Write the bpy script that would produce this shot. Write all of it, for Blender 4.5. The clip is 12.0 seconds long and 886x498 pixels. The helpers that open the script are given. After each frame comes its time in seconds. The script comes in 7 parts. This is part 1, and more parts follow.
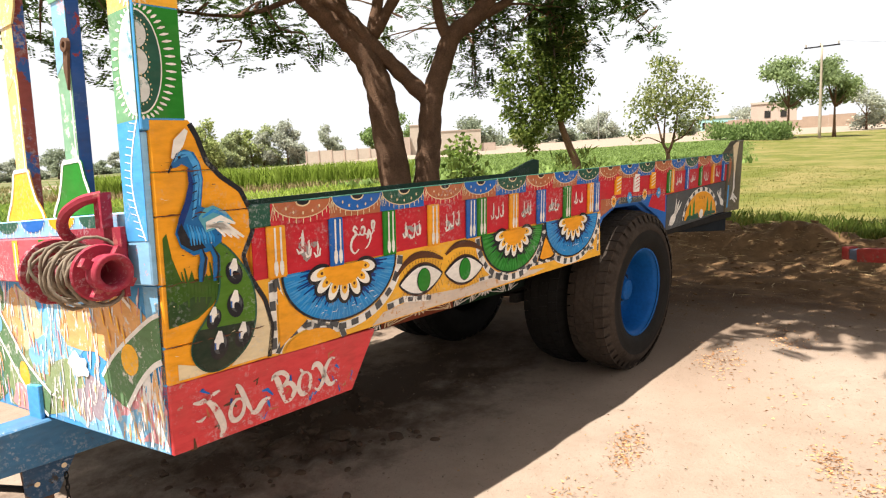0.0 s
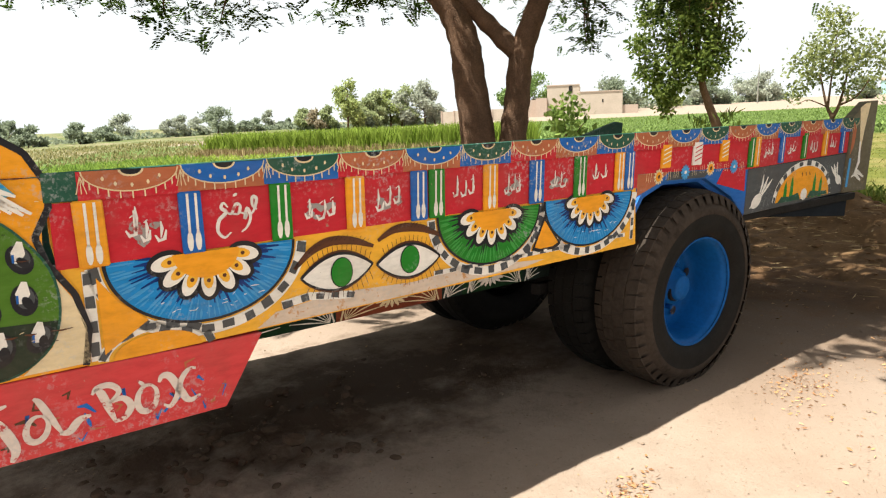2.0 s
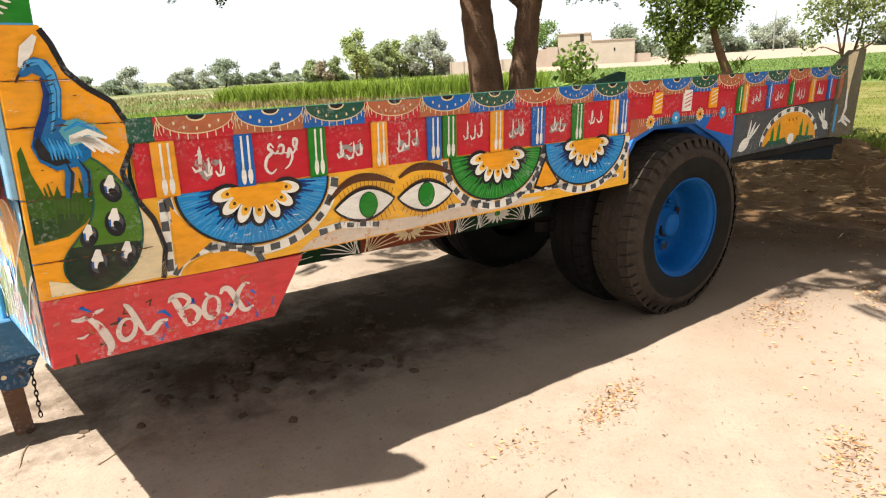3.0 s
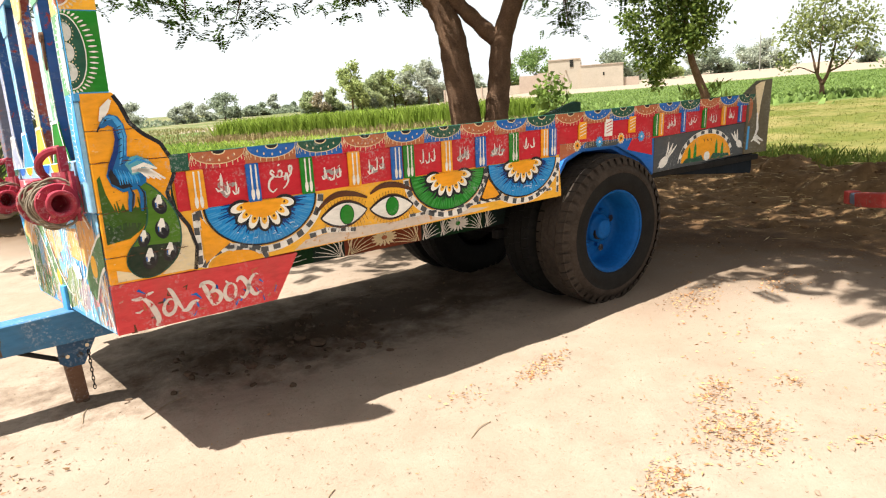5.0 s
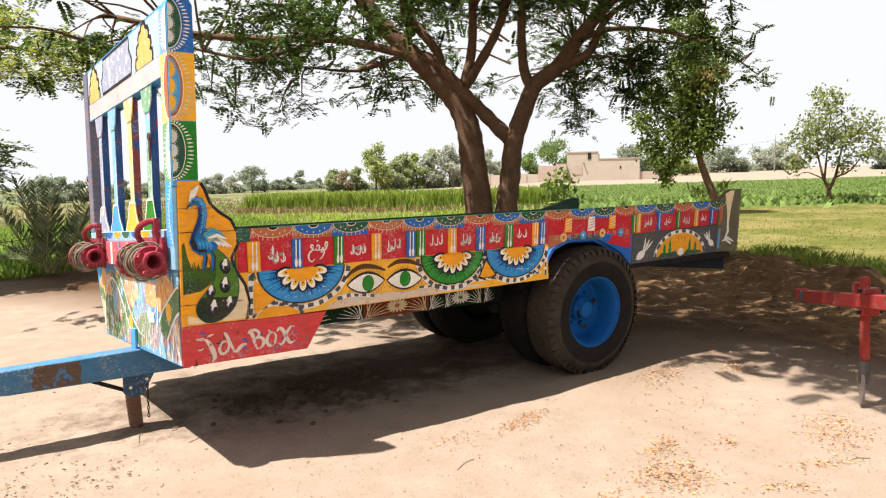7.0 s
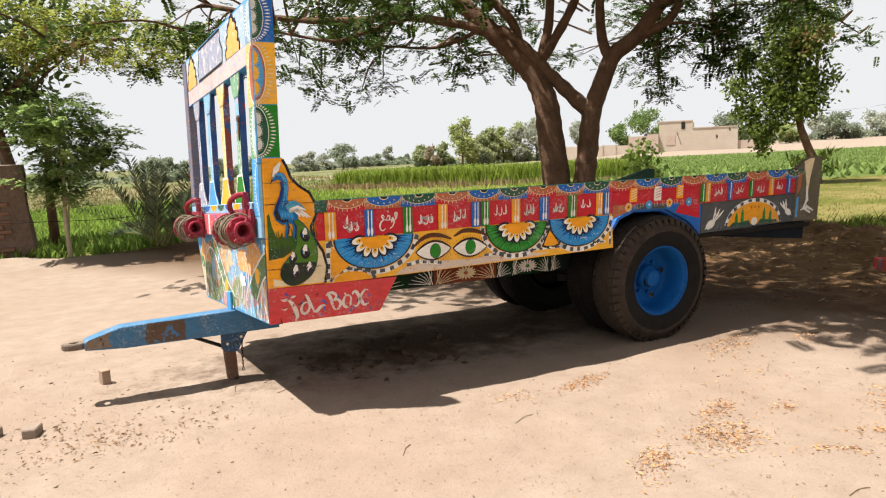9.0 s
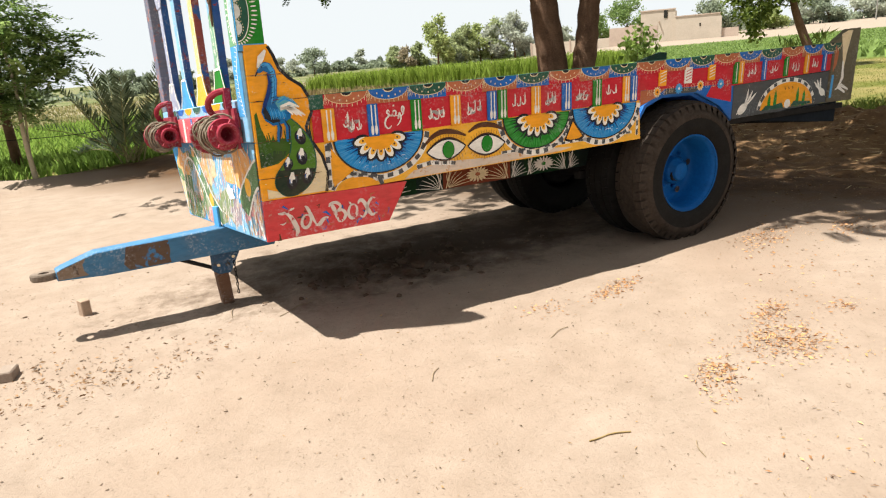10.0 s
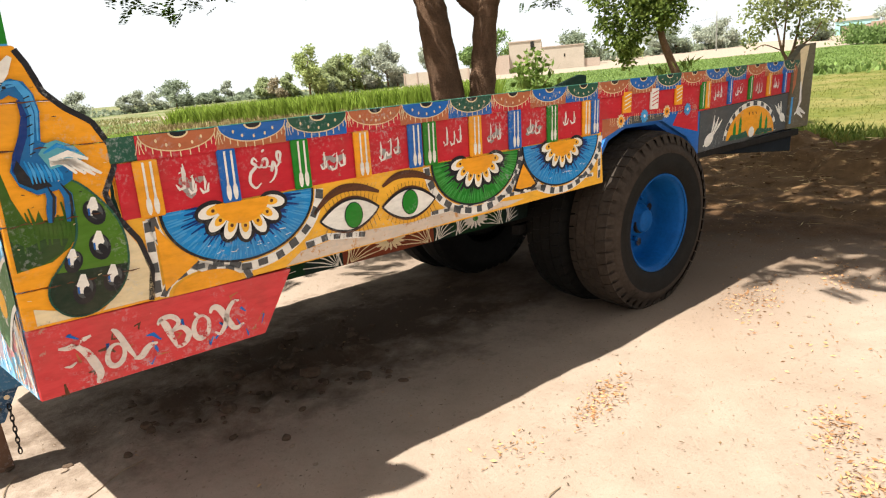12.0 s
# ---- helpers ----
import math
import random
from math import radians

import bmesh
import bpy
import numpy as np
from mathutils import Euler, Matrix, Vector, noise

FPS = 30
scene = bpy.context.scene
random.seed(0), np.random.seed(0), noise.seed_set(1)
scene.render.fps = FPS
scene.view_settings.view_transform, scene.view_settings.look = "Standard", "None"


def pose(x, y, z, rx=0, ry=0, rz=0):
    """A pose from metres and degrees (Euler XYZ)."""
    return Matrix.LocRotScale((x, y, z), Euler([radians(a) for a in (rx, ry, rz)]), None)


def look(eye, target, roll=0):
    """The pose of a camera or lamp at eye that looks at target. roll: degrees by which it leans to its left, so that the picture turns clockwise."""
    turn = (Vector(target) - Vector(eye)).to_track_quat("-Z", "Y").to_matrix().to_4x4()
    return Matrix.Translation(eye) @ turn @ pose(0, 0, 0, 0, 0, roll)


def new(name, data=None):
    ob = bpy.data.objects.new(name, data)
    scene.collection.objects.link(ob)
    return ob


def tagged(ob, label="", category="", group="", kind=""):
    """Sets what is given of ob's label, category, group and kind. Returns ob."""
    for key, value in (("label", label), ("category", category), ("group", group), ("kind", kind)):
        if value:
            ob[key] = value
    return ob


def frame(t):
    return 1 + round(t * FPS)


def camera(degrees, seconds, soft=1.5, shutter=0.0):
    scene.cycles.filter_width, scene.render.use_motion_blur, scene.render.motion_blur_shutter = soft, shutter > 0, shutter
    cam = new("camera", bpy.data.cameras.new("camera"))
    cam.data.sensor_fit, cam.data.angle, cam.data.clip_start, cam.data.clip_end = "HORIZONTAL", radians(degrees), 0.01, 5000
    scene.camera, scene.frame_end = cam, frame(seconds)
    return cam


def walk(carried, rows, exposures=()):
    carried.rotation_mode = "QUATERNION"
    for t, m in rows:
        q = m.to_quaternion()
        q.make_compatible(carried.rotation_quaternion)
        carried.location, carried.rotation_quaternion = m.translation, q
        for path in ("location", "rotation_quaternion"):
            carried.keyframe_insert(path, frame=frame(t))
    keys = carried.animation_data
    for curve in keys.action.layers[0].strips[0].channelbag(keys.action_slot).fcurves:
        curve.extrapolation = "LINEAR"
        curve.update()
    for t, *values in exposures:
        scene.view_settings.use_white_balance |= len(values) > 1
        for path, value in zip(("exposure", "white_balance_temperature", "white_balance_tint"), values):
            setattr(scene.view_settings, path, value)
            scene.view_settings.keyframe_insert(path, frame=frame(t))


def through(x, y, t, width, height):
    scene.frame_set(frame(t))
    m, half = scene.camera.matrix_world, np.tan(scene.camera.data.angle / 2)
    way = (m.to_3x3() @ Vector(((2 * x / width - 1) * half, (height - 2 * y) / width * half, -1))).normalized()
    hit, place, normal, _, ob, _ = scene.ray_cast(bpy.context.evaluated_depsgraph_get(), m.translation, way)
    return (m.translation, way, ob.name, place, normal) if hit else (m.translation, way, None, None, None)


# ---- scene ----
# The path and the trailer are given in the trailer's own axes (x to its tail, y across, z up its side);
# SITE lays them out on the level ground.
UP = Vector((-0.0113, 0.0522, 1.0)).normalized()
SITE = Matrix.Translation((0, 0, 0.0065)) @ UP.rotation_difference(Vector((0, 0, 1))).to_matrix().to_4x4()
cam = camera(67.3, 12.0, 1.2)
PATH = [
    (0, (-0.85, -1.802, 1.486), (0.633, -0.504, 1.147), -0.2),
    (0.5, (-0.513, -1.787, 1.48), (0.952, -0.506, 1.022), -1.1),
    (1, (-0.2, -1.73, 1.445), (1.327, -0.545, 0.93), -0.2),
    (1.5, (0.003, -1.751, 1.452), (1.289, -0.293, 0.983), -1.2),
    (2, (0.115, -1.843, 1.457), (1.281, -0.282, 1.007), 0.2),
    (2.5, (0.009, -1.978, 1.459), (1.22, -0.47, 0.95), 1.1),
    (3, (-0.107, -2.125, 1.472), (1.014, -0.575, 0.886), -0.3),
    (3.2, (-0.114, -2.199, 1.482), (0.988, -0.628, 0.919), -0.9),
    (4.8, (-0.366, -2.785, 1.545), (0.77, -1.245, 0.966), -2.5),
    (5, (-0.414, -2.87, 1.563), (0.719, -1.304, 1.051), -1.8),
    (5.5, (-0.453, -3.091, 1.593), (0.673, -1.517, 1.091), -1.1),
    (6, (-0.545, -3.268, 1.629), (0.613, -1.678, 1.268), 0.2),
    (6.5, (-0.713, -3.374, 1.63), (0.414, -1.779, 1.199), 0.3),
    (7, (-0.795, -3.528, 1.672), (0.329, -1.896, 1.398), 1.1),
    (7.2, (-0.804, -3.602, 1.678), (0.288, -1.945, 1.434), 0.9),
    (8.8, (-0.787, -3.887, 1.705), (0.169, -2.149, 1.451), -0.3),
    (9, (-0.799, -3.827, 1.677), (0.092, -2.071, 1.326), -0.3),
    (9.5, (-0.818, -3.565, 1.62), (0.108, -1.861, 1.13), -2.2),
    (10, (-0.771, -3.307, 1.559), (0.135, -1.638, 0.933), -2.5),
    (10.5, (-0.66, -3.002, 1.543), (0.112, -1.284, 0.869), -3.0),
    (11, (-0.592, -2.698, 1.504), (0.372, -1.089, 0.812), -1.6),
    (11.5, (-0.441, -2.417, 1.467), (0.777, -0.967, 0.822), -4.4),
    (12, (-0.185, -2.07, 1.458), (1.031, -0.583, 0.9), -2.5),
]
walk(cam, [(t, SITE @ look(eye, target, roll)) for t, eye, target, roll in PATH],
     [(0, 1.40, 6500, 10), (0.6, 1.40, 6400, 7), (3, 1.46, 6400, 5), (5.0, 1.52, 6400, 5), (5.5, 1.42, 6400, 6), (7.0, 1.28, 6500, 10), (9.0, 1.10, 6500, 10),
      (10.0, 1.22, 6350, 6), (10.5, 1.20, 6350, 6), (11.0, 1.28, 6350, 6), (11.4, 1.40, 6350, 5), (12, 1.44, 6400, 6)])

# ---- light ----
SUN = Vector((-0.385, 0.125, 1.0)).normalized()
world = bpy.data.worlds.new("sky")
scene.world = world
world.use_nodes = True
wn = world.node_tree.nodes
sky = wn.new("ShaderNodeTexSky")
sky.sky_type, sky.sun_disc = "NISHITA", False
sky.sun_elevation = math.asin(SUN.z)
sky.sun_rotation = math.atan2(SUN.x, SUN.y)
sky.air_density, sky.dust_density, sky.ozone_density = 1.0, 1.2, 1.0
wn["Background"].inputs["Strength"].default_value = 0.063
haze = wn.new("ShaderNodeHueSaturation")
haze.inputs["Saturation"].default_value = 0.12
world.node_tree.links.new(sky.outputs["Color"], haze.inputs["Color"])
world.node_tree.links.new(haze.outputs["Color"], wn["Background"].inputs["Color"])
sun = new("sun", bpy.data.lights.new("sun", "SUN"))
sun.data.energy, sun.data.angle, sun.data.color = 5.0, radians(0.6), (1.0, 0.968, 0.912)
sun.matrix_world = look(SUN * 30, (0, 0, 0))


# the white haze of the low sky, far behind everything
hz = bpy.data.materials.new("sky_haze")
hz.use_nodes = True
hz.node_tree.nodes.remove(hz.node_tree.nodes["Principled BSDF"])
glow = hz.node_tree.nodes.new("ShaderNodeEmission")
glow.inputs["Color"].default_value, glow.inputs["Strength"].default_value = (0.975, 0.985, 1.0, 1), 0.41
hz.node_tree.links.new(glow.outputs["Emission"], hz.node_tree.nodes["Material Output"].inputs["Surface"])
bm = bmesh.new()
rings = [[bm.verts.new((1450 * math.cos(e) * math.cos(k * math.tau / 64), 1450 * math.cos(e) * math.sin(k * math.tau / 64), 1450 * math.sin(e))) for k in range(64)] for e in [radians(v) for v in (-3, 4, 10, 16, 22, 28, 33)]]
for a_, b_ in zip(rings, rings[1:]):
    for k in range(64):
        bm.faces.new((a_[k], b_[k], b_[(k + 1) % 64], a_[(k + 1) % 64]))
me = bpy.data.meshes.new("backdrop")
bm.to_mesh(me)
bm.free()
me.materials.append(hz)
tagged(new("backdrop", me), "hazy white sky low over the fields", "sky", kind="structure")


# ---- materials ----
def material(name, rough=0.8, metal=0.0):
    m = bpy.data.materials.new(name)
    m.use_nodes = True
    b = m.node_tree.nodes["Principled BSDF"]
    b.inputs["Specular IOR Level"].default_value = 0.10
    b.inputs["Roughness"].default_value, b.inputs["Metallic"].default_value = rough, metal
    return m, m.node_tree.nodes, m.node_tree.links, b


def noise_node(n, l, scale, detail=4.0, rough=0.6, coord=None):
    t = n.new("ShaderNodeTexNoise")
    t.inputs["Scale"].default_value, t.inputs["Detail"].default_value, t.inputs["Roughness"].default_value = scale, detail, rough
    if coord is not None:
        l.new(coord, t.inputs["Vector"])
    return t


def ramp(n, l, src, stops):
    r = n.new("ShaderNodeValToRGB")
    e = r.color_ramp.elements
    while len(e) < len(stops):
        e.new(0.5)
    for k, (p, c) in enumerate(stops):
        e[k].position = p
        e[k].color = (*c, 1) if len(c) == 3 else c
    l.new(src, r.inputs["Fac"])
    return r.outputs["Color"]


def mix(n, l, fac, a, b, kind="MIX"):
    m = n.new("ShaderNodeMix")
    m.data_type, m.blend_type = "RGBA", kind
    for key, v in ((0, fac), (6, a), (7, b)):
        if hasattr(v, "is_linked"):
            l.new(v, m.inputs[key])
        else:
            m.inputs[key].default_value = v if key == 0 else (*v, 1)
    return m.outputs[2]


def bump(n, l, b, src, strength, distance):
    k = n.new("ShaderNodeBump")
    k.inputs["Strength"].default_value, k.inputs["Distance"].default_value = strength, distance
    l.new(src, k.inputs["Height"])
    l.new(k.outputs["Normal"], b.inputs["Normal"])


def coords(n, kind="Object"):
    return n.new("ShaderNodeTexCoord").outputs[kind]


PAINTS = {}


def paint(name, colour, chips=0.36, under=(0.30, 0.22, 0.16), rough=0.45, flake=19.0):
    """Hand-brushed enamel: brush streaks, grime and chips that bare the primer."""
    if name in PAINTS:
        return PAINTS[name]
    m, n, l, b = material("paint_" + name, rough)
    c = coords(n)
    streak = n.new("ShaderNodeMapping")
    streak.inputs["Scale"].default_value = (14, 14, 45)
    l.new(c, streak.inputs["Vector"])
    brush = noise_node(n, l, 1.0, 5, 0.65, streak.outputs["Vector"])
    dark = tuple(v * 0.80 for v in colour)
    pale = tuple(min(1, v * 1.10 + 0.008) for v in colour)
    base = ramp(n, l, brush.outputs["Fac"], ((0.25, dark), (0.5, colour), (0.8, pale)))
    grime = noise_node(n, l, 3.2, 6, 0.7, c)
    base = mix(n, l, ramp(n, l, grime.outputs["Fac"], ((0.48, (0, 0, 0)), (0.85, (0.42, 0.42, 0.42)))), base, (0.16, 0.115, 0.08))
    chip = noise_node(n, l, flake, 8, 0.75, c)
    mask = ramp(n, l, chip.outputs["Fac"], ((chips - 0.03, (1, 1, 1)), (chips, (0, 0, 0))))
    base = mix(n, l, mask, base, under)
    lines = n.new("ShaderNodeMapping")
    lines.inputs["Scale"].default_value = (5, 5, 120)
    lines.inputs["Rotation"].default_value = (0.0, 0.12, 0.0)
    l.new(c, lines.inputs["Vector"])
    scuff = noise_node(n, l, 1.0, 6, 0.7, lines.outputs["Vector"])
    base = mix(n, l, ramp(n, l, scuff.outputs["Fac"], ((0.69, (0, 0, 0)), (0.73, (0.6, 0.6, 0.6)))), base, tuple(0.6 * v + 0.16 for v in colour))
    wear = mix(n, l, 1.0, ramp(n, l, noise_node(n, l, 4.5, 5, 0.6, c).outputs["Fac"], ((0.50, (0, 0, 0)), (0.66, (1, 1, 1)))), ramp(n, l, noise_node(n, l, 75.0, 5, 0.7, c).outputs["Fac"], ((0.52, (0, 0, 0)), (0.60, (0.8,) * 3))), "MULTIPLY")
    base = mix(n, l, wear, base, tuple(0.35 * v + 0.27 for v in colour))
    l.new(base, b.inputs["Base Color"])
    r = ramp(n, l, grime.outputs["Fac"], ((0.3, (rough,) * 3), (0.75, (0.8,) * 3)))
    l.new(r, b.inputs["Roughness"])
    bump(n, l, b, chip.outputs["Fac"], 0.25, 0.002)
    PAINTS[name] = m
    return m


def plain(name, colour, rough=0.8, metal=0.0, scale=8.0, spread=0.35, relief=0.3, depth=0.01, rnd=False):
    """A mottled matt surface in two scales."""
    m, n, l, b = material(name, rough, metal)
    c = coords(n)
    a = noise_node(n, l, scale, 6, 0.65, c)
    f = noise_node(n, l, scale * 9, 3, 0.6, c)
    both = mix(n, l, 0.4, a.outputs["Fac"], f.outputs["Fac"])
    lo, hi = tuple(v * (1 - spread) for v in colour), tuple(min(1, v * (1 + spread)) for v in colour)
    col = ramp(n, l, both, ((0.3, lo), (0.7, hi)))
    l.new(col, b.inputs["Base Color"])
    if relief:
        bump(n, l, b, both, relief, depth)
    return m


def leaf(name, dark, light, through=0.35):
    """Leaves: each one its own shade, with light coming through."""
    m, n, l, b = material(name, 0.55)
    g = n.new("ShaderNodeNewGeometry")
    col = ramp(n, l, g.outputs["Random Per Island"], ((0.0, dark), (0.6, light), (1.0, tuple(v * 1.25 for v in light))))
    l.new(col, b.inputs["Base Color"])
    t = n.new("ShaderNodeBsdfTranslucent")
    l.new(col, t.inputs["Color"])
    mx = n.new("ShaderNodeMixShader")
    mx.inputs["Fac"].default_value = through
    l.new(b.outputs["BSDF"], mx.inputs[1])
    l.new(t.outputs["BSDF"], mx.inputs[2])
    l.new(mx.outputs["Shader"], n["Material Output"].inputs["Surface"])
    return m


RED = paint("red", (0.50, 0.022, 0.035))
BOXRED = paint("worn_box_red", (0.56, 0.055, 0.058), 0.37, (0.42, 0.20, 0.16))
FRONTRED = paint("sun_bleached_red", (0.56, 0.10, 0.12), 0.40, (0.62, 0.50, 0.48), 0.6)
ORANGE = paint("orange", (0.80, 0.33, 0.02), 0.33)
YELLOW = paint("yellow", (0.82, 0.42, 0.04), 0.33)
BLUE = paint("blue", (0.02, 0.12, 0.42), 0.33)
SKYBLUE = paint("light_blue", (0.07, 0.31, 0.62), 0.34, (0.6, 0.55, 0.5))
GREEN = paint("green", (0.022, 0.20, 0.022), 0.33)
DKGREEN = paint("dark_green", (0.025, 0.09, 0.06), 0.35)
MIDBLUE = paint("mid_blue", (0.02, 0.23, 0.56), 0.36, (0.5, 0.55, 0.6))
WHITE = paint("white", (0.78, 0.74, 0.68), 0.35)
CREAM = paint("cream", (0.72, 0.58, 0.36), 0.38)
BLACK = paint("black", (0.02, 0.02, 0.024), 0.3)
GREY = paint("grey", (0.075, 0.08, 0.085), 0.36)
RUST = paint("terracotta", (0.42, 0.13, 0.06), 0.37)
WINCHRED = paint("winch_red", (0.27, 0.024, 0.044), 0.41, (0.35, 0.10, 0.09), 0.5)
RIMBLUE = plain("rim_blue", (0.006, 0.078, 0.265), 0.5, 0, 5, 0.28, 0.15, 0.003)
BROWN = paint("brown", (0.10, 0.04, 0.02), 0.3)
STEEL = plain("dusty_dark_steel", (0.018, 0.016, 0.015), 0.75, 0.0, 6, 0.5)
RUBBER = plain("dusty_tyre_rubber", (0.042, 0.032, 0.025), 0.9, 0, 5, 0.55, 0.4, 0.004)
ROPEMAT = plain("hemp_rope", (0.19, 0.15, 0.11), 0.9, 0, 40, 0.5, 0.6, 0.003)
BARK = plain("tree_bark", (0.128, 0.074, 0.046), 0.9, 0, 7, 0.55, 0.9, 0.03)
BLACKRUBBER = plain("clean_and_shaded_rubber", (0.012, 0.011, 0.010), 0.7, 0, 9, 0.4, 0.2, 0.002)
LEAF_MAIN = leaf("feathery_leaves", (0.016, 0.034, 0.008), (0.065, 0.105, 0.022), 0.40)


# ---- building helpers ----
def mesh_of(bm, name):
    me = bpy.data.meshes.new(name)
    bm.to_mesh(me)
    bm.free()
    return me


def part(name, bm, mat, parent=None, label="", smooth=False, bevel=0.0):
    """Links a bmesh as one mesh object, under a thing or a part."""
    if bevel:
        bmesh.ops.bevel(bm, geom=[e for e in bm.edges], offset=bevel, segments=1, affect="EDGES")
    me = mesh_of(bm, name)
    for m in mat if isinstance(mat, (list, tuple)) else [mat]:
        me.materials.append(m)
    if smooth:
        for p in me.polygons:
            p.use_smooth = True
    ob = new(name, me)
    if parent is not None:
        ob.parent = parent
    return tagged(ob, label)


def thing(name, label, category, m=None, group="", kind=""):
    ob = new(name)
    ob.empty_display_size = 0.1
    if m is not None:
        ob.matrix_world = m
    return tagged(ob, label, category, group, kind)


def box(bm, x0, x1, y0, y1, z0, z1, m=None):
    vs = [bm.verts.new((x, y, z)) for x in (x0, x1) for y in (y0, y1) for z in (z0, z1)]
    if m is not None:
        for v in vs:
            v.co = m @ v.co
    for f in ((0, 1, 3, 2), (4, 6, 7, 5), (0, 4, 5, 1), (2, 3, 7, 6), (0, 2, 6, 4), (1, 5, 7, 3)):
        bm.faces.new([vs[i] for i in f])
    return vs


def slab(bm, outline, put, d0, d1):
    """A plate from a flat outline, between the depths d0 and d1; put(u, v, d) gives the place."""
    a = [bm.verts.new(put(u, v, d0)) for u, v in outline]
    b = [bm.verts.new(put(u, v, d1)) for u, v in outline]
    bm.faces.new(a)
    bm.faces.new(b[::-1])
    for i in range(len(a)):
        j = (i + 1) % len(a)
        bm.faces.new((a[j], a[i], b[i], b[j]))


def tube(bm, pts, radii, sides=10, caps=True):
    rings = []
    pts = [Vector(p) for p in pts]
    side = Vector((0.37, 0.21, 0.9))
    for i, p in enumerate(pts):
        d = (pts[min(i + 1, len(pts) - 1)] - pts[max(i - 1, 0)]).normalized()
        side = (side - d * side.dot(d))
        if side.length < 1e-4:
            side = d.orthogonal()
        side.normalize()
        up = d.cross(side)
        r = radii[i] if hasattr(radii, "__len__") else radii
        rings.append([bm.verts.new(p + (side * math.cos(k * math.tau / sides) + up * math.sin(k * math.tau / sides)) * r) for k in range(sides)])
    for a, b in zip(rings, rings[1:]):
        for k in range(sides):
            bm.faces.new((a[k], a[(k + 1) % sides], b[(k + 1) % sides], b[k]))
    if caps:
        bm.faces.new(rings[0][::-1])
        bm.faces.new(rings[-1])


def lathe(bm, profile, axis_put, sides=48):
    """Turns a profile of (radius, along) pairs; axis_put(a, b, along) gives the place. A closed ring."""
    rings = [[bm.verts.new(axis_put(r * math.cos(k * math.tau / sides), r * math.sin(k * math.tau / sides), h)) for k in range(sides)] for r, h in profile]
    for a, b in zip(rings, rings[1:]):
        for k in range(sides):
            bm.faces.new((a[k], a[(k + 1) % sides], b[(k + 1) % sides], b[k]))
    return rings


def smooth_path(pts, n=5):
    """A rounder line through points (Catmull-Rom)."""
    pts = [Vector(p) for p in pts]
    q = [2 * pts[0] - pts[1]] + pts + [2 * pts[-1] - pts[-2]]
    out = []
    for a, b, c, d in zip(q, q[1:], q[2:], q[3:]):
        for k in range(n):
            t = k / n
            out.append(0.5 * (2 * b + (c - a) * t + (2 * a - 5 * b + 4 * c - d) * t * t + (3 * b - a - 3 * c + d) * t ** 3))
    return out + [pts[-1]]


# ---- ground ----
def rise(x, y):
    """The land lifts a little towards the village."""
    s = min(100.0, max(0.0, 0.9 * x + 0.3 * y - 10))
    z = 0.017 * s
    if x > 10:
        # the road and the house stand on a low embankment
        q = 0.527 * x + 0.85 * y - 45.5
        w = min(1.0, max(0.0, (1.45 - (y + 3.5) / (x + 0.8)) / 0.42))
        z += w * (0.5 * min(1.0, max(0.0, (q + 20) / 20)) + 0.012 * min(45.0, max(0.0, q)))
    return z


def ground_z(x, y):
    z = rise(x, y)
    near = max(0.0, 1 - max(abs(x - 2) / 12, abs(y - 1) / 12))
    z += 0.030 * noise.noise((x * 0.55, y * 0.55, 0.3)) * min(1, near * 3 + 0.3)
    z += 0.012 * noise.noise((x * 2.3, y * 2.3, 4.0)) * min(1, near * 3)
    z += 0.006 * noise.noise((x * 7.1, y * 7.1, 9.0)) * min(1, near * 3)
    z += 0.0035 * noise.noise((x * 17.0, y * 17.0, 3.0)) * min(1, near * 3)
    # loosened soil under the bed
    k = math.exp(-((x - 1.0) / 0.75) ** 2 - ((y - 0.80) / 0.5) ** 2)
    z += k * (0.07 * noise.noise((x * 4, y * 4, 11)) + 0.055 * noise.noise((x * 11, y * 11, 12)))
    # trodden ruts in the soft dust before the drawbar
    r = math.exp(-((x + 1.3) / 0.6) ** 2 - ((y + 0.15) / 0.45) ** 2)
    z += r * (0.022 * noise.noise((x * 9, y * 9, 31)) + 0.012 * noise.noise((x * 21, y * 21, 32)))
    if x > 4.5:
        z += min(1.0, (x - 4.5) / 2) * (0.050 * noise.noise((x * 3.1, y * 3.1, 21)) + 0.032 * noise.noise((x * 8.0, y * 8.0, 22))) * math.exp(-max(0.0, x - 9.0) / 2)
        q = x - 0.35 * y
        z += min(1.0, (x - 4.5) / 1.5) * math.exp(-max(0.0, q - 7.2) / 0.5) * 0.055 * noise.noise((q * 2.4, y * 0.55, 41))
    # the earth bank behind the trailer's tail, and the one beside the palm
    d = (x - 8.0) - 0.35 * (y - 1.0)
    z += 0.36 * math.exp(-(d / 0.80) ** 2) * (0.80 + 0.5 * noise.noise((x * 1.1, y * 1.1, 2)) + 0.30 * noise.noise((x * 4.3, y * 4.3, 5))) * (1 if y < 14 else math.exp(-((y - 14) / 3) ** 2))
    e = (y - 9.0) - 0.25 * x
    z += 0.20 * math.exp(-(e / 0.6) ** 2) * (0.8 + 0.6 * noise.noise((x * 0.9, y * 0.9, 7))) * (1 if x < 3 else math.exp(-((x - 3) / 2) ** 2))
    return z


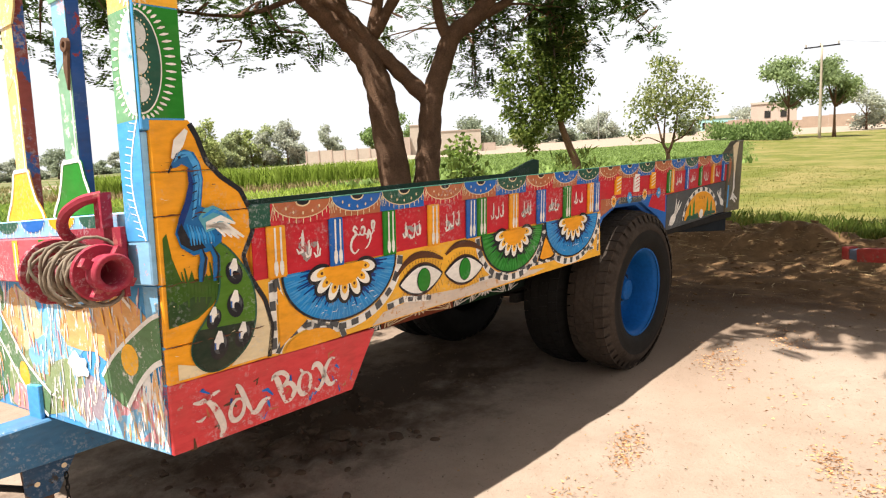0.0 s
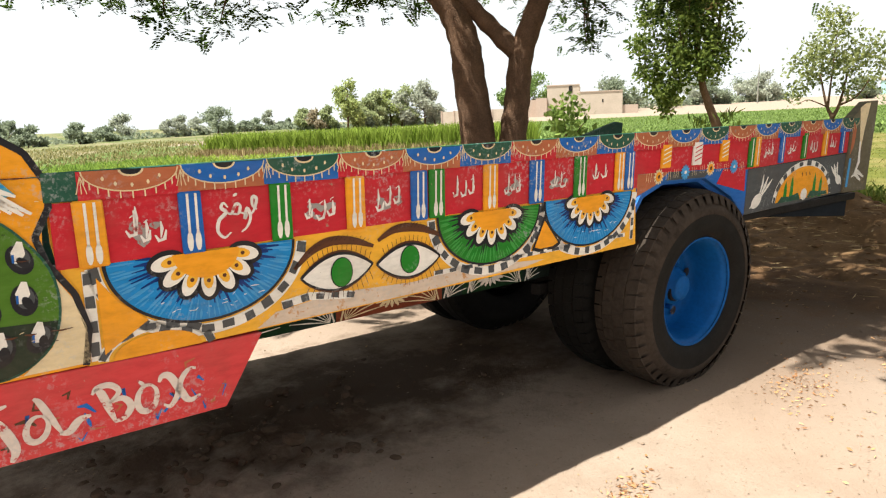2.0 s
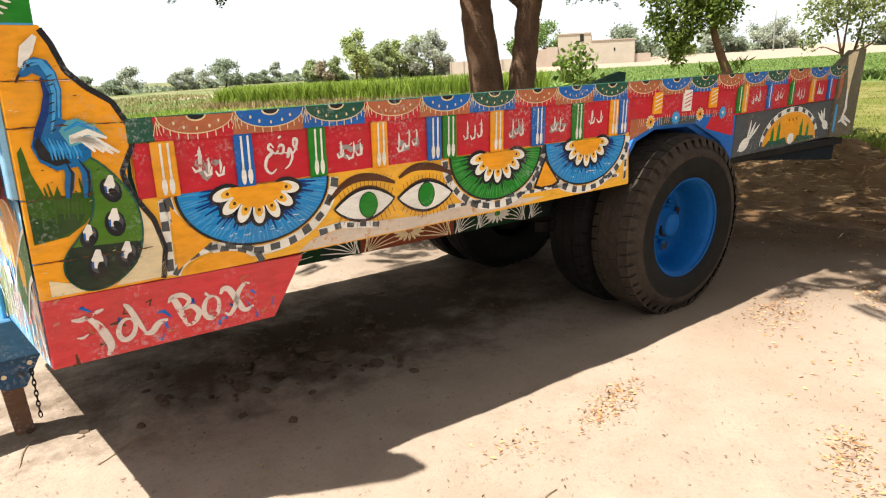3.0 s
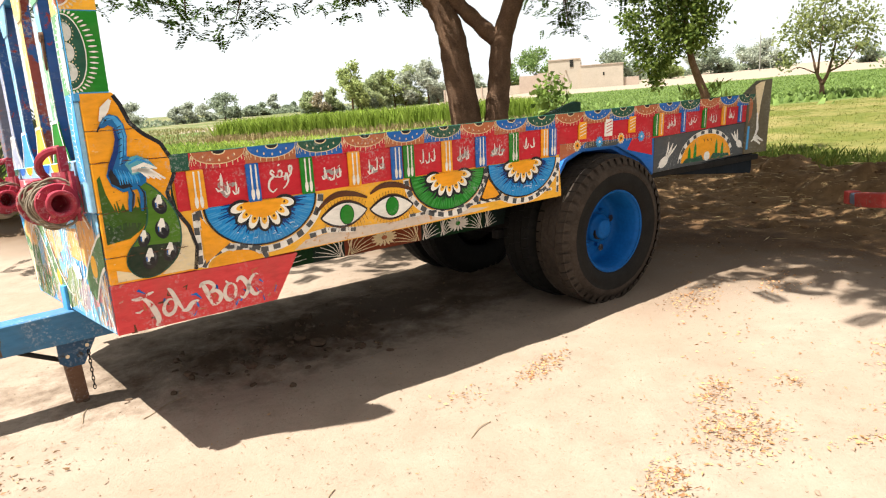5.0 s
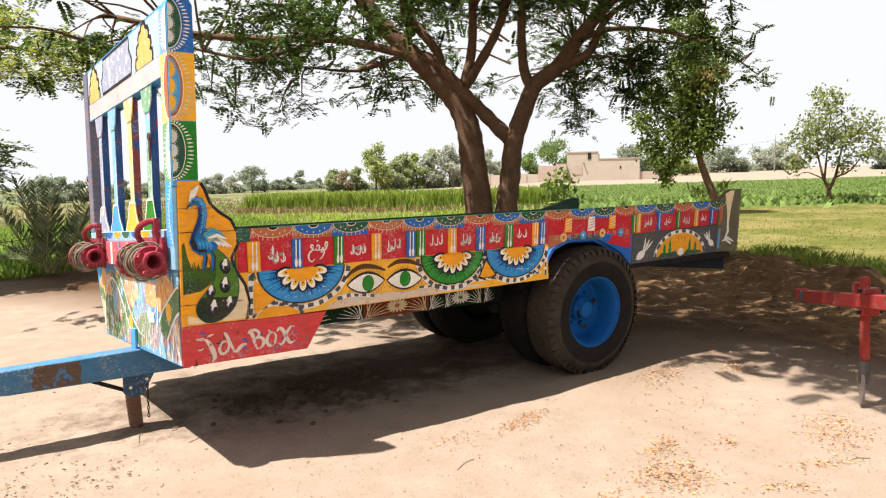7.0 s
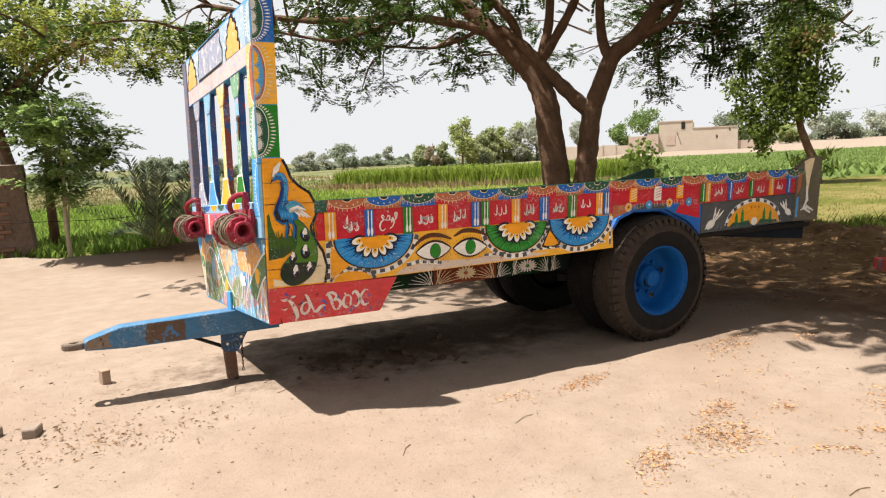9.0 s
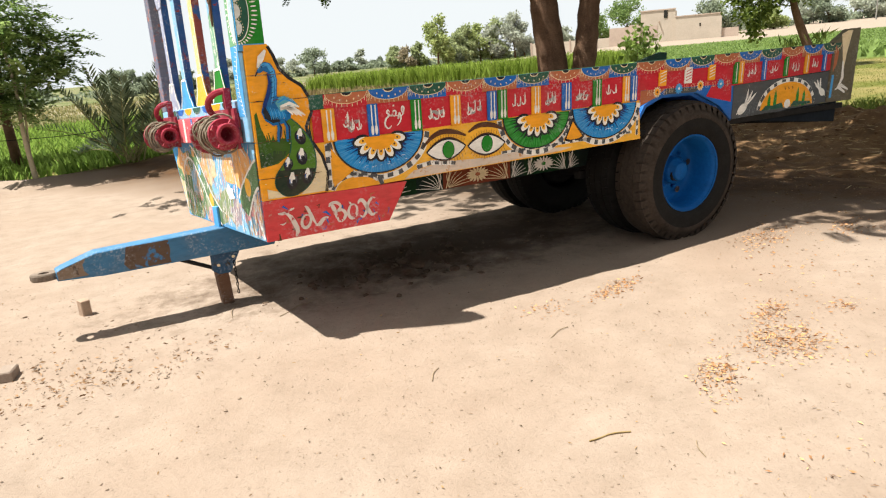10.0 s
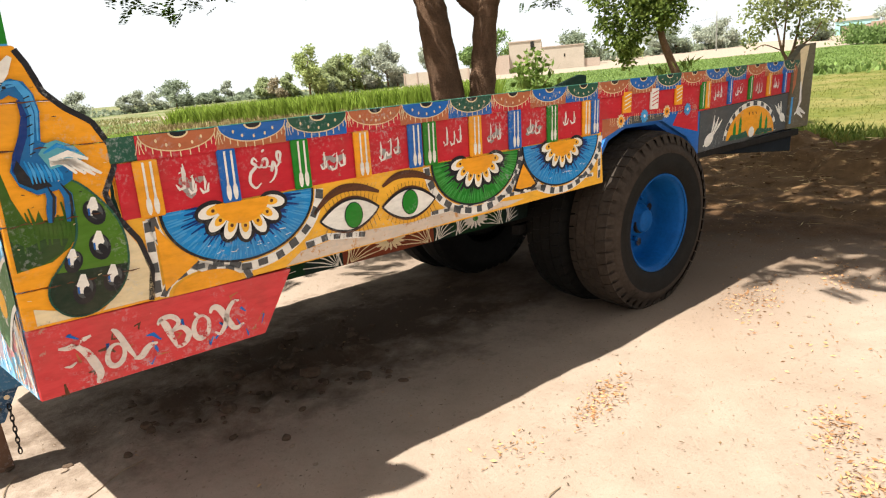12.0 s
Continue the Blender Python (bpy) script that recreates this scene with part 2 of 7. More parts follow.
def spread(lo, hi, core0, core1, step, grow=1.18):
    xs = list(np.arange(core0, core1, step))
    g = step
    x = core1
    while x < hi:
        xs.append(x)
        x += g
        g = min(g * grow, 120)
    xs.append(hi)
    g, x = step, core0 - step
    left = []
    while x > lo:
        left.append(x)
        g = min(g * grow, 120)
        x -= g
    return [lo] + left[::-1] + xs


def soil_material():
    m, n, l, b = material("dusty_ground", 0.95)
    c = coords(n)
    big = noise_node(n, l, 0.5, 6, 0.6, c)
    mid = noise_node(n, l, 4.0, 8, 0.7, c)
    fine = noise_node(n, l, 55.0, 6, 0.7, c)
    dust = ramp(n, l, mid.outputs["Fac"], ((0.3, (0.222, 0.164, 0.122)), (0.55, (0.276, 0.211, 0.162)), (0.75, (0.322, 0.254, 0.199))))
    dust = mix(n, l, ramp(n, l, big.outputs["Fac"], ((0.4, (0, 0, 0)), (0.7, (0.6,) * 3))), dust, (0.240, 0.168, 0.120))
    dust = mix(n, l, ramp(n, l, fine.outputs["Fac"], ((0.30, (0.7,) * 3), (0.42, (0, 0, 0)))), dust, (0.13, 0.096, 0.07))
    grass = ramp(n, l, mid.outputs["Fac"], ((0.3, (0.056, 0.074, 0.012)), (0.6, (0.110, 0.108, 0.022)), (0.8, (0.170, 0.138, 0.044))))
    grass = mix(n, l, ramp(n, l, big.outputs["Fac"], ((0.42, (0, 0, 0)), (0.62, (0.75,) * 3))), grass, (0.190, 0.150, 0.058))
    crop = ramp(n, l, mid.outputs["Fac"], ((0.3, (0.055, 0.085, 0.02)), (0.7, (0.11, 0.145, 0.04))))
    pos = n.new("ShaderNodeSeparateXYZ")
    l.new(c, pos.inputs[0])

    def line(ax, ay, off, soft, wob=0.5):
        """1 on the side where ax*x + ay*y > off, with a ragged edge."""
        def op(kind, a, v):
            k = n.new("ShaderNodeMath")
            k.operation = kind
            for i, w in enumerate((a, v)):
                if hasattr(w, "is_linked"):
                    l.new(w, k.inputs[i])
                else:
                    k.inputs[i].default_value = w
            return k.outputs[0]
        v = op("ADD", op("MULTIPLY", pos.outputs[0], ax), op("MULTIPLY", pos.outputs[1], ay))
        v = op("ADD", v, op("MULTIPLY", op("SUBTRACT", big.outputs["Fac"], 0.5), wob * 6))
        v = op("ADD", v, op("MULTIPLY", op("SUBTRACT", mid.outputs["Fac"], 0.5), wob * 3))
        k = n.new("ShaderNodeMapRange")
        k.inputs["From Min"].default_value, k.inputs["From Max"].default_value = off - soft, off + soft
        l.new(v, k.inputs["Value"])
        return k.outputs[0]

    # Dark oval under the bed: dug soil, widened and deepened for the bed's shade.
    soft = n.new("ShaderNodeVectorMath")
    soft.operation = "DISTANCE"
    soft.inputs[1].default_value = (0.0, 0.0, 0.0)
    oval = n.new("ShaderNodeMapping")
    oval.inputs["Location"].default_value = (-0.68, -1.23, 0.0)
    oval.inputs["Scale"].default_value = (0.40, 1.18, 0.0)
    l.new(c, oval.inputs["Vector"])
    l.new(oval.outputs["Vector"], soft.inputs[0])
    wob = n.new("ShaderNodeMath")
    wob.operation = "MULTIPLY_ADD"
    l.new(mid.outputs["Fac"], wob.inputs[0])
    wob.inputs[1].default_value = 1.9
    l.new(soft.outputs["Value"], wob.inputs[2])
    dug_shade = n.new("ShaderNodeMapRange")
    dug_shade.inputs["From Min"].default_value, dug_shade.inputs["From Max"].default_value = 1.92, 1.25
    l.new(wob.outputs[0], dug_shade.inputs["Value"])
    dust = mix(n, l, dug_shade.outputs[0], dust, (0.078, 0.050, 0.033))
    # Brown litter soil, deepened for the tree's shade beside and behind the wheel.
    shade_humus = ramp(n, l, mid.outputs["Fac"], ((0.3, (0.044, 0.023, 0.011)), (0.7, (0.104, 0.055, 0.026))))
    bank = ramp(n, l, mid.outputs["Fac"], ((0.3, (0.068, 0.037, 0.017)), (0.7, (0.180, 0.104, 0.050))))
    col = mix(n, l, line(1, 0.55, 3.9, 1.0, 0.35), dust, shade_humus)
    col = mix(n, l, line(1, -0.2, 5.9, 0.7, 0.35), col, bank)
    col = mix(n, l, line(1, -0.35, 8.5, 0.3, 0.25), col, grass)
    col = mix(n, l, line(0.25 * -1, 1, 9.6, 0.3, 0.3), col, grass)
    margin = ramp(n, l, mid.outputs["Fac"], ((0.35, (0.13, 0.10, 0.05)), (0.5, (0.18, 0.14, 0.08)), (0.62, (0.085, 0.10, 0.028))))
    beyond = mix(n, l, line(0.85, -0.527, -10.0, 1.0, 0.5), crop, margin)
    beyond = mix(n, l, line(0.85, -0.527, 1.5, 1.0, 0.5), beyond, crop)
    beyond = mix(n, l, line(0.31, -1.0, 1.5, 1.2, 0.5), beyond, grass)
    col = mix(n, l, line(0.55, 0.83, 22.5, 0.6, 0.5), col, beyond)
    col = mix(n, l, line(0.527, 0.85, 45.5, 0.6, 0.25), col, (0.255, 0.200, 0.152))
    patch = noise_node(n, l, 0.16, 7, 0.75, c)
    fallow = ramp(n, l, patch.outputs["Fac"], ((0.38, (0.085, 0.10, 0.032)), (0.48, (0.15, 0.135, 0.07)), (0.60, (0.235, 0.185, 0.12))))
    verge = ramp(n, l, patch.outputs["Fac"], ((0.40, (0.20, 0.165, 0.10)), (0.52, (0.10, 0.112, 0.04)), (0.65, (0.075, 0.095, 0.03))))
    col = mix(n, l, line(-0.75, 0.66, 22.0, 1.0, 0.5), col, fallow)
    col = mix(n, l, line(-0.18, 0.984, 50.0, 1.0, 0.5), col, verge)
    l.new(col, b.inputs["Base Color"])
    dents = noise_node(n, l, 13.0, 5, 0.6, c)
    h = mix(n, l, 0.45, mix(n, l, 0.5, mid.outputs["Fac"], dents.outputs["Fac"]), fine.outputs["Fac"])
    bump(n, l, b, h, 0.5, 0.03)
    return m


xs = spread(-900, 1500, -2.5, 9.2, 0.06)
ys = spread(-900, 1500, -4.2, 3.4, 0.06)
verts = [(x, y, ground_z(x, y)) for y in ys for x in xs]
nx = len(xs)
faces = [(j * nx + i, j * nx + i + 1, (j + 1) * nx + i + 1, (j + 1) * nx + i) for j in range(len(ys) - 1) for i in range(nx - 1)]
gm = bpy.data.meshes.new("ground")
gm.from_pydata(verts, [], faces)
gm.polygons.foreach_set("use_smooth", [True] * len(faces))
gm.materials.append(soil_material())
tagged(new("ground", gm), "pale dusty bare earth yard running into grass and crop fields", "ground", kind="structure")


# ---- the trailer ----
# Its body stands a little skewed: across, it drops and leads towards the far side.
SKEW = Matrix(((1, -0.083, 0, 0), (0, 1, 0, 0), (0, -0.11, 1, 0), (0, 0, 0, 1)))
trailer = thing("farm_trailer", "hand-painted flatbed farm trailer with peacock and eye panels on dust", "trailer", SITE)
W, TAIL = 1.9, 4.95


def bit(name, bm, mat, parent=None, label="", smooth=False, bevel=0.0):
    if bevel:
        bmesh.ops.bevel(bm, geom=list(bm.edges), offset=bevel, segments=1, affect="EDGES")
    bmesh.ops.transform(bm, matrix=SKEW, verts=bm.verts)
    bmesh.ops.recalc_face_normals(bm, faces=bm.faces)
    return part(name, bm, mat, trailer if parent is None else parent, label, smooth)


def on_side(u, v, d):
    return (u, -d, v)


def on_front(u, v, d):
    return (-d, u, v)


def plank(name, outline, mat, put=on_side, d0=-0.03, d1=0.0, parent=None, label="", bevel=0.003):
    bm = bmesh.new()
    slab(bm, outline, put, d0, d1)
    return bit(name, bm, mat, parent, label, bevel=bevel)


def block(name, x0, x1, y0, y1, z0, z1, mat, parent=None, label="", bevel=0.004):
    bm = bmesh.new()
    box(bm, x0, x1, y0, y1, z0, z1)
    return bit(name, bm, mat, parent, label, bevel=bevel)


def top_z(x):
    return 1.268 + 0.0138 * x


def rib_top(x):
    return 1.198 + 0.0115 * x


def rib_low(x):
    return 1.028 + 0.0125 * x


class Art:
    """Painted shapes on one board: flat coats laid over each other, one mesh a motif."""

    def __init__(self, put=on_side, base=0.0):
        self.faces, self.mats, self.put, self.base = [], [], put, base

    def add(self, pts, mat, coat=1):
        if mat not in self.mats:
            self.mats.append(mat)
        self.faces.append(([(float(u), float(v)) for u, v in pts], self.mats.index(mat), coat))
        return self

    def stroke(self, pts, width, mat, coat=2, taper=False):
        pts = [Vector(p) for p in pts]
        a, b = [], []
        for i, p in enumerate(pts):
            d = pts[min(i + 1, len(pts) - 1)] - pts[max(i - 1, 0)]
            w = width * 0.5 * (math.sin(math.pi * (0.12 + 0.76 * i / max(1, len(pts) - 1))) if taper else 1)
            s = Vector((-d.y, d.x)).normalized() * w
            a.append(p + s)
            b.append(p - s)
        for i in range(len(pts) - 1):
            self.add((a[i], a[i + 1], b[i + 1], b[i]), mat, coat)
        return self

    def disc(self, u, v, ru, rv, mat, coat=2, a0=0, a1=360, n=20, turn=0):
        c, s = math.cos(radians(turn)), math.sin(radians(turn))
        pts = []
        for k in range(n + (a1 - a0 < 360)):
            t = radians(a0 + (a1 - a0) * k / n)
            x, y = ru * math.cos(t), rv * math.sin(t)
            pts.append((u + c * x - s * y, v + s * x + c * y))
        return self.add(pts, mat, coat)

    def make(self, name, parent=None, label=""):
        bm = bmesh.new()
        for pts, k, coat in self.faces:
            f = bm.faces.new([bm.verts.new(self.put(u, v, self.base + 0.0009 * coat)) for u, v in pts])
            f.material_index = k
        bmesh.ops.transform(bm, matrix=SKEW, verts=bm.verts)
        return part(name, bm, self.mats, trailer if parent is None else parent, label)


# bed, frame and far side
block("bed_floor", 0.06, TAIL - 0.03, 0.03, W - 0.03, 0.80, 0.845, STEEL)
# Chassis colour taken near black to deepen the shade under the bed.
for yy in (0.5, 1.34):
    block("chassis_beam", 0.15, 3.8, yy, yy + 0.09, 0.60, 0.795, plain("shade_dark_chassis", (0.010, 0.016, 0.014), 0.9, 0, 6, 0.4, 0.1))
for xx in (0.3, 1.1, 1.9, 3.7):
    block("cross_member", xx, xx + 0.07, 0.60, W - 0.05, 0.705, 0.80, STEEL)
plank("far_side_panel", [(0.05, 0.78), (TAIL, 0.86), (TAIL, 1.44), (TAIL - 0.1, 1.45), (4.4, 1.33), (0.05, 1.268)], paint("grimy_green", (0.022, 0.055, 0.038), 0.38, (0.10, 0.07, 0.05)), d0=-W, d1=-W + 0.035)
block("tail_beam", 4.75, 4.88, 0.11, W - 0.02, 0.70, 0.80, BLACK)

# near side: lower boards
plank("side_panel", [(0.345, 0.762), (2.585, 0.80), (2.56, 1.02), (2.56, rib_top(2.56)), (0.30, rib_top(0.3)), (0.30, 1.1)], YELLOW)
plank("top_rail", [(0.29, rib_top(0.3) - 0.002), (4.72, rib_top(4.72)), (4.72, top_z(4.72)), (0.29, top_z(0.3))], DKGREEN, d0=-0.05, d1=0.012)
plank("red_band", [(0.30, rib_low(0.3)), (2.56, rib_low(2.56)), (2.56, rib_top(2.56) - 0.004), (0.30, rib_top(0.3) - 0.004)], RED, d0=0.0, d1=0.004, bevel=0)
plank("tool_box", [(0.0, 0.556), (0.69, 0.556), (0.812, 0.762), (0.0, 0.772)], BOXRED, d0=-0.36, d1=0.006, label="red tool box with brushed white lettering")
# over the wheel and behind it
plank("fender_panel", [(2.562, 1.01), (2.76, 1.075), (3.10, 1.068), (3.35, 0.955), (3.49, 0.83), (3.49, rib_top(3.49)), (2.562, rib_top(2.56))], paint("fender_blue", (0.03, 0.13, 0.38), 0.36, (0.10, 0.08, 0.07)), d0=-0.03, d1=-0.002)
plank("fender_red_band", [(2.562, 1.12), (3.46, 1.10), (3.46, rib_top(3.46) - 0.004), (2.562, rib_top(2.56) - 0.004)], RED, d0=-0.002, d1=0.003, bevel=0)
plank("rear_panel", [(3.493, 0.84), (4.70, 0.872), (4.70, rib_top(4.70)), (3.493, rib_top(3.49))], GREY)
plank("rear_red_band", [(3.46, 1.085), (4.62, 1.12), (4.62, rib_top(4.62) - 0.004), (3.46, rib_top(3.46) - 0.004)], RED, d0=0.0, d1=0.004, bevel=0)
plank("tail_plate", [(4.62, 0.866), (TAIL, 0.862), (TAIL, 1.435), (4.80, 1.43), (4.62, 1.335)], paint("dusty_olive", (0.12, 0.10, 0.065), 0.40, (0.22, 0.17, 0.11)), d0=-0.04, d1=0.014)

# headboard: near corner post, far post, rails and lower board
plank("corner_post", [(-0.02, 1.5), (0.105, 1.5), (0.10, 2.39), (0.075, 2.43), (0.04, 2.445), (0.005, 2.43), (-0.02, 2.39)], SKYBLUE, d0=-0.12, d1=0.006)
block("far_post", -0.02, 0.10, W - 0.12, W, 1.285, 2.40, paint("worn_slate", (0.15, 0.16, 0.22), 0.44, (0.34, 0.14, 0.11)))
plank("front_board", [(0.002, 0.556), (1.655, 0.552), (W, 1.07), (0.002, 1.07)], SKYBLUE, on_front, -0.04, 0.0)
block("front_beam", -0.04, 0.05, 0.122, W, 1.07, 1.222, FRONTRED)
PALESKY = paint("pale_sky", (0.24, 0.46, 0.66), 0.42, (0.66, 0.36, 0.40))
block("front_ledge", -0.02, 0.05, 0.122, W, 1.222, 1.285, PALESKY)
plank("head_rail", [(0.121, 2.06), (W - 0.121, 2.06), (W - 0.121, 2.41), (0.121, 2.41)], SKYBLUE, on_front, -0.06, 0.012)
# peacock board
PEACOCK = [(0.0, 0.772), (0.345, 0.772), (0.362, 0.87), (0.34, 0.967), (0.288, 1.053), (0.270, 1.119), (0.307, 1.191), (0.305, 1.254), (0.270, 1.323), (0.21, 1.364), (0.166, 1.41), (0.141, 1.481), (0.115, 1.528), (-0.005, 1.528)]


def edge_at(z):
    """Where the curved edge of the peacock board lies at a height."""
    rim = PEACOCK[1:13]
    for (x0, z0), (x1, z1) in zip(rim, rim[1:]):
        if z0 <= z <= z1:
            return x0 + (x1 - x0) * (z - z0) / (z1 - z0)
    return 0.115


PALEWASH = paint("pale_wash", (0.42, 0.52, 0.55), 0.43, (0.12, 0.30, 0.36))
PALETEAL = paint("pale_teal", (0.10, 0.34, 0.42), 0.38)
MOON = paint("worn_white", (0.58, 0.58, 0.55), 0.42, (0.25, 0.33, 0.30))
for z0, z1 in ((0.772, 0.882), (0.885, 1.066), (1.069, 1.262), (1.265, 1.385), (1.388, 1.528)):
    zz = [z0 + (z1 - z0) * k / 6 for k in range(7)]
    plank("peacock_plank", [(0.0, z0)] + [(edge_at(z) - 0.001, z) for z in zz] + [(0.0, z1)], ORANGE, d0=-0.03, d1=0.008)
rim = [(edge_at(z), z) for z in [0.775 + 0.0094 * k for k in range(80)]]
Art(base=0.0085).stroke([(x - 0.007, z) for x, z in rim], 0.016, BLACK, 1).make("black_edge_line")

a = Art(base=0.0085)
a.add([(0.30, 0.78), (0.35, 0.78), (0.35, 0.88), (0.325, 0.96), (0.285, 1.03), (0.24, 1.02), (0.29, 0.92), (0.27, 0.84), (0.2, 0.78)], CREAM, 1)
a.add([(0.03, 0.78), (0.2, 0.78), (0.12, 0.80), (0.03, 0.83)], CREAM, 1)
TURF = paint("turf", (0.045, 0.105, 0.015), 0.34, (0.30, 0.22, 0.04))
a.add([(0.012, 0.94), (0.012, 1.20), (0.024, 1.215), (0.036, 1.14), (0.058, 1.075), (0.076, 1.06), (0.092, 1.10), (0.100, 1.065), (0.13, 1.075), (0.175, 1.075), (0.185, 1.03), (0.15, 0.985), (0.10, 0.952)], TURF, 1)
a.add([(0.012, 0.945), (0.012, 1.03), (0.05, 1.005), (0.09, 1.02), (0.15, 1.01), (0.13, 0.975), (0.08, 0.952)], paint("turf_shade", (0.028, 0.062, 0.02), 0.36, (0.08, 0.12, 0.02)), 2)
for q in range(14):
    x = 0.02 + 0.011 * q
    a.stroke([(x, 1.01 + 0.02 * math.sin(q * 2.3)), (x + 0.004, 1.05), (x + 0.006 * math.sin(q), 1.085 + 0.03 * math.sin(q * 1.7))], 0.010, TURF, 2.5, True)
a.make("painted_grass")

a = Art(base=0.0085)
rs = random.Random(61)
for z0 in (0.884, 1.0675, 1.2635, 1.3865):
    x = 0.01
    while x < edge_at(z0) - 0.03:
        w = rs.uniform(0.01, 0.06)
        a.stroke([(x, z0 + rs.uniform(-0.002, 0.002)), (x + w * 0.5, z0 + rs.uniform(-0.003, 0.003)), (x + w, z0)], rs.uniform(0.002, 0.006), BROWN, 12, True)
        x += w + rs.uniform(0.0, 0.05)
for k in range(34):
    z = rs.uniform(0.80, 1.46)
    x = rs.uniform(0.01, edge_at(z) - 0.03)
    a.stroke([(x, z), (x + rs.uniform(0.003, 0.012), z + rs.uniform(-0.002, 0.003))], rs.uniform(0.002, 0.006), BLACK if k % 3 else CREAM, 12, True)
tagged(a.make("cracked_paint"), kind="stuff")
a = Art(base=0.0085)
tail = smooth_path([(0.150, 1.195, 0), (0.219, 1.141, 0), (0.284, 1.040, 0), (0.296, 0.932, 0), (0.265, 0.842, 0), (0.189, 0.786, 0), (0.12, 0.785, 0), (0.078, 0.831, 0), (0.081, 0.889, 0), (0.125, 0.946, 0), (0.168, 1.006, 0), (0.176, 1.093, 0), (0.150, 1.195, 0)], 4)[:-1]
a.add([p.xy for p in tail], PAINTS.get("leaf") or paint("leaf", (0.075, 0.17, 0.02), 0.3), 3)
a.stroke([p.xy for p in tail] + [tail[0].xy], 0.006, DKGREEN, 4)
low = [p.xy for p in tail if p.y < 0.93]
a.add(low, paint("tail_dark", (0.018, 0.032, 0.02), 0.33, (0.05, 0.10, 0.03)), 4)
a.make("painted_peacock_tail", label="green peacock tail fading to black")
for x, z, k, t in ((0.226, 1.075, 1.0, 20), (0.224, 0.975, 1.05, 5), (0.150, 0.945, 0.85, -25), (0.163, 0.857, 1.1, -20), (0.245, 0.872, 1.0, -30)):
    a = Art(base=0.0085)
    a.disc(x, z - 0.004, 0.027 * k, 0.038 * k, BLACK, 5, turn=t)
    a.disc(x + 0.002, z + 0.002, 0.019 * k, 0.027 * k, GREY, 5.5, turn=t)
    a.stroke([(x - 0.006, z - 0.012), (x - 0.002, z + 0.012), (x + 0.004, z + 0.040 * k)], 0.030 * k, WHITE, 6, True)
    a.disc(x + 0.006, z - 0.012, 0.010 * k, 0.017 * k, BLACK, 7, turn=t + 20)
    a.stroke([(x - 0.014 * k, z - 0.010), (x - 0.013 * k, z + 0.010)], 0.005, BLUE, 7)
    a.make("painted_eye_spot")

a = Art(base=0.0085)
body = [(0.042, 1.395), (0.052, 1.412), (0.066, 1.436), (0.09, 1.446), (0.118, 1.437), (0.135, 1.405), (0.141, 1.36), (0.130, 1.281), (0.165, 1.268), (0.196, 1.222), (0.188, 1.172), (0.146, 1.148), (0.097, 1.142), (0.060, 1.170), (0.046, 1.212), (0.060, 1.25), (0.085, 1.306), (0.10, 1.36), (0.098, 1.395), (0.08, 1.405), (0.064, 1.396)]
PEABLUE = paint("peacock_blue", (0.014, 0.125, 0.33), 0.33, (0.10, 0.30, 0.42))
a.add(body, PEABLUE, 8)
a.add([(0.060, 1.18), (0.097, 1.155), (0.136, 1.16), (0.12, 1.185), (0.085, 1.195), (0.066, 1.24), (0.054, 1.215)], BLACK, 9)
a.stroke([(0.075, 1.424), (0.10, 1.43), (0.117, 1.40), (0.122, 1.35), (0.112, 1.29), (0.10, 1.245)], 0.011, SKYBLUE, 9, True)
DEEPBLUE = paint("deep_blue", (0.008, 0.035, 0.17), 0.3)
a.stroke([(0.058, 1.412), (0.078, 1.436), (0.104, 1.436), (0.126, 1.405), (0.134, 1.36), (0.124, 1.285)], 0.010, SKYBLUE, 8.6, True)
a.stroke([(0.098, 1.392), (0.104, 1.35), (0.092, 1.30), (0.068, 1.248), (0.058, 1.212), (0.074, 1.178)], 0.020, DEEPBLUE, 8.4, True)
for k in range(9):
    x = 0.082 + 0.009 * k
    a.stroke([(x, 1.235 - 0.003 * k), (x + 0.008, 1.205 - 0.002 * k), (x + 0.010, 1.172)], 0.008, SKYBLUE if k % 2 else MIDBLUE, 9.5, True)
for k in range(7):
    z = 1.25 + 0.024 * k
    a.stroke([(0.099 + 0.002 * k, z), (0.113 + 0.002 * k, z + 0.006)], 0.003, BLACK, 10)
a.disc(0.073, 1.424, 0.005, 0.004, BLACK, 10, n=8)
a.stroke([(0.05, 1.402), (0.038, 1.382)], 0.006, BLACK, 9)
a.add([(0.118, 1.25), (0.140, 1.276), (0.166, 1.282), (0.205, 1.262), (0.235, 1.225), (0.18, 1.215), (0.14, 1.205)], PALETEAL, 10)
a.stroke([(0.13, 1.25), (0.165, 1.268), (0.215, 1.245)], 0.012, MIDBLUE, 10.5, True)
for k, (x, z) in enumerate(((0.235, 1.222), (0.262, 1.178), (0.245, 1.176), (0.222, 1.182), (0.2, 1.186))):
    a.stroke([(0.14, 1.232 - 0.004 * k), ((x + 0.14) / 2, (z + 1.24) / 2 + 0.012), (x, z)], 0.018, WHITE, 11, True)
for pts in ([(0.118, 1.16), (0.128, 1.13), (0.120, 1.09), (0.113, 1.062)], [(0.15, 1.165), (0.168, 1.13), (0.166, 1.09), (0.158, 1.058)]):
    a.stroke(pts, 0.026, PEABLUE, 9, True)
    a.stroke([(x + 0.006, z) for x, z in pts], 0.008, BLACK, 10, True)
a.stroke([(0.055, 1.42), (0.075, 1.465), (0.10, 1.50)], 0.032, WHITE, 8, True)
a.make("painted_peacock", label="blue painted peacock with a white wing")
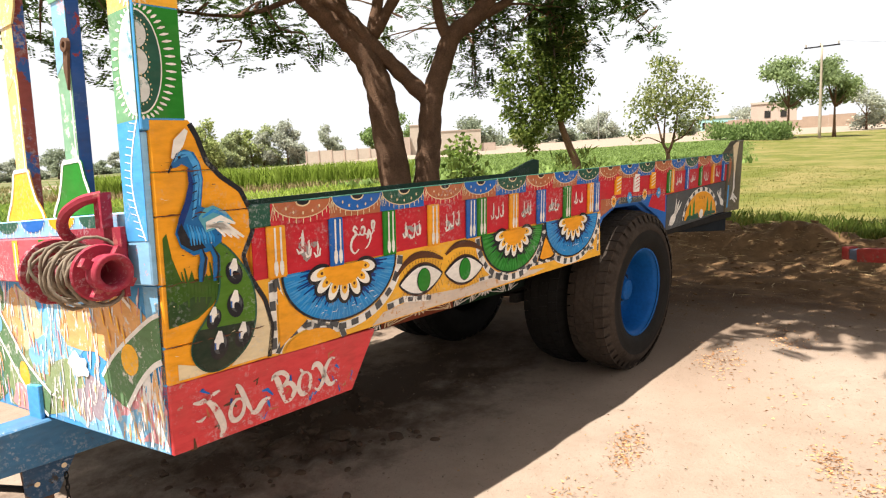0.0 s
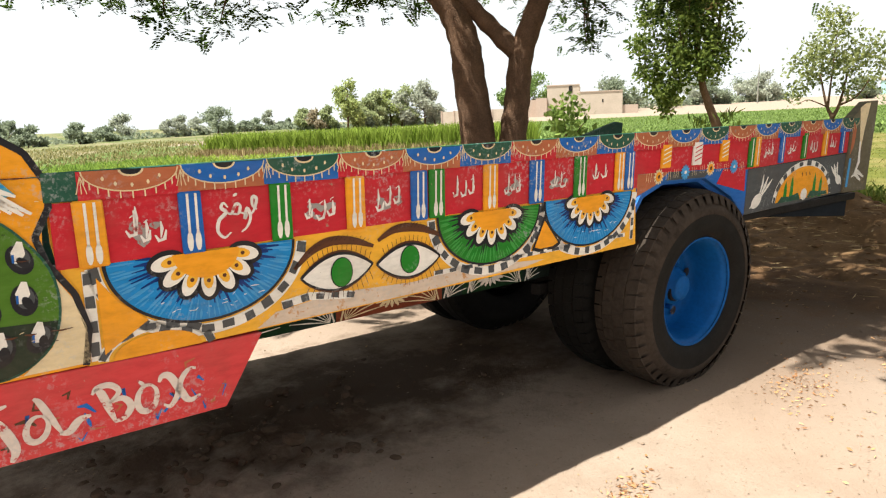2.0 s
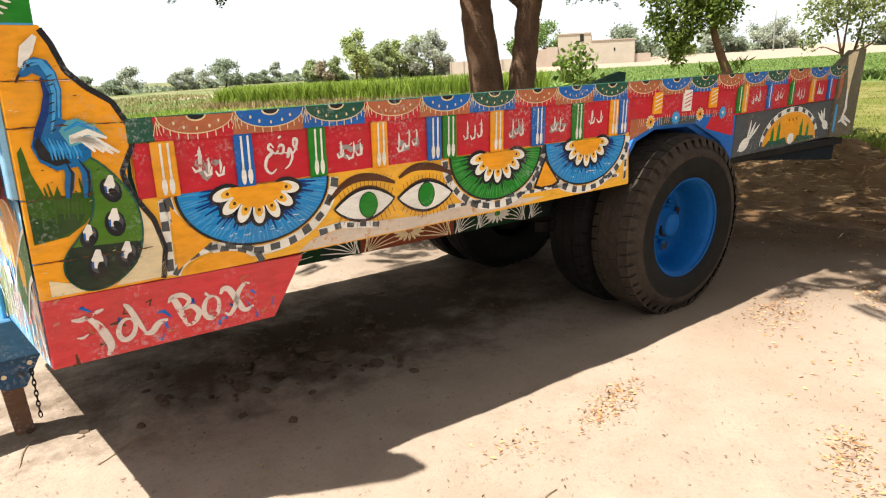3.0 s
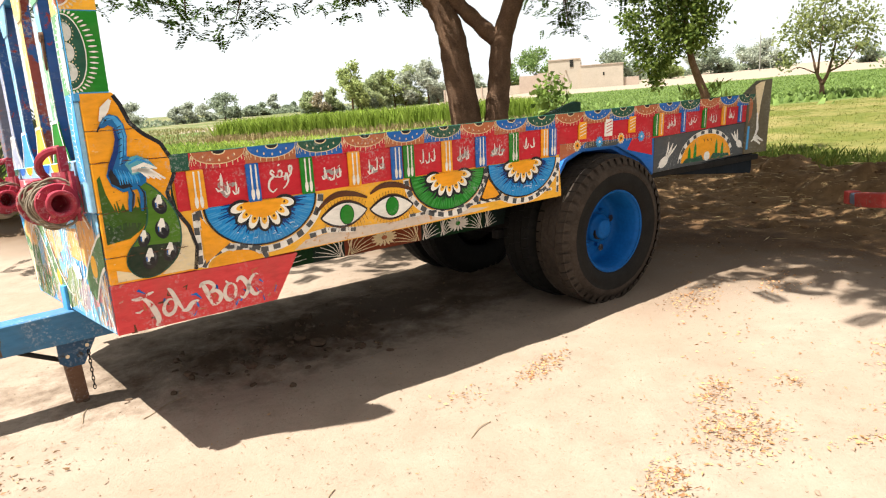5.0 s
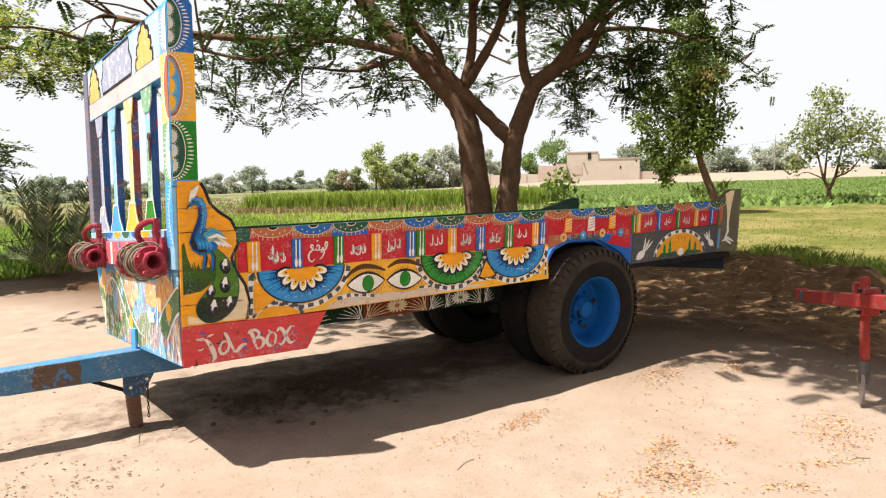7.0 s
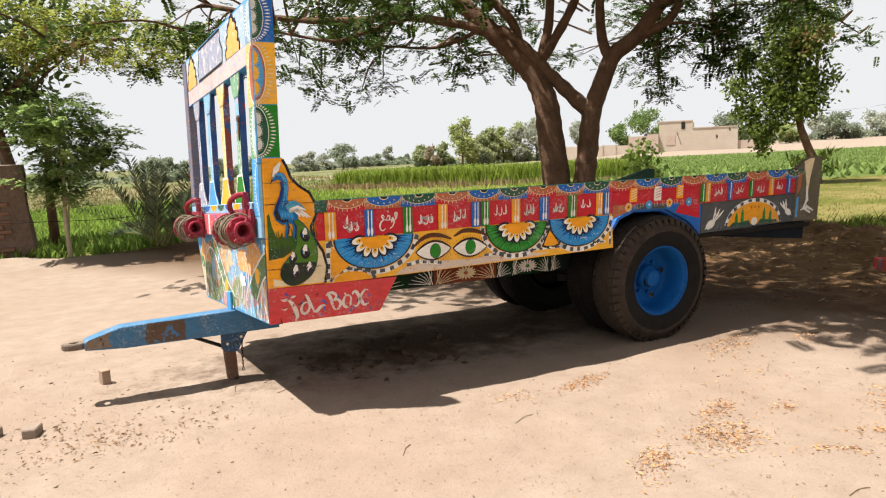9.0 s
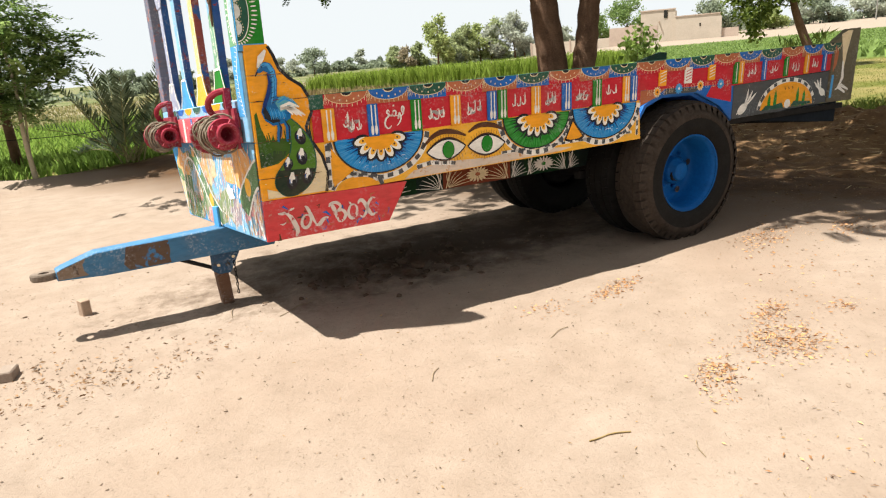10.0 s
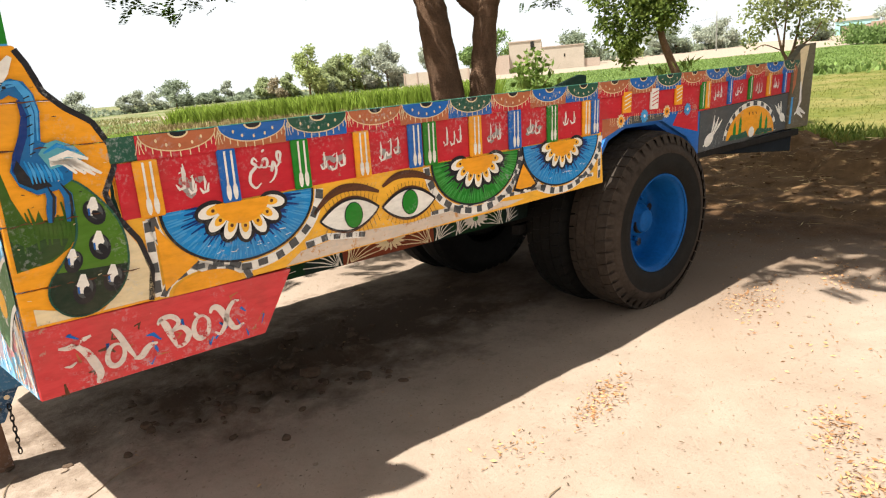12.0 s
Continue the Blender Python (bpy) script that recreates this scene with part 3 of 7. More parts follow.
# corner post: three painted fields with half medallions on the side and a beaded edge in front
for z0, z1, mm, hub in ((1.532, 1.822, GREEN, GREEN), (1.826, 2.157, YELLOW, SKYBLUE), (2.161, 2.42, BLUE, DKGREEN)):
    a = Art(base=0.0065)
    if z1 < 2.4:
        a.add([(-0.019, z0), (0.104, z0), (0.103, z1), (-0.019, z1)], mm, 1)
    else:
        a.add([(-0.019, z0), (0.102, z0), (0.099, 2.385), (0.074, 2.426), (0.04, 2.441), (0.006, 2.427), (-0.019, 2.385)], mm, 1)
    zc, rz = (z0 + z1) / 2, (z1 - z0) * 0.47
    a.disc(-0.018, zc, 0.066, rz, WHITE, 2, -90, 90)
    a.disc(-0.018, zc, 0.062, rz * 0.96, DKGREEN if mm is not YELLOW else RUST, 3, -90, 90)
    a.disc(-0.018, zc, 0.050, rz * 0.86, hub if mm is YELLOW else DKGREEN, 4, -90, 90)
    for k in (-1, 0, 1):
        a.disc(-0.018, zc + k * rz * 0.52, 0.026, rz * 0.25, MOON if mm is not YELLOW else YELLOW, 5, -90, 90)
        for q in range(9):
            t = radians(-80 + 20 * q)
            a.disc(-0.018 + 0.031 * math.cos(t), zc + k * rz * 0.52 + rz * 0.29 * math.sin(t), 0.002, 0.003, CREAM, 5.5, n=6)
    for k in range(23):
        t = radians(-88 + 8 * k)
        p = Vector((math.cos(t) * 0.075, math.sin(t) * rz * 1.02))
        q = Vector((math.cos(t) * 0.105, math.sin(t) * rz * 1.10))
        q.x = min(q.x, 0.117)
        a.stroke([(p.x - 0.018, zc + p.y), ((p.x + q.x) / 2 - 0.018, zc + (p.y + q.y) / 2), (q.x - 0.018, zc + q.y)], 0.0075, WHITE if mm is not YELLOW else CREAM, 5, True)
    a.make("painted_medallion")
for k, mm in enumerate((SKYBLUE, *(paint("bleached_" + nm, c, 0.42, (0.66, 0.64, 0.60), 0.6) for nm, c in (("green", (0.16, 0.34, 0.18)), ("yellow", (0.72, 0.48, 0.16)), ("blue", (0.22, 0.36, 0.52)))))):
    a = Art(on_front, 0.0205)
    z0, z1 = ((1.20, 1.53), (1.53, 1.82), (1.82, 2.16), (2.16, 2.38))[k]
    a.add([(0.004, z0), (0.116, z0), (0.116, z1), (0.004, z1)], mm, 1)
    zc, rz = (z0 + z1) / 2, (z1 - z0) * 0.47
    if k:
        # the other half of the medallion, wrapped round the corner
        a.disc(0.005, zc, 0.072, rz, WHITE, 2, -90, 90)
        a.disc(0.005, zc, 0.060, rz * 0.95, PALEWASH if k != 2 else RUST, 3, -90, 90)
        for q in range(17):
            t = radians(-86 + 10.75 * q)
            a.stroke([(0.005 + 0.078 * math.cos(t), zc + rz * 1.0 * math.sin(t)), (0.005 + 0.092 * math.cos(t), zc + rz * 1.04 * math.sin(t)), (0.005 + 0.106 * math.cos(t), zc + rz * 1.07 * math.sin(t))], 0.009, WHITE, 2, True)
    else:
        a.stroke([(0.012 + 0.05 * math.sin(math.pi * q / 12), z0 + (z1 - z0) * q / 12) for q in range(13)], 0.006, WHITE, 2)
        for q in range(16):
            z = z0 + (z1 - z0) * (q + 0.5) / 16
            a.stroke([(0.016 + 0.05 * math.sin(math.pi * (q + 0.5) / 16), z), (0.045 + 0.05 * math.sin(math.pi * (q + 0.5) / 16), z + 0.006)], 0.007, WHITE, 2, True)
    a.make("beaded_edge")
block("lower_post", -0.02, 0.0, 0.002, 0.12, 1.072, 1.498, PALESKY)

# ribs between the red cells, each with two white brush strokes
RIBS = [(0.35, 0.42, ORANGE), (0.602, 0.662, BLUE), (0.858, 0.922, GREEN), (1.106, 1.172, ORANGE), (1.35, 1.416, BLUE), (1.424, 1.49, GREEN), (1.666, 1.734, ORANGE), (1.896, 1.972, BLUE), (2.144, 2.216, GREEN), (2.396, 2.455, ORANGE), (2.461, 2.522, BLUE)]
REAR_RIBS = [(2.715, 2.785, ORANGE, 1.135), (2.96, 3.03, WHITE, 1.135), (3.193, 3.262, ORANGE, 1.14), (3.458, 3.51, GREEN, 1.095), (3.514, 3.565, ORANGE, 1.095), (3.773, 3.82, BLUE, 1.10), (4.025, 4.075, GREEN, 1.11), (4.273, 4.327, ORANGE, 1.115), (4.50, 4.545, BLUE, 1.12)]
for x0, x1, mm in RIBS:
    xm = (x0 + x1) / 2
    zl, zt = rib_low(xm) - 0.004, rib_top(xm) - 0.003
    r = plank("rib", [(x0, zl), (x1, zl), (x1 - 0.003, zt), (x0 - 0.003, zt)], mm, d0=0.004, d1=0.017, bevel=0.004)
    a = Art(base=0.0172)
    for q in (-1, 1):
        x = xm + q * 0.011
        a.stroke([(x, zt - 0.006), (x, zl + 0.055)], 0.007, WHITE, 1)
        a.disc(x, zl + 0.034, 0.0085, 0.028, WHITE, 1, n=10)
    a.make("brushwork", r)
for x0, x1, mm, zl in REAR_RIBS:
    zt = rib_top(x1) + 0.012
    r = plank("rib", [(x0, zl), (x1, zl), (x1, zt), (x0, zt)], mm, d0=0.003, d1=0.015, bevel=0.003)
    a = Art(base=0.0152)
    xm = (x0 + x1) / 2
    if x1 - x0 > 0.06:
        for q in range(4):
            z = zl + 0.02 + 0.02 * q
            a.stroke([(x0 + 0.008, z), (x1 - 0.008, z + 0.016)], 0.005, RED if mm is WHITE else WHITE, 1)
    else:
        a.stroke([(xm, zl + 0.01), (xm, zt - 0.01)], 0.008, WHITE, 1)
    a.make("brushwork", r)

# writing on the red cells: brushed bars, some under a grey patch
CHALK = paint("chalk_white", (0.74, 0.68, 0.64), 0.40, (0.45, 0.12, 0.11))
PATCH = paint("grey_patch", (0.30, 0.27, 0.26), 0.44, (0.40, 0.06, 0.06))
rs = random.Random(5)
for x0, x1, patch in ((0.445, 0.585, 1), (0.69, 0.835, 0), (0.945, 1.09, 1), (1.195, 1.33, 1), (1.51, 1.645, 0), (1.755, 1.87, 1), (1.995, 2.125, 1), (2.24, 2.375, 0), (3.60, 3.73, 0), (3.85, 3.98, 0), (4.11, 4.23, 0), (4.36, 4.46, 0)):
    a = Art(base=0.0045)
    zl, zt = rib_low(x0), rib_top(x0)
    if x0 > 3:
        zl = 1.11
    w, h = x1 - x0, (zt - zl)
    zb = zl + h * 0.36
    if x0 == 0.69:
        # the word for a village, brushed from its last letter on the one side to its first on the other
        for pts, wd in (([(0.30, 0.66), (0.22, 0.74), (0.17, 0.66), (0.26, 0.58), (0.12, 0.46), (0.08, 0.28), (0.20, 0.16), (0.34, 0.24)], 0.011), ([(0.26, 0.58), (0.36, 0.55), (0.46, 0.70), (0.54, 0.66), (0.50, 0.54), (0.36, 0.55)], 0.010), ([(0.54, 0.55), (0.66, 0.52), (0.62, 0.44), (0.68, 0.62), (0.74, 0.46), (0.66, 0.30), (0.54, 0.22)], 0.010), ([(0.74, 0.50), (0.82, 0.58), (0.88, 0.76), (0.80, 0.80), (0.79, 0.66), (0.88, 0.58)], 0.010), ([(0.44, 0.88), (0.47, 0.84)], 0.014)):
            a.stroke([p.xy for p in smooth_path([(x0 + u * w, zl + v * h, 0) for u, v in pts], 4)], wd, CHALK, 2, True)
    else:
        # plain brushed bars: a broken low bar, uprights over it and dabs
        n = rs.choice((2, 3))
        for q in range(n):
            u = x0 + w * (0.14 + 0.76 * q / n)
            e = u + w * 0.70 / n * rs.uniform(0.75, 1.0)
            dz = rs.uniform(-0.010, 0.016)
            a.stroke([(u, zb + dz + 0.008), (u + 0.3 * (e - u), zb + dz - 0.008), (e - 0.2 * (e - u), zb + dz - 0.004), (e, zb + dz + 0.020)], 0.011, CHALK, 2, True)
            for _ in range(rs.choice((1, 1, 2))):
                t = rs.uniform(0.2, 0.95)
                hh = h * rs.uniform(0.22, 0.46)
                a.stroke([(u + t * (e - u), zb + dz), (u + t * (e - u) + 0.004, zb + dz + 0.55 * hh), (u + t * (e - u) + 0.002, zb + dz + hh)], 0.009, CHALK, 2, True)
            if rs.random() < 0.6:
                a.stroke([(u + 0.4 * (e - u), zb + dz + 0.040), (u + 0.8 * (e - u), zb + dz + 0.048)], 0.008, CHALK, 2, True)
    if patch:
        for q in range(7):
            px, pz = x0 + w * rs.uniform(0.2, 0.8), zb + rs.uniform(-0.012, 0.03)
            a.stroke([(px - 0.014, pz), (px, pz + rs.uniform(-0.006, 0.006)), (px + 0.016, pz)], rs.uniform(0.012, 0.026) * (1.5 if x0 < 0.5 else 1.0), PATCH, 1 + 0.1 * q, True)
    tagged(a.make("brushed_writing"), kind="stuff")

# garlands along the top rail
k = 0
x = 0.37
while x < 4.5:
    w = 0.238 if x < 2.5 else 0.245
    mm = (RUST, BLUE, DKGREEN)[k % 3]
    xm, zt = x + w / 2, top_z(x + w / 2) - 0.004
    hh = top_z(xm) - rib_top(xm)
    a = Art(base=0.0125)
    a.add([(x - 0.006, zt - hh), (x + w - 0.006, zt - hh), (x + w - 0.006, zt), (x - 0.006, zt)], (RED, RUST, BLUE)[k % 3], 1)
    a.disc(xm, zt, w * 0.49, hh * 0.80, CREAM, 2, 180, 360, 16)
    a.disc(xm, zt, w * 0.475, hh * 0.75, mm, 3, 180, 360, 16)
    a.disc(xm, zt, w * 0.13, hh * 0.26, CREAM, 4, 180, 360, 10)
    a.disc(xm, zt, w * 0.105, hh * 0.19, BLACK, 5, 180, 360, 10)
    for q in range(11):
        t = radians(196 + 14.8 * q)
        px, pz = xm + math.cos(t) * w * 0.48, zt + math.sin(t) * hh * 0.80
        a.stroke([(px, pz), (px, pz - 0.017)], 0.0035, CREAM, 4)
        if q % 2:
            a.disc(xm + math.cos(t) * w * 0.33, zt + math.sin(t) * hh * 0.56, 0.004, 0.006, CREAM, 4, n=6)
    for q in (-1, 0, 1):
        a.stroke([(x + 0.002, zt - 0.012), (x + 0.002 + q * 0.012, zt - 0.055)], 0.006, CREAM, 4, True)
    a.make("painted_garland")
    x += w
    k += 1

# half-round flowers on the lower boards, with dashed white borders
def dashes(a, pts, width, step=0.034):
    """A white band with uneven grey blocks along it."""
    line = [Vector(p) for p in pts]
    a.stroke(line, width, WHITE, 2)
    jig = random.Random(len(line) * 7 + int(line[0].x * 50))
    run, nxt = 0.0, step * 0.6
    for p, q in zip(line, line[1:]):
        d = q - p
        while d.length > 1e-6 and run + d.length > nxt:
            c = p + d * ((nxt - run) / d.length)
            u = d.normalized() * step * jig.uniform(0.38, 0.58)
            v = Vector((-u.y, u.x)).normalized() * width * jig.uniform(0.34, 0.46)
            c = c + v * jig.uniform(-0.2, 0.2)
            a.add([c - u - v * jig.uniform(0.8, 1.1), c + u * jig.uniform(0.8, 1.2) - v, c + u + v * jig.uniform(0.8, 1.1), c - u * jig.uniform(0.8, 1.2) + v], GREY, 3)
            nxt += step * 1.85 * jig.uniform(0.9, 1.1)
        run += d.length


def arc(x, z, rx, rz, a0, a1, n=48):
    return [(x + rx * math.cos(radians(a0 + (a1 - a0) * k / n)), z + rz * math.sin(radians(a0 + (a1 - a0) * k / n))) for k in range(n + 1)]


def half_flower(x, z, rx, rz, mm, light, petals, fx, fz):
    a = Art()
    dashes(a, arc(x, z, rx + 0.022, rz + 0.022, 182, 358), 0.034)
    a.disc(x, z, rx, rz, BLACK, 4, 180, 360, 30)
    a.disc(x, z, rx - 0.009, rz - 0.008, mm, 5, 180, 360, 30)
    deep = BLACK if mm is GREEN else DEEPBLUE
    br = random.Random(int(x * 100))
    a.disc(x, z, rx * 0.56, rz * 0.58, deep, 5.4, 180, 360, 24)
    for k in range(46):
        t = radians(182 + 3.85 * k + br.uniform(-1.5, 1.5))
        r1 = br.uniform(0.60, 0.82)
        a.stroke([(x + math.cos(t) * rx * 0.52, z + math.sin(t) * rz * 0.52), (x + math.cos(t) * rx * 0.58, z + math.sin(t) * rz * 0.58), (x + math.cos(t) * rx * r1, z + math.sin(t) * rz * r1)], br.uniform(0.006, 0.013), deep, 6, True)
        t += 0.033
        r0 = br.uniform(0.62, 0.82)
        a.stroke([(x + math.cos(t) * rx * 0.95, z + math.sin(t) * rz * 0.95), (x + math.cos(t) * rx * (r0 + 0.95) / 2, z + math.sin(t) * rz * (r0 + 0.95) / 2), (x + math.cos(t) * rx * r0, z + math.sin(t) * rz * r0)], br.uniform(0.005, 0.009), light, 6.4, True)
    if mm is not GREEN:
        for k in range(16):
            px = x + br.uniform(-0.5, 0.6) * rx
            pz = z - rz * br.uniform(0.66, 0.86) * math.sqrt(max(0.0, 1 - ((px - x) / rx) ** 2))
            a.stroke([(px, pz), (px + br.uniform(0.006, 0.02), pz + br.uniform(-0.003, 0.006))], br.uniform(0.003, 0.007), WHITE, 6.8, True)
    for k in range(petals):
        t = 180 + 180 * (k + 0.5) / petals
        px, pz = x + math.cos(radians(t)) * fx * 0.80, z + math.sin(radians(t)) * fz * 0.80
        a.disc(px, pz, fx * 0.37, fx * 0.25, BLACK, 7, turn=t)
        a.disc(px, pz, fx * 0.29, fx * 0.150, WHITE, 8, turn=t)
        a.disc(px - math.cos(radians(t)) * fx * 0.09, pz - math.sin(radians(t)) * fz * 0.09, fx * 0.19, fx * 0.10, YELLOW, 8.5, turn=t)
    a.disc(x, z, fx * 0.66, fz * 0.66, ORANGE, 9, 180, 360, 16)
    for k in range(petals):
        t = radians(180 + 180 * (k + 0.5) / petals)
        a.disc(x + math.cos(t) * fx * 0.74, z + math.sin(t) * fz * 0.74, 0.006, 0.006, BROWN, 10, n=8)
    a.make("painted_half_flower")


half_flower(0.665, 1.033, 0.265, 0.205, MIDBLUE, SKYBLUE, 7, 0.14, 0.115)
half_flower(1.712, 1.043, 0.252, 0.205, GREEN, paint("light_green", (0.06, 0.30, 0.06), 0.33), 7, 0.14, 0.112)
half_flower(2.256, 1.050, 0.272, 0.212, MIDBLUE, SKYBLUE, 7, 0.137, 0.108)
a = Art()
dashes(a, [(0.366, 1.02 - 0.0062 * k) for k in range(40)], 0.026)
dashes(a, arc(0.52, 0.77, 0.14, 0.075, 178, 2, 24), 0.026)
a.add([(0.384, 1.0), (0.43, 0.93), (0.50, 0.865), (0.40, 0.80), (0.386, 0.79)], ORANGE, 4)
a.disc(0.52, 0.768, 0.115, 0.058, ORANGE, 4, 0, 180)
dashes(a, [(0.88 + 0.03 * k, 0.845 - 0.004 * abs(k - 3)) for k in range(9)], 0.026, 0.03)
a.add([(0.80, 0.775), (1.0, 0.778), (1.4, 0.785), (1.9, 0.80), (2.0, 0.815), (1.75, 0.832), (1.5, 0.838), (1.36, 0.826), (1.15, 0.836), (1.0, 0.832), (0.86, 0.815)], paint("worn_cream", (0.62, 0.50, 0.40), 0.44, (0.50, 0.25, 0.10)), 1)
tagged(a.make("dashed_border"), kind="stuff")
a = Art()
a.add([(1.99, 1.0), (1.925, 0.862), (1.96, 0.85), (2.05, 0.852), (2.085, 0.868)], BLACK, 5)
a.add([(1.99, 0.975), (1.94, 0.872), (1.97, 0.862), (2.04, 0.864), (2.07, 0.876)], ORANGE, 6)
dashes(a, [(1.905, 0.85), (1.93, 0.915), (1.96, 0.98), (1.985, 1.025), (2.01, 0.99), (2.04, 0.94), (2.075, 0.9), (2.1, 0.86)], 0.022, 0.024)
a.disc(2.0, 0.852, 0.012, 0.006, WHITE, 7, n=8)
a.make("painted_triangle")
a = Art()
dashes(a, [(2.545, 0.83 + 0.006 * k) for k in range(32)], 0.022)
dashes(a, [(1.45 + 0.03 * k, 0.842 + 0.0004 * k) for k in range(36)], 0.018, 0.036)
tagged(a.make("dashed_border"), kind="stuff")

# the painted eyes
for xc, zc, xl, xr in ((1.085, 0.903, 0.945, 1.200), (1.347, 0.908, 1.216, 1.475)):
    a = Art()
    top = [(xl + (xr - xl) * t, 0.905 + 0.056 * math.sin(math.pi * t) ** 0.9 + (0.012 * t)) for t in [k / 16 for k in range(17)]]
    low = [(xl + (xr - xl) * t, 0.905 - 0.060 * math.sin(math.pi * t) ** 0.8 + (0.012 * t)) for t in [k / 16 for k in range(17)]]
    if xc > 1.2:
        top, low = [(x, z + 0.006 - 0.018 * (x - xl) / (xr - xl)) for x, z in top], [(x, z + 0.006 - 0.018 * (x - xl) / (xr - xl)) for x, z in low]
    a.stroke(top, 0.022, BROWN, 3, True)
    a.stroke(low, 0.018, BROWN, 3, True)
    a.add(top + low[::-1][1:-1], WHITE, 4)
    a.stroke(top, 0.009, BLACK, 5)
    a.stroke(low, 0.006, BLACK, 5)
    for k in range(2, 16):
        x, z = top[k]
        a.stroke([(x, z), (x + 0.10 * (x - xc), z + 0.030)], 0.005, BROWN, 5, True)
        x, z = low[k]
        a.stroke([(x, z), (x + 0.16 * (x - xc), z - 0.022 - 0.016 * (k / 16))], 0.005, BROWN, 5, True)
    a.disc(xc, zc + 0.002, 0.040, 0.050, BLACK, 6)
    a.disc(xc, zc + 0.002, 0.037, 0.047, GREEN, 7)
    a.make("painted_eye")
    a = Art()
    b = [(0.925, 0.938), (0.985, 0.988), (1.05, 1.010), (1.13, 1.002), (1.205, 0.975)] if xc < 1.2 else [(1.222, 0.990), (1.28, 1.018), (1.34, 1.022), (1.41, 1.008), (1.49, 0.972)]
    line = [p.xy for p in smooth_path([(*p, 0) for p in b], 5)]
    a.stroke(line, 0.030, BROWN, 3, True)
    for k in range(3, len(line) - 2):
        x, z = line[k]
        a.stroke([(x, z), (x + 0.014, z + 0.016)], 0.003, BLACK, 4, True)
    a.make("painted_brow")

# over the wheel: roundels and leaves; behind it the arch with doves
a = Art(base=-0.0015)
a.add([(2.565, 1.02), (2.75, 1.078), (3.10, 1.071), (3.33, 0.97), (3.45, 0.87), (3.487, 0.84), (3.487, 1.0), (3.46, 1.098), (2.565, 1.118)], BLUE, 1)
a.add([(2.565, 1.02), (2.70, 1.06), (2.80, 1.118), (2.565, 1.118)], RUST, 2)
a.add([(3.2, 1.03), (3.47, 0.97), (3.46, 1.098), (3.25, 1.10)], RED, 2)
a.add([(2.78, 1.076), (3.09, 1.07), (3.13, 1.10), (2.80, 1.115)], GREY, 2)
a.make("painted_field")
for x, z, mm in ((2.71, 1.098, ORANGE), (2.915, 1.106, SKYBLUE), (3.125, 1.112, ORANGE), (3.335, 1.108, SKYBLUE)):
    a = Art(base=0.0035)
    for k in range(12):
        a.disc(x + 0.026 * math.cos(k * math.tau / 12), z + 0.026 * math.sin(k * math.tau / 12), 0.011, 0.006, CREAM if mm is ORANGE else SKYBLUE, 3, turn=k * 30, n=8)
    a.disc(x, z, 0.022, 0.022, mm, 4)
    a.disc(x, z, 0.009, 0.009, WHITE if mm is SKYBLUE else BROWN, 5, n=10)
    for q in (-1, 1):
        for j in range(3):
            a.stroke([(x + q * (0.058 + 0.016 * j), z - 0.02), (x + q * (0.054 + 0.016 * j), z + 0.02)], 0.007, CREAM, 3, True)
    a.make("painted_roundel")
a = Art()
dashes(a, arc(4.12, 0.868, 0.335, 0.212, 3, 177), 0.034, 0.05)
a.disc(4.12, 0.868, 0.318, 0.197, ORANGE, 4, 2, 178)
for x, h in ((3.90, 0.12), (3.97, 0.15), (4.24, 0.15), (4.32, 0.12)):
    a.add([(x - 0.022, 0.872), (x + 0.022, 0.872), (x + 0.015, 0.872 + h * 0.7), (x, 0.872 + h), (x - 0.015, 0.872 + h * 0.7)], GREEN, 5)
a.add([(3.82, 0.872), (3.86, 0.905), (3.95, 0.90), (4.05, 0.915), (4.08, 0.874)], DKGREEN, 6)
a.add([(4.16, 0.876), (4.2, 0.915), (4.3, 0.905), (4.40, 0.90), (4.42, 0.878)], DKGREEN, 6)
a.disc(4.12, 0.90, 0.038, 0.034, WHITE, 6)
for q in range(3):
    a.stroke([(4.07 + 0.045 * q, 1.028), (4.082 + 0.045 * q, 1.010)], 0.008, BROWN, 6)
a.make("painted_arch")
for x, z, s in ((3.60, 0.905, 1.0), (4.555, 0.955, -0.8)):
    a = Art()
    k = abs(s)
    g = 1 if s > 0 else -1
    a.disc(x, z, 0.055 * k, 0.034 * k, WHITE, 2, turn=28 * g)
    a.stroke([(x + 0.03 * g, z + 0.02), (x + 0.075 * s, z + 0.08 * k), (x + 0.10 * s, z + 0.125 * k)], 0.022, WHITE, 2, True)
    a.stroke([(x + 0.02 * g, z + 0.02), (x + 0.045 * s, z + 0.09 * k), (x + 0.05 * s, z + 0.14 * k)], 0.02, WHITE, 3, True)
    a.stroke([(x + 0.035 * g, z + 0.015), (x + 0.10 * s, z + 0.07 * k), (x + 0.145 * s, z + 0.11 * k)], 0.018, WHITE, 2, True)
    a.stroke([(x - 0.03 * g, z - 0.01), (x - 0.06 * s, z - 0.035)], 0.02, WHITE, 2, True)
    a.make("painted_dove")
a = Art(base=0.0145)
a.add([(4.70, 1.39), (4.77, 1.415), (4.84, 1.42), (4.80, 1.25), (4.78, 1.08), (4.74, 1.25)], CREAM, 1)
a.stroke([(4.76, 1.18), (4.78, 1.05), (4.74, 0.98), (4.84, 0.93)], 0.04, WHITE, 2, True)
a.stroke([(4.70, 0.96), (4.78, 0.99), (4.88, 0.95)], 0.03, WHITE, 2, True)
a.add([(4.64, 1.10), (4.68, 1.16), (4.69, 1.26), (4.64, 1.31)], RUST, 1)
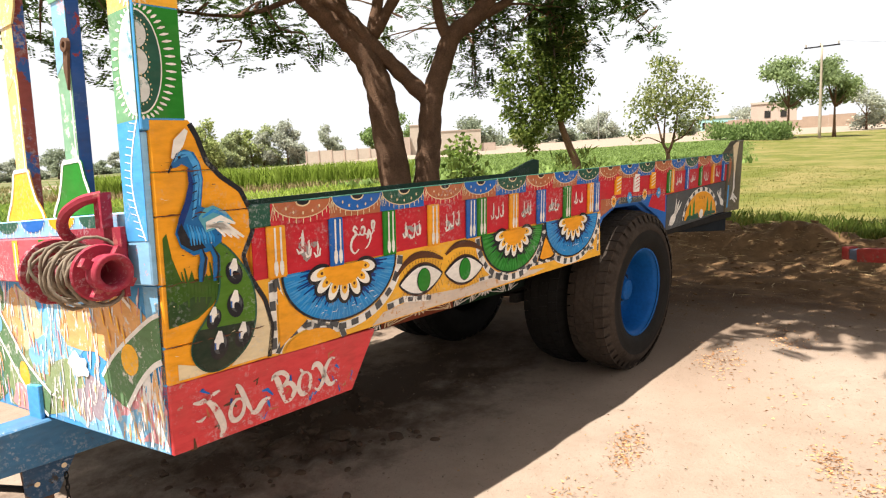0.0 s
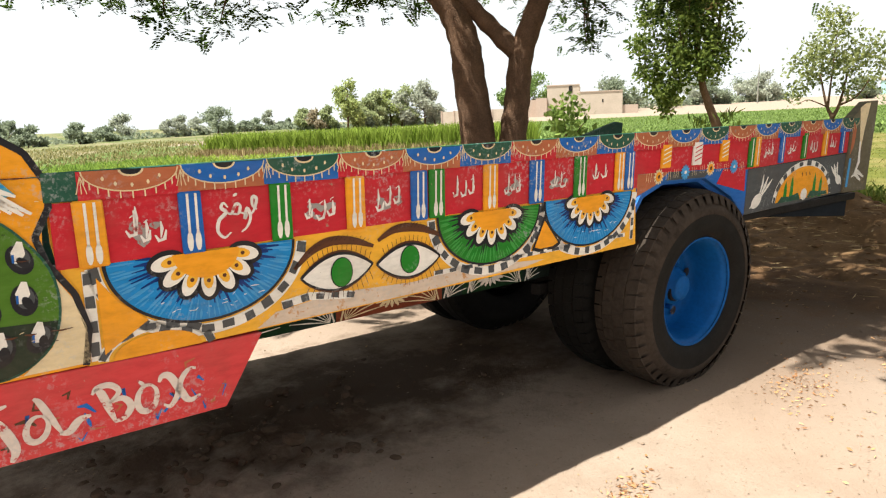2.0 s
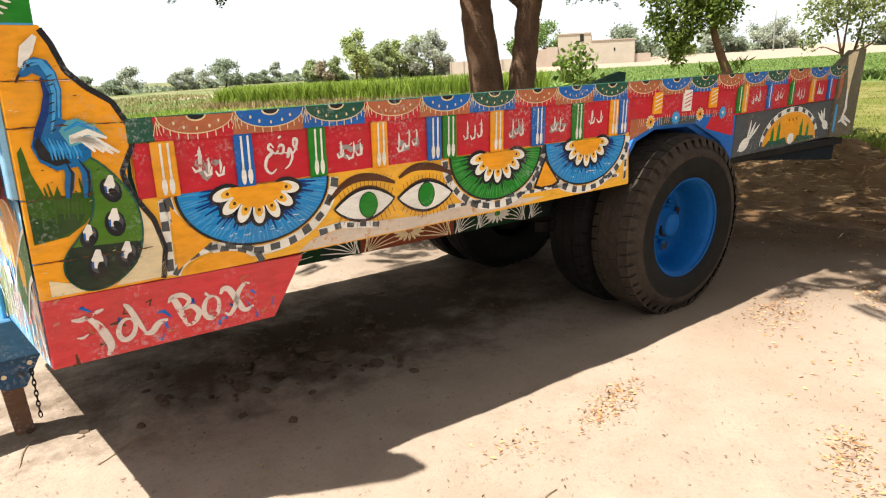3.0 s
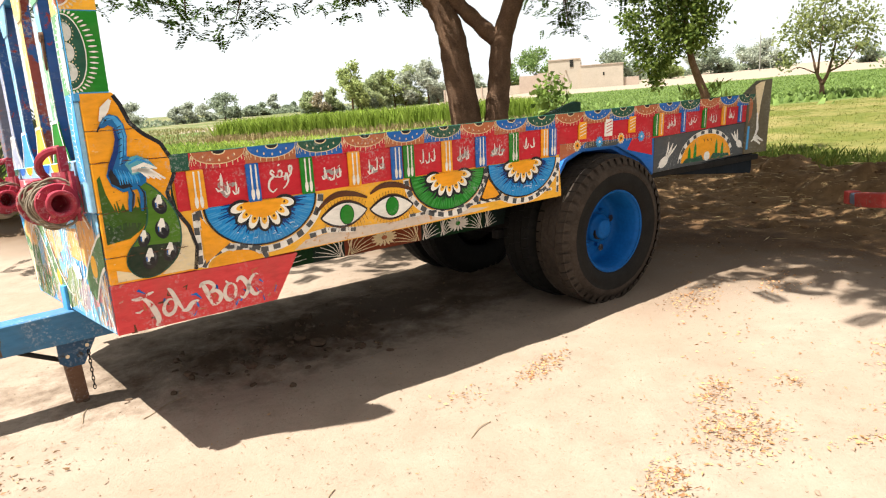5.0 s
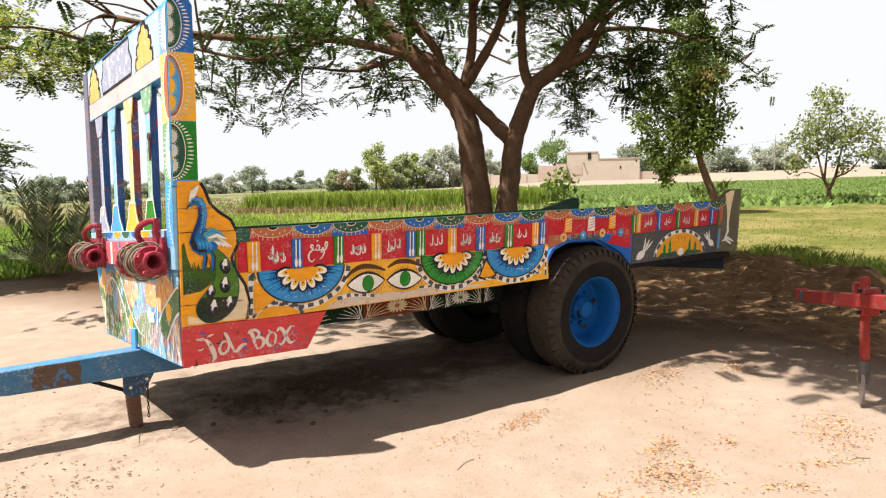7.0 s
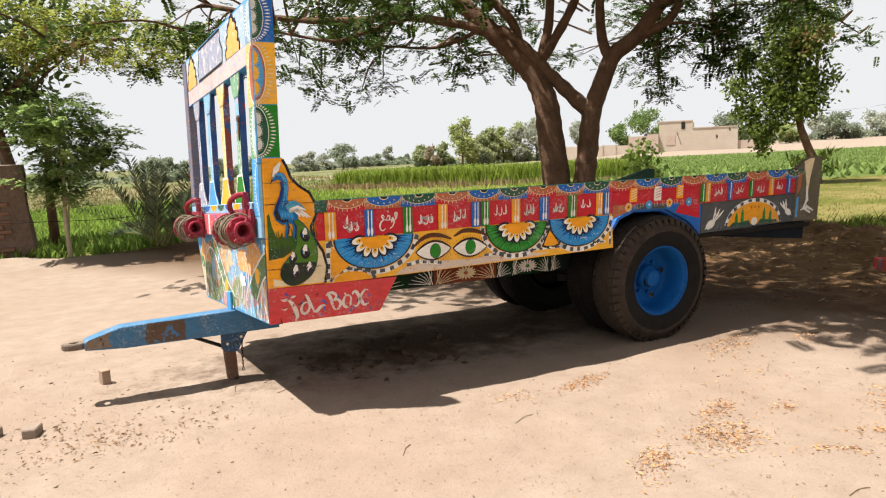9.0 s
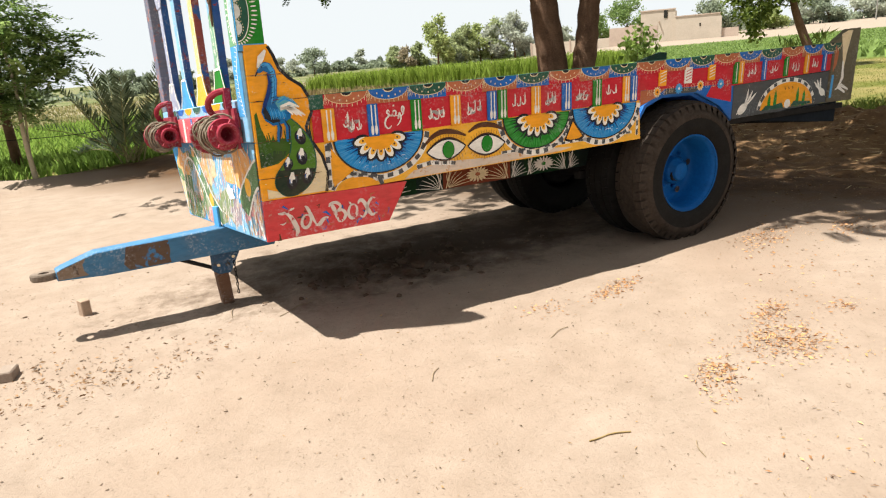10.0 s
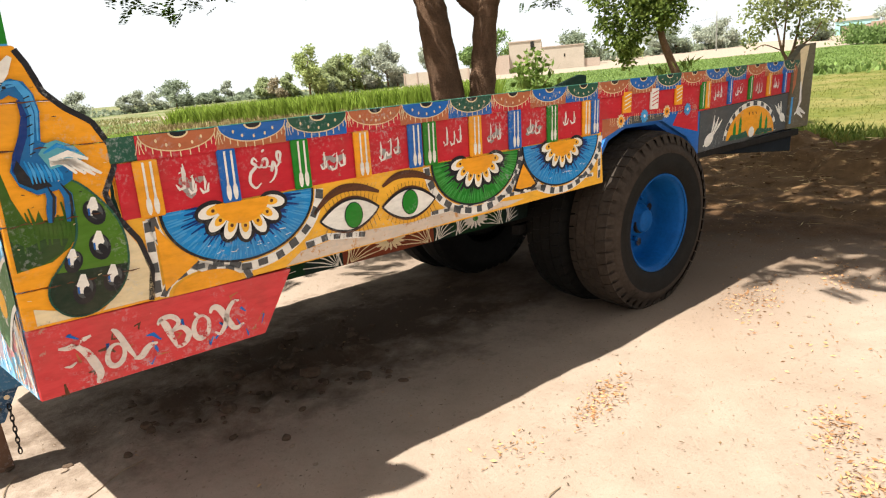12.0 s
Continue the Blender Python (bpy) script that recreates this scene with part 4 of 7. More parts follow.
a.stroke([(4.645, 0.90), (4.65, 1.08)], 0.03, SKYBLUE, 2)
a.make("painted_bird")
a = Art()
for p in ([(3.50, 1.087), (4.62, 1.116)], ):
    a.stroke(p, 0.006, BLACK, 2)
a.make("black_line")

# chassis beam: leafy fans and two daisies on fields darkened for the bed's shade
SHADEGREEN = plain("shaded_beam_green", (0.007, 0.030, 0.011), 0.7, 0, 9, 0.5, 0.1, 0.002)
SHADEDARK = plain("shaded_beam_dark_green", (0.010, 0.022, 0.018), 0.7, 0, 9, 0.5, 0.1, 0.002)
SHADERED = plain("shaded_beam_terracotta", (0.17, 0.040, 0.020), 0.7, 0, 9, 0.4, 0.1, 0.002)
a = Art(lambda u, v, d: (u, 0.5 - d, v))
for x0, x1, mm in ((0.78, 1.16, SHADEGREEN), (1.16, 1.36, SHADEDARK), (1.36, 1.90, SHADERED), (1.90, 2.02, SHADEDARK), (2.02, 2.40, SHADEGREEN), (2.40, 2.52, SHADEDARK)):
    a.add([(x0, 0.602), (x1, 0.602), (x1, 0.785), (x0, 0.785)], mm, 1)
for x, mm in ((1.63, CREAM), (2.19, WHITE)):
    for k in range(16):
        t = k * math.tau / 16
        a.stroke([(x + 0.020 * math.cos(t), 0.668 + 0.013 * math.sin(t)), (x + 0.058 * math.cos(t), 0.668 + 0.034 * math.sin(t)), (x + 0.088 * math.cos(t), 0.668 + 0.052 * math.sin(t))], 0.018, mm, 3, True)
    a.disc(x, 0.668, 0.018, 0.013, RUST if mm is CREAM else GREEN, 4, n=10)
# each fan: leaf strokes spreading from one foot
for x, g, mm, span in ((0.86, 1, WHITE, 0.26), (1.35, -1, WHITE, 0.20), (1.38, 1, CREAM, 0.22), (1.88, -1, CREAM, 0.22), (1.91, 1, WHITE, 0.14), (2.05, 1, WHITE, 0.10), (2.39, -1, WHITE, 0.15), (2.42, 1, WHITE, 0.10)):
    for k in range(7):
        t = radians(10 + 12.5 * k)
        r = span * (1.0 - 0.35 * k / 7)
        a.stroke([(x + g * 0.02, 0.606), (x + g * 0.55 * r * math.cos(t), 0.608 + 0.075 * math.sin(t)), (x + g * r * math.cos(t), 0.608 + 0.135 * math.sin(t) * (0.55 + 0.45 * r / span))], 0.0058, mm, 3, True)
    a.stroke([(x, 0.604), (x + g * 0.02, 0.67), (x + g * 0.05, 0.77)], 0.008, mm, 3)
a.make("painted_daisy_band")

# brushed lettering on the tool box: TOL BOX in thick and thin strokes
LETTERING = paint("lettering_white", (0.66, 0.56, 0.50), 0.435, (0.45, 0.06, 0.06))


def brushed(name, lines, coat=2):
    """One letter: brush lines of (points, width), each swelling in its middle."""
    a = Art(base=0.0065)
    for pts, w in lines:
        a.stroke([p.xy for p in smooth_path([(0.066 + (x - 0.07) * 0.94, z, 0) for x, z in pts], 5)], w, LETTERING, coat, True)
    a.make(name)


def ring_of(x, z, rx, rz, lean):
    return [(x + rx * math.cos(t) + lean * math.sin(t), z + rz * math.sin(t)) for t in [radians(70 + 40 * k) for k in range(10)]]


brushed("letter", [([(0.072, 0.698), (0.10, 0.694), (0.13, 0.704), (0.166, 0.714)], 0.017), ([(0.112, 0.700), (0.140, 0.672), (0.160, 0.632), (0.172, 0.592), (0.160, 0.562)], 0.026), ([(0.078, 0.640), (0.096, 0.637), (0.114, 0.646)], 0.008)])
brushed("letter", [(ring_of(0.226, 0.634, 0.026, 0.034, 0.006), 0.017)])
brushed("letter", [([(0.226, 0.716), (0.240, 0.700), (0.262, 0.650), (0.282, 0.606)], 0.018), ([(0.276, 0.606), (0.300, 0.606), (0.326, 0.630), (0.356, 0.636)], 0.021)])
brushed("letter", [([(0.372, 0.704), (0.386, 0.690), (0.400, 0.650), (0.416, 0.600)], 0.022), ([(0.364, 0.690), (0.378, 0.706), (0.412, 0.706), (0.432, 0.682), (0.404, 0.656)], 0.017), ([(0.404, 0.656), (0.440, 0.662), (0.460, 0.634), (0.440, 0.606), (0.412, 0.600)], 0.019)])
brushed("letter", [(ring_of(0.505, 0.645, 0.027, 0.038, 0.005), 0.018), ([(0.482, 0.702), (0.494, 0.690), (0.500, 0.682)], 0.010)])
brushed("letter", [([(0.540, 0.682), (0.552, 0.698), (0.574, 0.690), (0.600, 0.640), (0.622, 0.608), (0.656, 0.616)], 0.022), ([(0.648, 0.700), (0.626, 0.700), (0.602, 0.672), (0.588, 0.630), (0.566, 0.604), (0.548, 0.614)], 0.017)])
a = Art(base=0.0065)
rs = random.Random(9)
for k in range(26):
    x, z = rs.uniform(0.06, 0.68), rs.uniform(0.575, 0.75)
    p = [(x, z), (x + rs.uniform(-0.03, 0.03), z + rs.uniform(-0.035, 0.035))]
    a.stroke(p + [(p[1][0] + rs.uniform(-0.02, 0.02), p[1][1] + rs.uniform(-0.02, 0.02))], rs.uniform(0.005, 0.014), (BLUE, RUST, BLUE, BROWN)[k % 4], 0.5, True)
tagged(a.make("old_paint_smear"), kind="stuff")

# stakes of the headboard, each with a bell foot and a flared head; their flanks are painted darker
PALE = {nm: paint("pale_" + nm, c, 0.455, (0.62, 0.58, 0.54), 0.6, 14.0) for nm, c in (("blue", (0.38, 0.48, 0.58)), ("yellow", (0.68, 0.50, 0.20)), ("green", (0.20, 0.38, 0.24)), ("lilac", (0.33, 0.35, 0.46)), ("sky", (0.22, 0.42, 0.60)))}
FLANK = paint("flank_blue", (0.03, 0.09, 0.26), 0.40, (0.30, 0.05, 0.04))
FLANKRED = paint("flank_red", (0.26, 0.07, 0.06), 0.47, (0.04, 0.11, 0.30), 0.6, 11.0)
for yy, mm, fl, bell in ((0.43, PALE["green"], FLANK, GREEN), (0.80, PALE["yellow"], FLANKRED, YELLOW), (1.19, PALE["sky"], FLANK, SKYBLUE), (1.54, PALE["lilac"], FLANK, PALE["lilac"])):
    st = block("head_stake", -0.004, 0.034, yy - 0.045, yy + 0.045, 1.285, 2.058, fl, bevel=0.003)
    a = Art(on_front, 0.0045)
    a.add([(yy - 0.043, 1.29), (yy + 0.043, 1.29), (yy + 0.043, 2.05), (yy - 0.043, 2.05)], mm, 1)
    a.stroke([(yy - 0.03, 1.46), (yy - 0.032, 1.7), (yy - 0.02, 1.8)], 0.008, WHITE, 2)
    a.add([(yy - 0.042, 1.78), (yy + 0.042, 1.72), (yy + 0.042, 2.05), (yy - 0.042, 2.05)], PALE["sky"] if bell is GREEN else mm, 2)
    a.make("face_paint", st)
    half = [(0.15, 1.287), (0.135, 1.31), (0.10, 1.35), (0.075, 1.40), (0.06, 1.445), (0.05, 1.455)]
    ring = [(yy - u, z) for u, z in half] + [(yy + u, z) for u, z in half[::-1]]
    bl = plank("stake_foot", ring, bell, on_front, 0.004, 0.010, parent=st, bevel=0)
    a = Art(on_front, 0.0105)
    a.stroke(ring, 0.013, WHITE, 1)
    a.make("white_outline", bl)
    half = [(0.05, 1.93), (0.075, 1.97), (0.09, 2.02), (0.10, 2.07)]
    ring = [(yy - u, z) for u, z in half] + [(yy + u, z) for u, z in half[::-1]]
    hd = plank("stake_head", ring, mm, on_front, 0.004, 0.010, parent=st, bevel=0)
bm = bmesh.new()
lathe(bm, [(0.010, -0.006), (0.021, -0.006), (0.021, 0.006), (0.010, 0.006), (0.010, -0.006)], lambda p, q, h: (-0.012 + h, 0.392 + p, 1.795 + q), 16)
slab(bm, [(0.378, 1.782), (0.406, 1.782), (0.412, 1.73), (0.398, 1.665), (0.386, 1.73)], on_front, 0.006, 0.014)
bit("hook", bm, paint("rusty_brown", (0.12, 0.065, 0.04), 0.42, (0.20, 0.12, 0.08), 0.8), label="rusty steel ring hook")

NICHE = paint("niche_yellow", (0.74, 0.42, 0.13), 0.42, (0.66, 0.58, 0.46), 0.6)
# head rail: yellow niches and a lilac field under a pale border
a = Art(on_front, 0.0125)
a.add([(0.125, 2.172), (W - 0.125, 2.172), (W - 0.125, 2.395), (0.125, 2.395)], PALE["blue"], 1)
a.add([(0.13, 2.065), (W - 0.13, 2.065), (W - 0.13, 2.17), (0.13, 2.17)], paint("pink_white", (0.62, 0.48, 0.46), 0.44, (0.3, 0.4, 0.6)), 1)
for yc in (0.42, 1.60):
    pts = []
    for u, z in ((0.15, 2.175), (0.158, 2.20), (0.15, 2.228), (0.115, 2.238), (0.135, 2.262), (0.128, 2.29), (0.09, 2.305), (0.098, 2.33), (0.08, 2.352), (0.045, 2.36), (0.03, 2.385), (0.0, 2.395)):
        pts.append((u, z))
    ring = [(yc - u, z) for u, z in pts] + [(yc + u, z) for u, z in pts[::-1][1:]]
    b = Art(on_front, 0.0125)
    b.add(ring, NICHE, 2)
    b.stroke(ring, 0.034, BLACK, 1.5)
    b.stroke(ring, 0.016, BLACK, 3)
    b.make("painted_niche")
ring = [(0.68, 2.18), (1.36, 2.18), (1.38, 2.26), (1.33, 2.32), (1.33, 2.39), (0.71, 2.39), (0.71, 2.32), (0.66, 2.26)]
b = Art(on_front, 0.0125)
b.add(ring, PALE["lilac"], 2)
b.stroke(ring + ring[:1], 0.018, BLACK, 3)
b.make("painted_lilac_field")
a.make("painted_niche_band")

# front beam: red cells and small garlands; lower board: loops and worn patches
for k in range(7):
    yc = 0.30 + 0.21 * k
    a = Art(on_front, 0.0205)
    zt = 1.283
    a.disc(yc, zt - 0.002, 0.09, 0.040, (DKGREEN, ORANGE, BLUE)[k % 3], 1, 180, 360, 14)
    for q in range(8):
        t = radians(195 + 21 * q)
        a.stroke([(yc + 0.09 * math.cos(t), zt + 0.040 * math.sin(t)), (yc + 0.09 * math.cos(t), zt + 0.040 * math.sin(t) - 0.012)], 0.004, WHITE, 2)
    a.make("painted_garland")
for k, (yc, mm) in enumerate(((0.62, GREEN), (0.83, YELLOW), (1.02, BLUE), (1.22, WHITE), (1.66, ORANGE))):
    a = Art(on_front, 0.0405)
    a.add([(yc - 0.022, 1.075), (yc + 0.022, 1.075), (yc + 0.022, 1.218), (yc - 0.022, 1.218)], mm, 1)
    a.stroke([(yc, 1.08), (yc, 1.21)], 0.008, WHITE, 2)
    a.make("painted_stripe")
FADED = {nm: paint("faded_" + nm, c, 0.43, (0.60, 0.56, 0.50), 0.6, 24.0) for nm, c in (("blue", (0.20, 0.42, 0.62)), ("orange", (0.68, 0.36, 0.14)), ("olive", (0.24, 0.30, 0.14)), ("green", (0.11, 0.20, 0.09)), ("pink", (0.64, 0.28, 0.30)), ("beige", (0.62, 0.48, 0.30)), ("white", (0.74, 0.70, 0.66)), ("mauve", (0.30, 0.24, 0.27)))}
rs = random.Random(21)


def daub(a, y, z, ry, rz, mat, coat, rough=0.28, n=18):
    """An uneven painted patch, kept on the board."""
    ph = rs.uniform(0, 6.3)
    pts = []
    for q in range(n):
        t = q * math.tau / n
        k = 1 + rough * (0.6 * math.sin(2 * t + ph) + 0.5 * math.sin(5 * t + 2 * ph)) + rs.uniform(-rough, rough) * 0.4
        v = min(1.066, max(0.56, z + rz * k * math.sin(t)))
        pts.append((min(1.885 - 0.475 * (1.07 - v), max(0.008, y + ry * k * math.cos(t))), v))
    a.add(pts, mat, coat)


for k, (y, z, ry, rz, nm) in enumerate((
        (0.35, 0.62, 0.40, 0.10, "blue"), (0.95, 0.70, 0.35, 0.16, "olive"), (1.5, 0.75, 0.42, 0.22, "green"), (0.70, 0.86, 0.19, 0.17, "blue"), (0.38, 0.95, 0.24, 0.13, "orange"),
        (0.92, 0.93, 0.12, 0.13, "beige"), (1.06, 0.90, 0.09, 0.15, "orange"), (0.60, 0.70, 0.16, 0.09, "olive"), (0.47, 0.67, 0.10, 0.08, "mauve"), (1.02, 0.60, 0.10, 0.06, "pink"),
        (0.88, 0.60, 0.08, 0.05, "green"), (1.34, 0.82, 0.07, 0.10, "blue"), (1.26, 0.80, 0.04, 0.09, "orange"), (1.6, 0.93, 0.15, 0.10, "orange"), (1.75, 0.70, 0.12, 0.14, "beige"),
        (1.44, 0.64, 0.12, 0.07, "green"), (0.14, 0.66, 0.15, 0.10, "pink"), (0.20, 0.62, 0.10, 0.05, "blue"), (0.52, 1.02, 0.10, 0.04, "blue"), (1.17, 1.0, 0.10, 0.05, "green"))):
    a = Art(on_front, 0.0005)
    daub(a, y, z, ry, rz, FADED[nm], 0.4 + 0.05 * k)
    a.make("paint_patch")
a = Art(on_front, 0.0018)
for k in range(520):
    near = k % 4 == 0
    y, z = (abs(rs.gauss(0, 0.16)) + 0.012, rs.uniform(0.57, 0.80)) if near else (rs.uniform(0.02, 1.62), rs.uniform(0.575, 1.03))
    w, h = rs.uniform(0.004, 0.015), rs.uniform(0.010, 0.055)
    c = ("white", "blue", "white", "white", "orange", "beige", "white", "pink")[rs.randrange(8)]
    t = rs.uniform(-0.3, 0.3)
    a.stroke([(min(1.88, max(0.012, y - t * h)), max(0.566, z - h)), (y, z), (min(1.88, max(0.012, y + t * h)), min(1.062, z + h))], w, FADED[c], 0.5 + 0.002 * k, True)
tagged(a.make("flaked_paint"), kind="stuff")
# scallops beside the corner, flower ovals and the long white loops
a = Art(on_front, 0.0032)
edge = smooth_path([(0.012, 0.985, 0), (0.07, 0.965, 0), (0.20, 0.895, 0), (0.30, 0.83, 0), (0.37, 0.765, 0)], 5)
low = smooth_path([(0.012, 0.845, 0), (0.06, 0.825, 0), (0.13, 0.775, 0), (0.19, 0.715, 0), (0.225, 0.675, 0)], 5)
a.add([p.xy for p in edge] + [(0.33, 0.71), (0.26, 0.68)] + [p.xy for p in low[::-1]], FADED["green"], 1)
a.disc(0.19, 0.835, 0.050, 0.050, YELLOW, 2)
a.stroke([p.xy for p in edge], 0.014, WHITE, 2)
a.stroke([p.xy for p in low], 0.018, WHITE, 2)
a.add([(0.008, 0.985), (0.08, 0.965), (0.085, 1.066), (0.008, 1.066)], FADED["blue"], 1)
a.make("painted_scallop")
a = Art(on_front, 0.0032)
outer = smooth_path([(0.80, 0.565, 0), (0.98, 0.66, 0), (1.13, 0.80, 0), (1.28, 0.93, 0), (1.42, 0.97, 0), (1.54, 0.91, 0), (1.62, 0.78, 0), (1.65, 0.62, 0)], 5)
inner = smooth_path([(0.76, 0.655, 0), (0.94, 0.755, 0), (1.08, 0.885, 0), (1.20, 1.0, 0), (1.32, 1.055, 0)], 5)
a.add([p.xy for p in outer[:18]] + [p.xy for p in inner[::-1]], FADED["green"], 1)
a.disc(0.97, 0.705, 0.040, 0.052, YELLOW, 2, turn=-20)
a.disc(1.16, 0.895, 0.030, 0.036, FADED["blue"], 2)
a.disc(1.16, 0.895, 0.012, 0.014, FADED["white"], 3, n=8)
a.disc(1.27, 1.005, 0.034, 0.030, FADED["orange"], 2)
a.stroke([p.xy for p in outer], 0.014, WHITE, 3)
a.stroke([p.xy for p in inner], 0.014, WHITE, 3)
a.make("painted_loop_band")
a = Art(on_front, 0.0036)
daub(a, 0.53, 0.785, 0.062, 0.045, FADED["white"], 1)
for y, z in ((0.71, 0.665), (0.735, 0.645), (0.69, 0.64)):
    a.stroke([(y - 0.016, z), (y, z + 0.012), (y + 0.018, z + 0.004)], 0.010, WHITE, 2, True)
for y, z in ((0.29, 1.0), (0.25, 0.97), (0.34, 0.99), (0.22, 0.94), (0.31, 0.93)):
    a.stroke([(y, z), (y - 0.006, z - 0.03), (y - 0.012, z - 0.06)], 0.010, YELLOW, 2, True)
a.stroke([p.xy for p in smooth_path([(0.16, 1.0, 0), (0.24, 1.045, 0), (0.36, 1.058, 0), (0.46, 1.035, 0)], 5)], 0.012, WHITE, 2)
tagged(a.make("brushed_flower"), kind="stuff")

# winches: drum, pipe, coil of rope, curved arm and base plate
def winch(yc):
    w = thing("winch", "", "")
    w.parent = trailer
    def wbit(name, bm, mat, smooth=False, label=""):
        return bit(name, bm, mat, w, label, smooth)
    bm = bmesh.new()
    box(bm, -0.055, -0.041, yc - 0.08, yc + 0.28, 1.045, 1.245)
    wbit("base_plate", bm, WINCHRED)
    bm = bmesh.new()
    lathe(bm, [(0.040, 0.20), (0.040, -0.10), (0.052, -0.102), (0.053, -0.15), (0.048, -0.154), (0.036, -0.15), (0.034, -0.02), (0.001, -0.02)], lambda p, q, h: (-0.115 + p, yc + h, 1.125 + q), 20)
    wbit("drum_pipe", bm, WINCHRED, True, "red winch pipe with a dark open end")
    for h0, fr in ((-0.075, 0.080), (0.20, 0.10)):
        bm = bmesh.new()
        lathe(bm, [(0.04, h0 - 0.008), (fr - 0.004, h0 - 0.008), (fr, h0), (fr - 0.004, h0 + 0.008), (0.04, h0 + 0.008)], lambda p, q, h: (-0.115 + p, yc + h, 1.125 + q), 24)
        wbit("drum_flange", bm, WINCHRED)
    for t in (30, 120, 210, 300):
        bm = bmesh.new()
        m = Matrix.Translation((-0.115, yc - 0.115, 1.125)) @ Matrix.Rotation(radians(t), 4, "Y")
        box(bm, 0.040, 0.075, -0.012, 0.012, -0.012, 0.012, m)
        wbit("ratchet_lug", bm, WINCHRED)
    rr = random.Random(int(yc * 100))
    for k in range(17):
        bm = bmesh.new()
        r = 0.054 + 0.034 * rr.random() + (0.010 if k % 5 == 0 else 0)
        y0, tilt, ph = yc - 0.060 + 0.0155 * k + rr.uniform(-0.01, 0.01), rr.uniform(-0.06, 0.06), rr.uniform(0, 6.28)
        drop, ex = (0.016 if k % 5 == 0 else 0.006), rr.uniform(0.85, 1.2)
        pts = []
        for q in range(25):
            t = q * math.tau / 24
            rad = r * (1 + 0.10 * math.sin(2 * t + ph) + 0.06 * math.sin(3 * t + 2 * ph))
            pts.append((-0.115 + rad * ex * math.cos(t), y0 + tilt * math.sin(t + ph), 1.125 + rad * math.sin(t) - drop * max(0.0, -math.sin(t))))
        tube(bm, pts, 0.0052, 6, False)
        wbit("rope_turn", bm, ROPEMAT, True)
    bm = bmesh.new()
    arm = [(-0.04, yc + 0.12, 1.17), (-0.11, yc + 0.12, 1.235), (-0.13, yc + 0.07, 1.29), (-0.105, yc + 0.02, 1.325), (-0.06, yc + 0.0, 1.335)]
    tube(bm, smooth_path(arm, 4), 0.016, 8)
    box(bm, -0.075, -0.045, yc - 0.025, yc + 0.015, 1.245, 1.345)
    wbit("curved_arm", bm, WINCHRED)


winch(0.16)
winch(1.46)

# drawbar with its eye, gusset, stand and chain
PEELED = paint("peeled_blue", (0.055, 0.150, 0.265), 0.355, (0.10, 0.075, 0.06), 0.7, 9.0)
plank("drawbar", [(0.30, 0.56), (-0.72, 0.528), (-0.90, 0.468), (-0.93, 0.455), (-0.93, 0.40), (-0.70, 0.385), (0.30, 0.385)], PEELED, d0=-0.945, d1=-0.795, bevel=0.006, label="blue drawbar with paint peeled to dark steel")
BARE = paint("bare_rust", (0.105, 0.068, 0.048), 0.42, (0.06, 0.16, 0.30), 0.8, 12.0)
DUSTED = paint("dusted_rust", (0.20, 0.145, 0.105), 0.40, (0.09, 0.065, 0.05), 0.9, 12.0)
rs = random.Random(31)
for x0, x1, mm in ((-0.925, -0.77, DUSTED), (-0.56, -0.33, BARE)):
    a = Art(lambda u, v, d: (u, 0.795 - d, v))
    lo = [(x0 + (x1 - x0) * k / 6, 0.405 if x0 < -0.9 else 0.392) for k in range(7)]
    zt = (lambda x: 0.455 + (x + 0.93) * 0.36) if x0 < -0.9 else (lambda x: 0.535)
    a.add(lo + [(x1 + rs.uniform(-0.02, 0.02), 0.43), (x1 + rs.uniform(-0.03, 0.02), 0.47)] + [(x, zt(x) - 0.004) for x in [x1 - (x1 - x0) * k / 5 for k in range(6)]] + ([(x0 + rs.uniform(-0.02, 0.03), 0.47), (x0 + rs.uniform(-0.03, 0.02), 0.43)] if x0 > -0.9 else []), mm, 1)
    a.make("bare_metal_patch")
plank("drawbar_bracket", [(0.83, 0.54), (0.93, 0.54), (0.93, 0.672), (0.83, 0.680)], SKYBLUE, on_front, 0.004, 0.020)
bm = bmesh.new()
lathe(bm, [(0.028, 0), (0.068, 0), (0.072, 0.01), (0.072, 0.032), (0.068, 0.04), (0.028, 0.04), (0.028, 0)], lambda p, q, h: (-0.985 + p, 0.87 + q, 0.41 + h), 24)
bit("hitch_eye", bm, plain("dusty_iron", (0.17, 0.13, 0.10), 0.8, 0.1, 9, 0.5), smooth=False)
plank("stand_leg", [(-0.085, 0.395), (-0.055, 0.0), (0.012, 0.0), (-0.008, 0.395)], paint("rusty_brown", (0.12, 0.065, 0.04), 0.42, (0.20, 0.12, 0.08), 0.8), d0=-0.91, d1=-0.84)
plank("stand_foot", [(-0.085, -0.012), (0.04, -0.012), (0.04, 0.004), (-0.085, 0.004)], STEEL, d0=-0.93, d1=-0.82)
plank("gusset_plate", [(-0.10, 0.39), (-0.10, 0.28), (-0.06, 0.25), (0.01, 0.25), (0.09, 0.40), (0.12, 0.52), (0.02, 0.56), (-0.02, 0.42)], paint("dark_blue", (0.03, 0.07, 0.13), 0.42, (0.05, 0.045, 0.04)), d0=-0.835, d1=-0.82)
bm = bmesh.new()
tube(bm, [(-0.28, 0.86, 0.39), (-0.07, 0.86, 0.285)], 0.013, 8)
bit("strut", bm, STEEL)
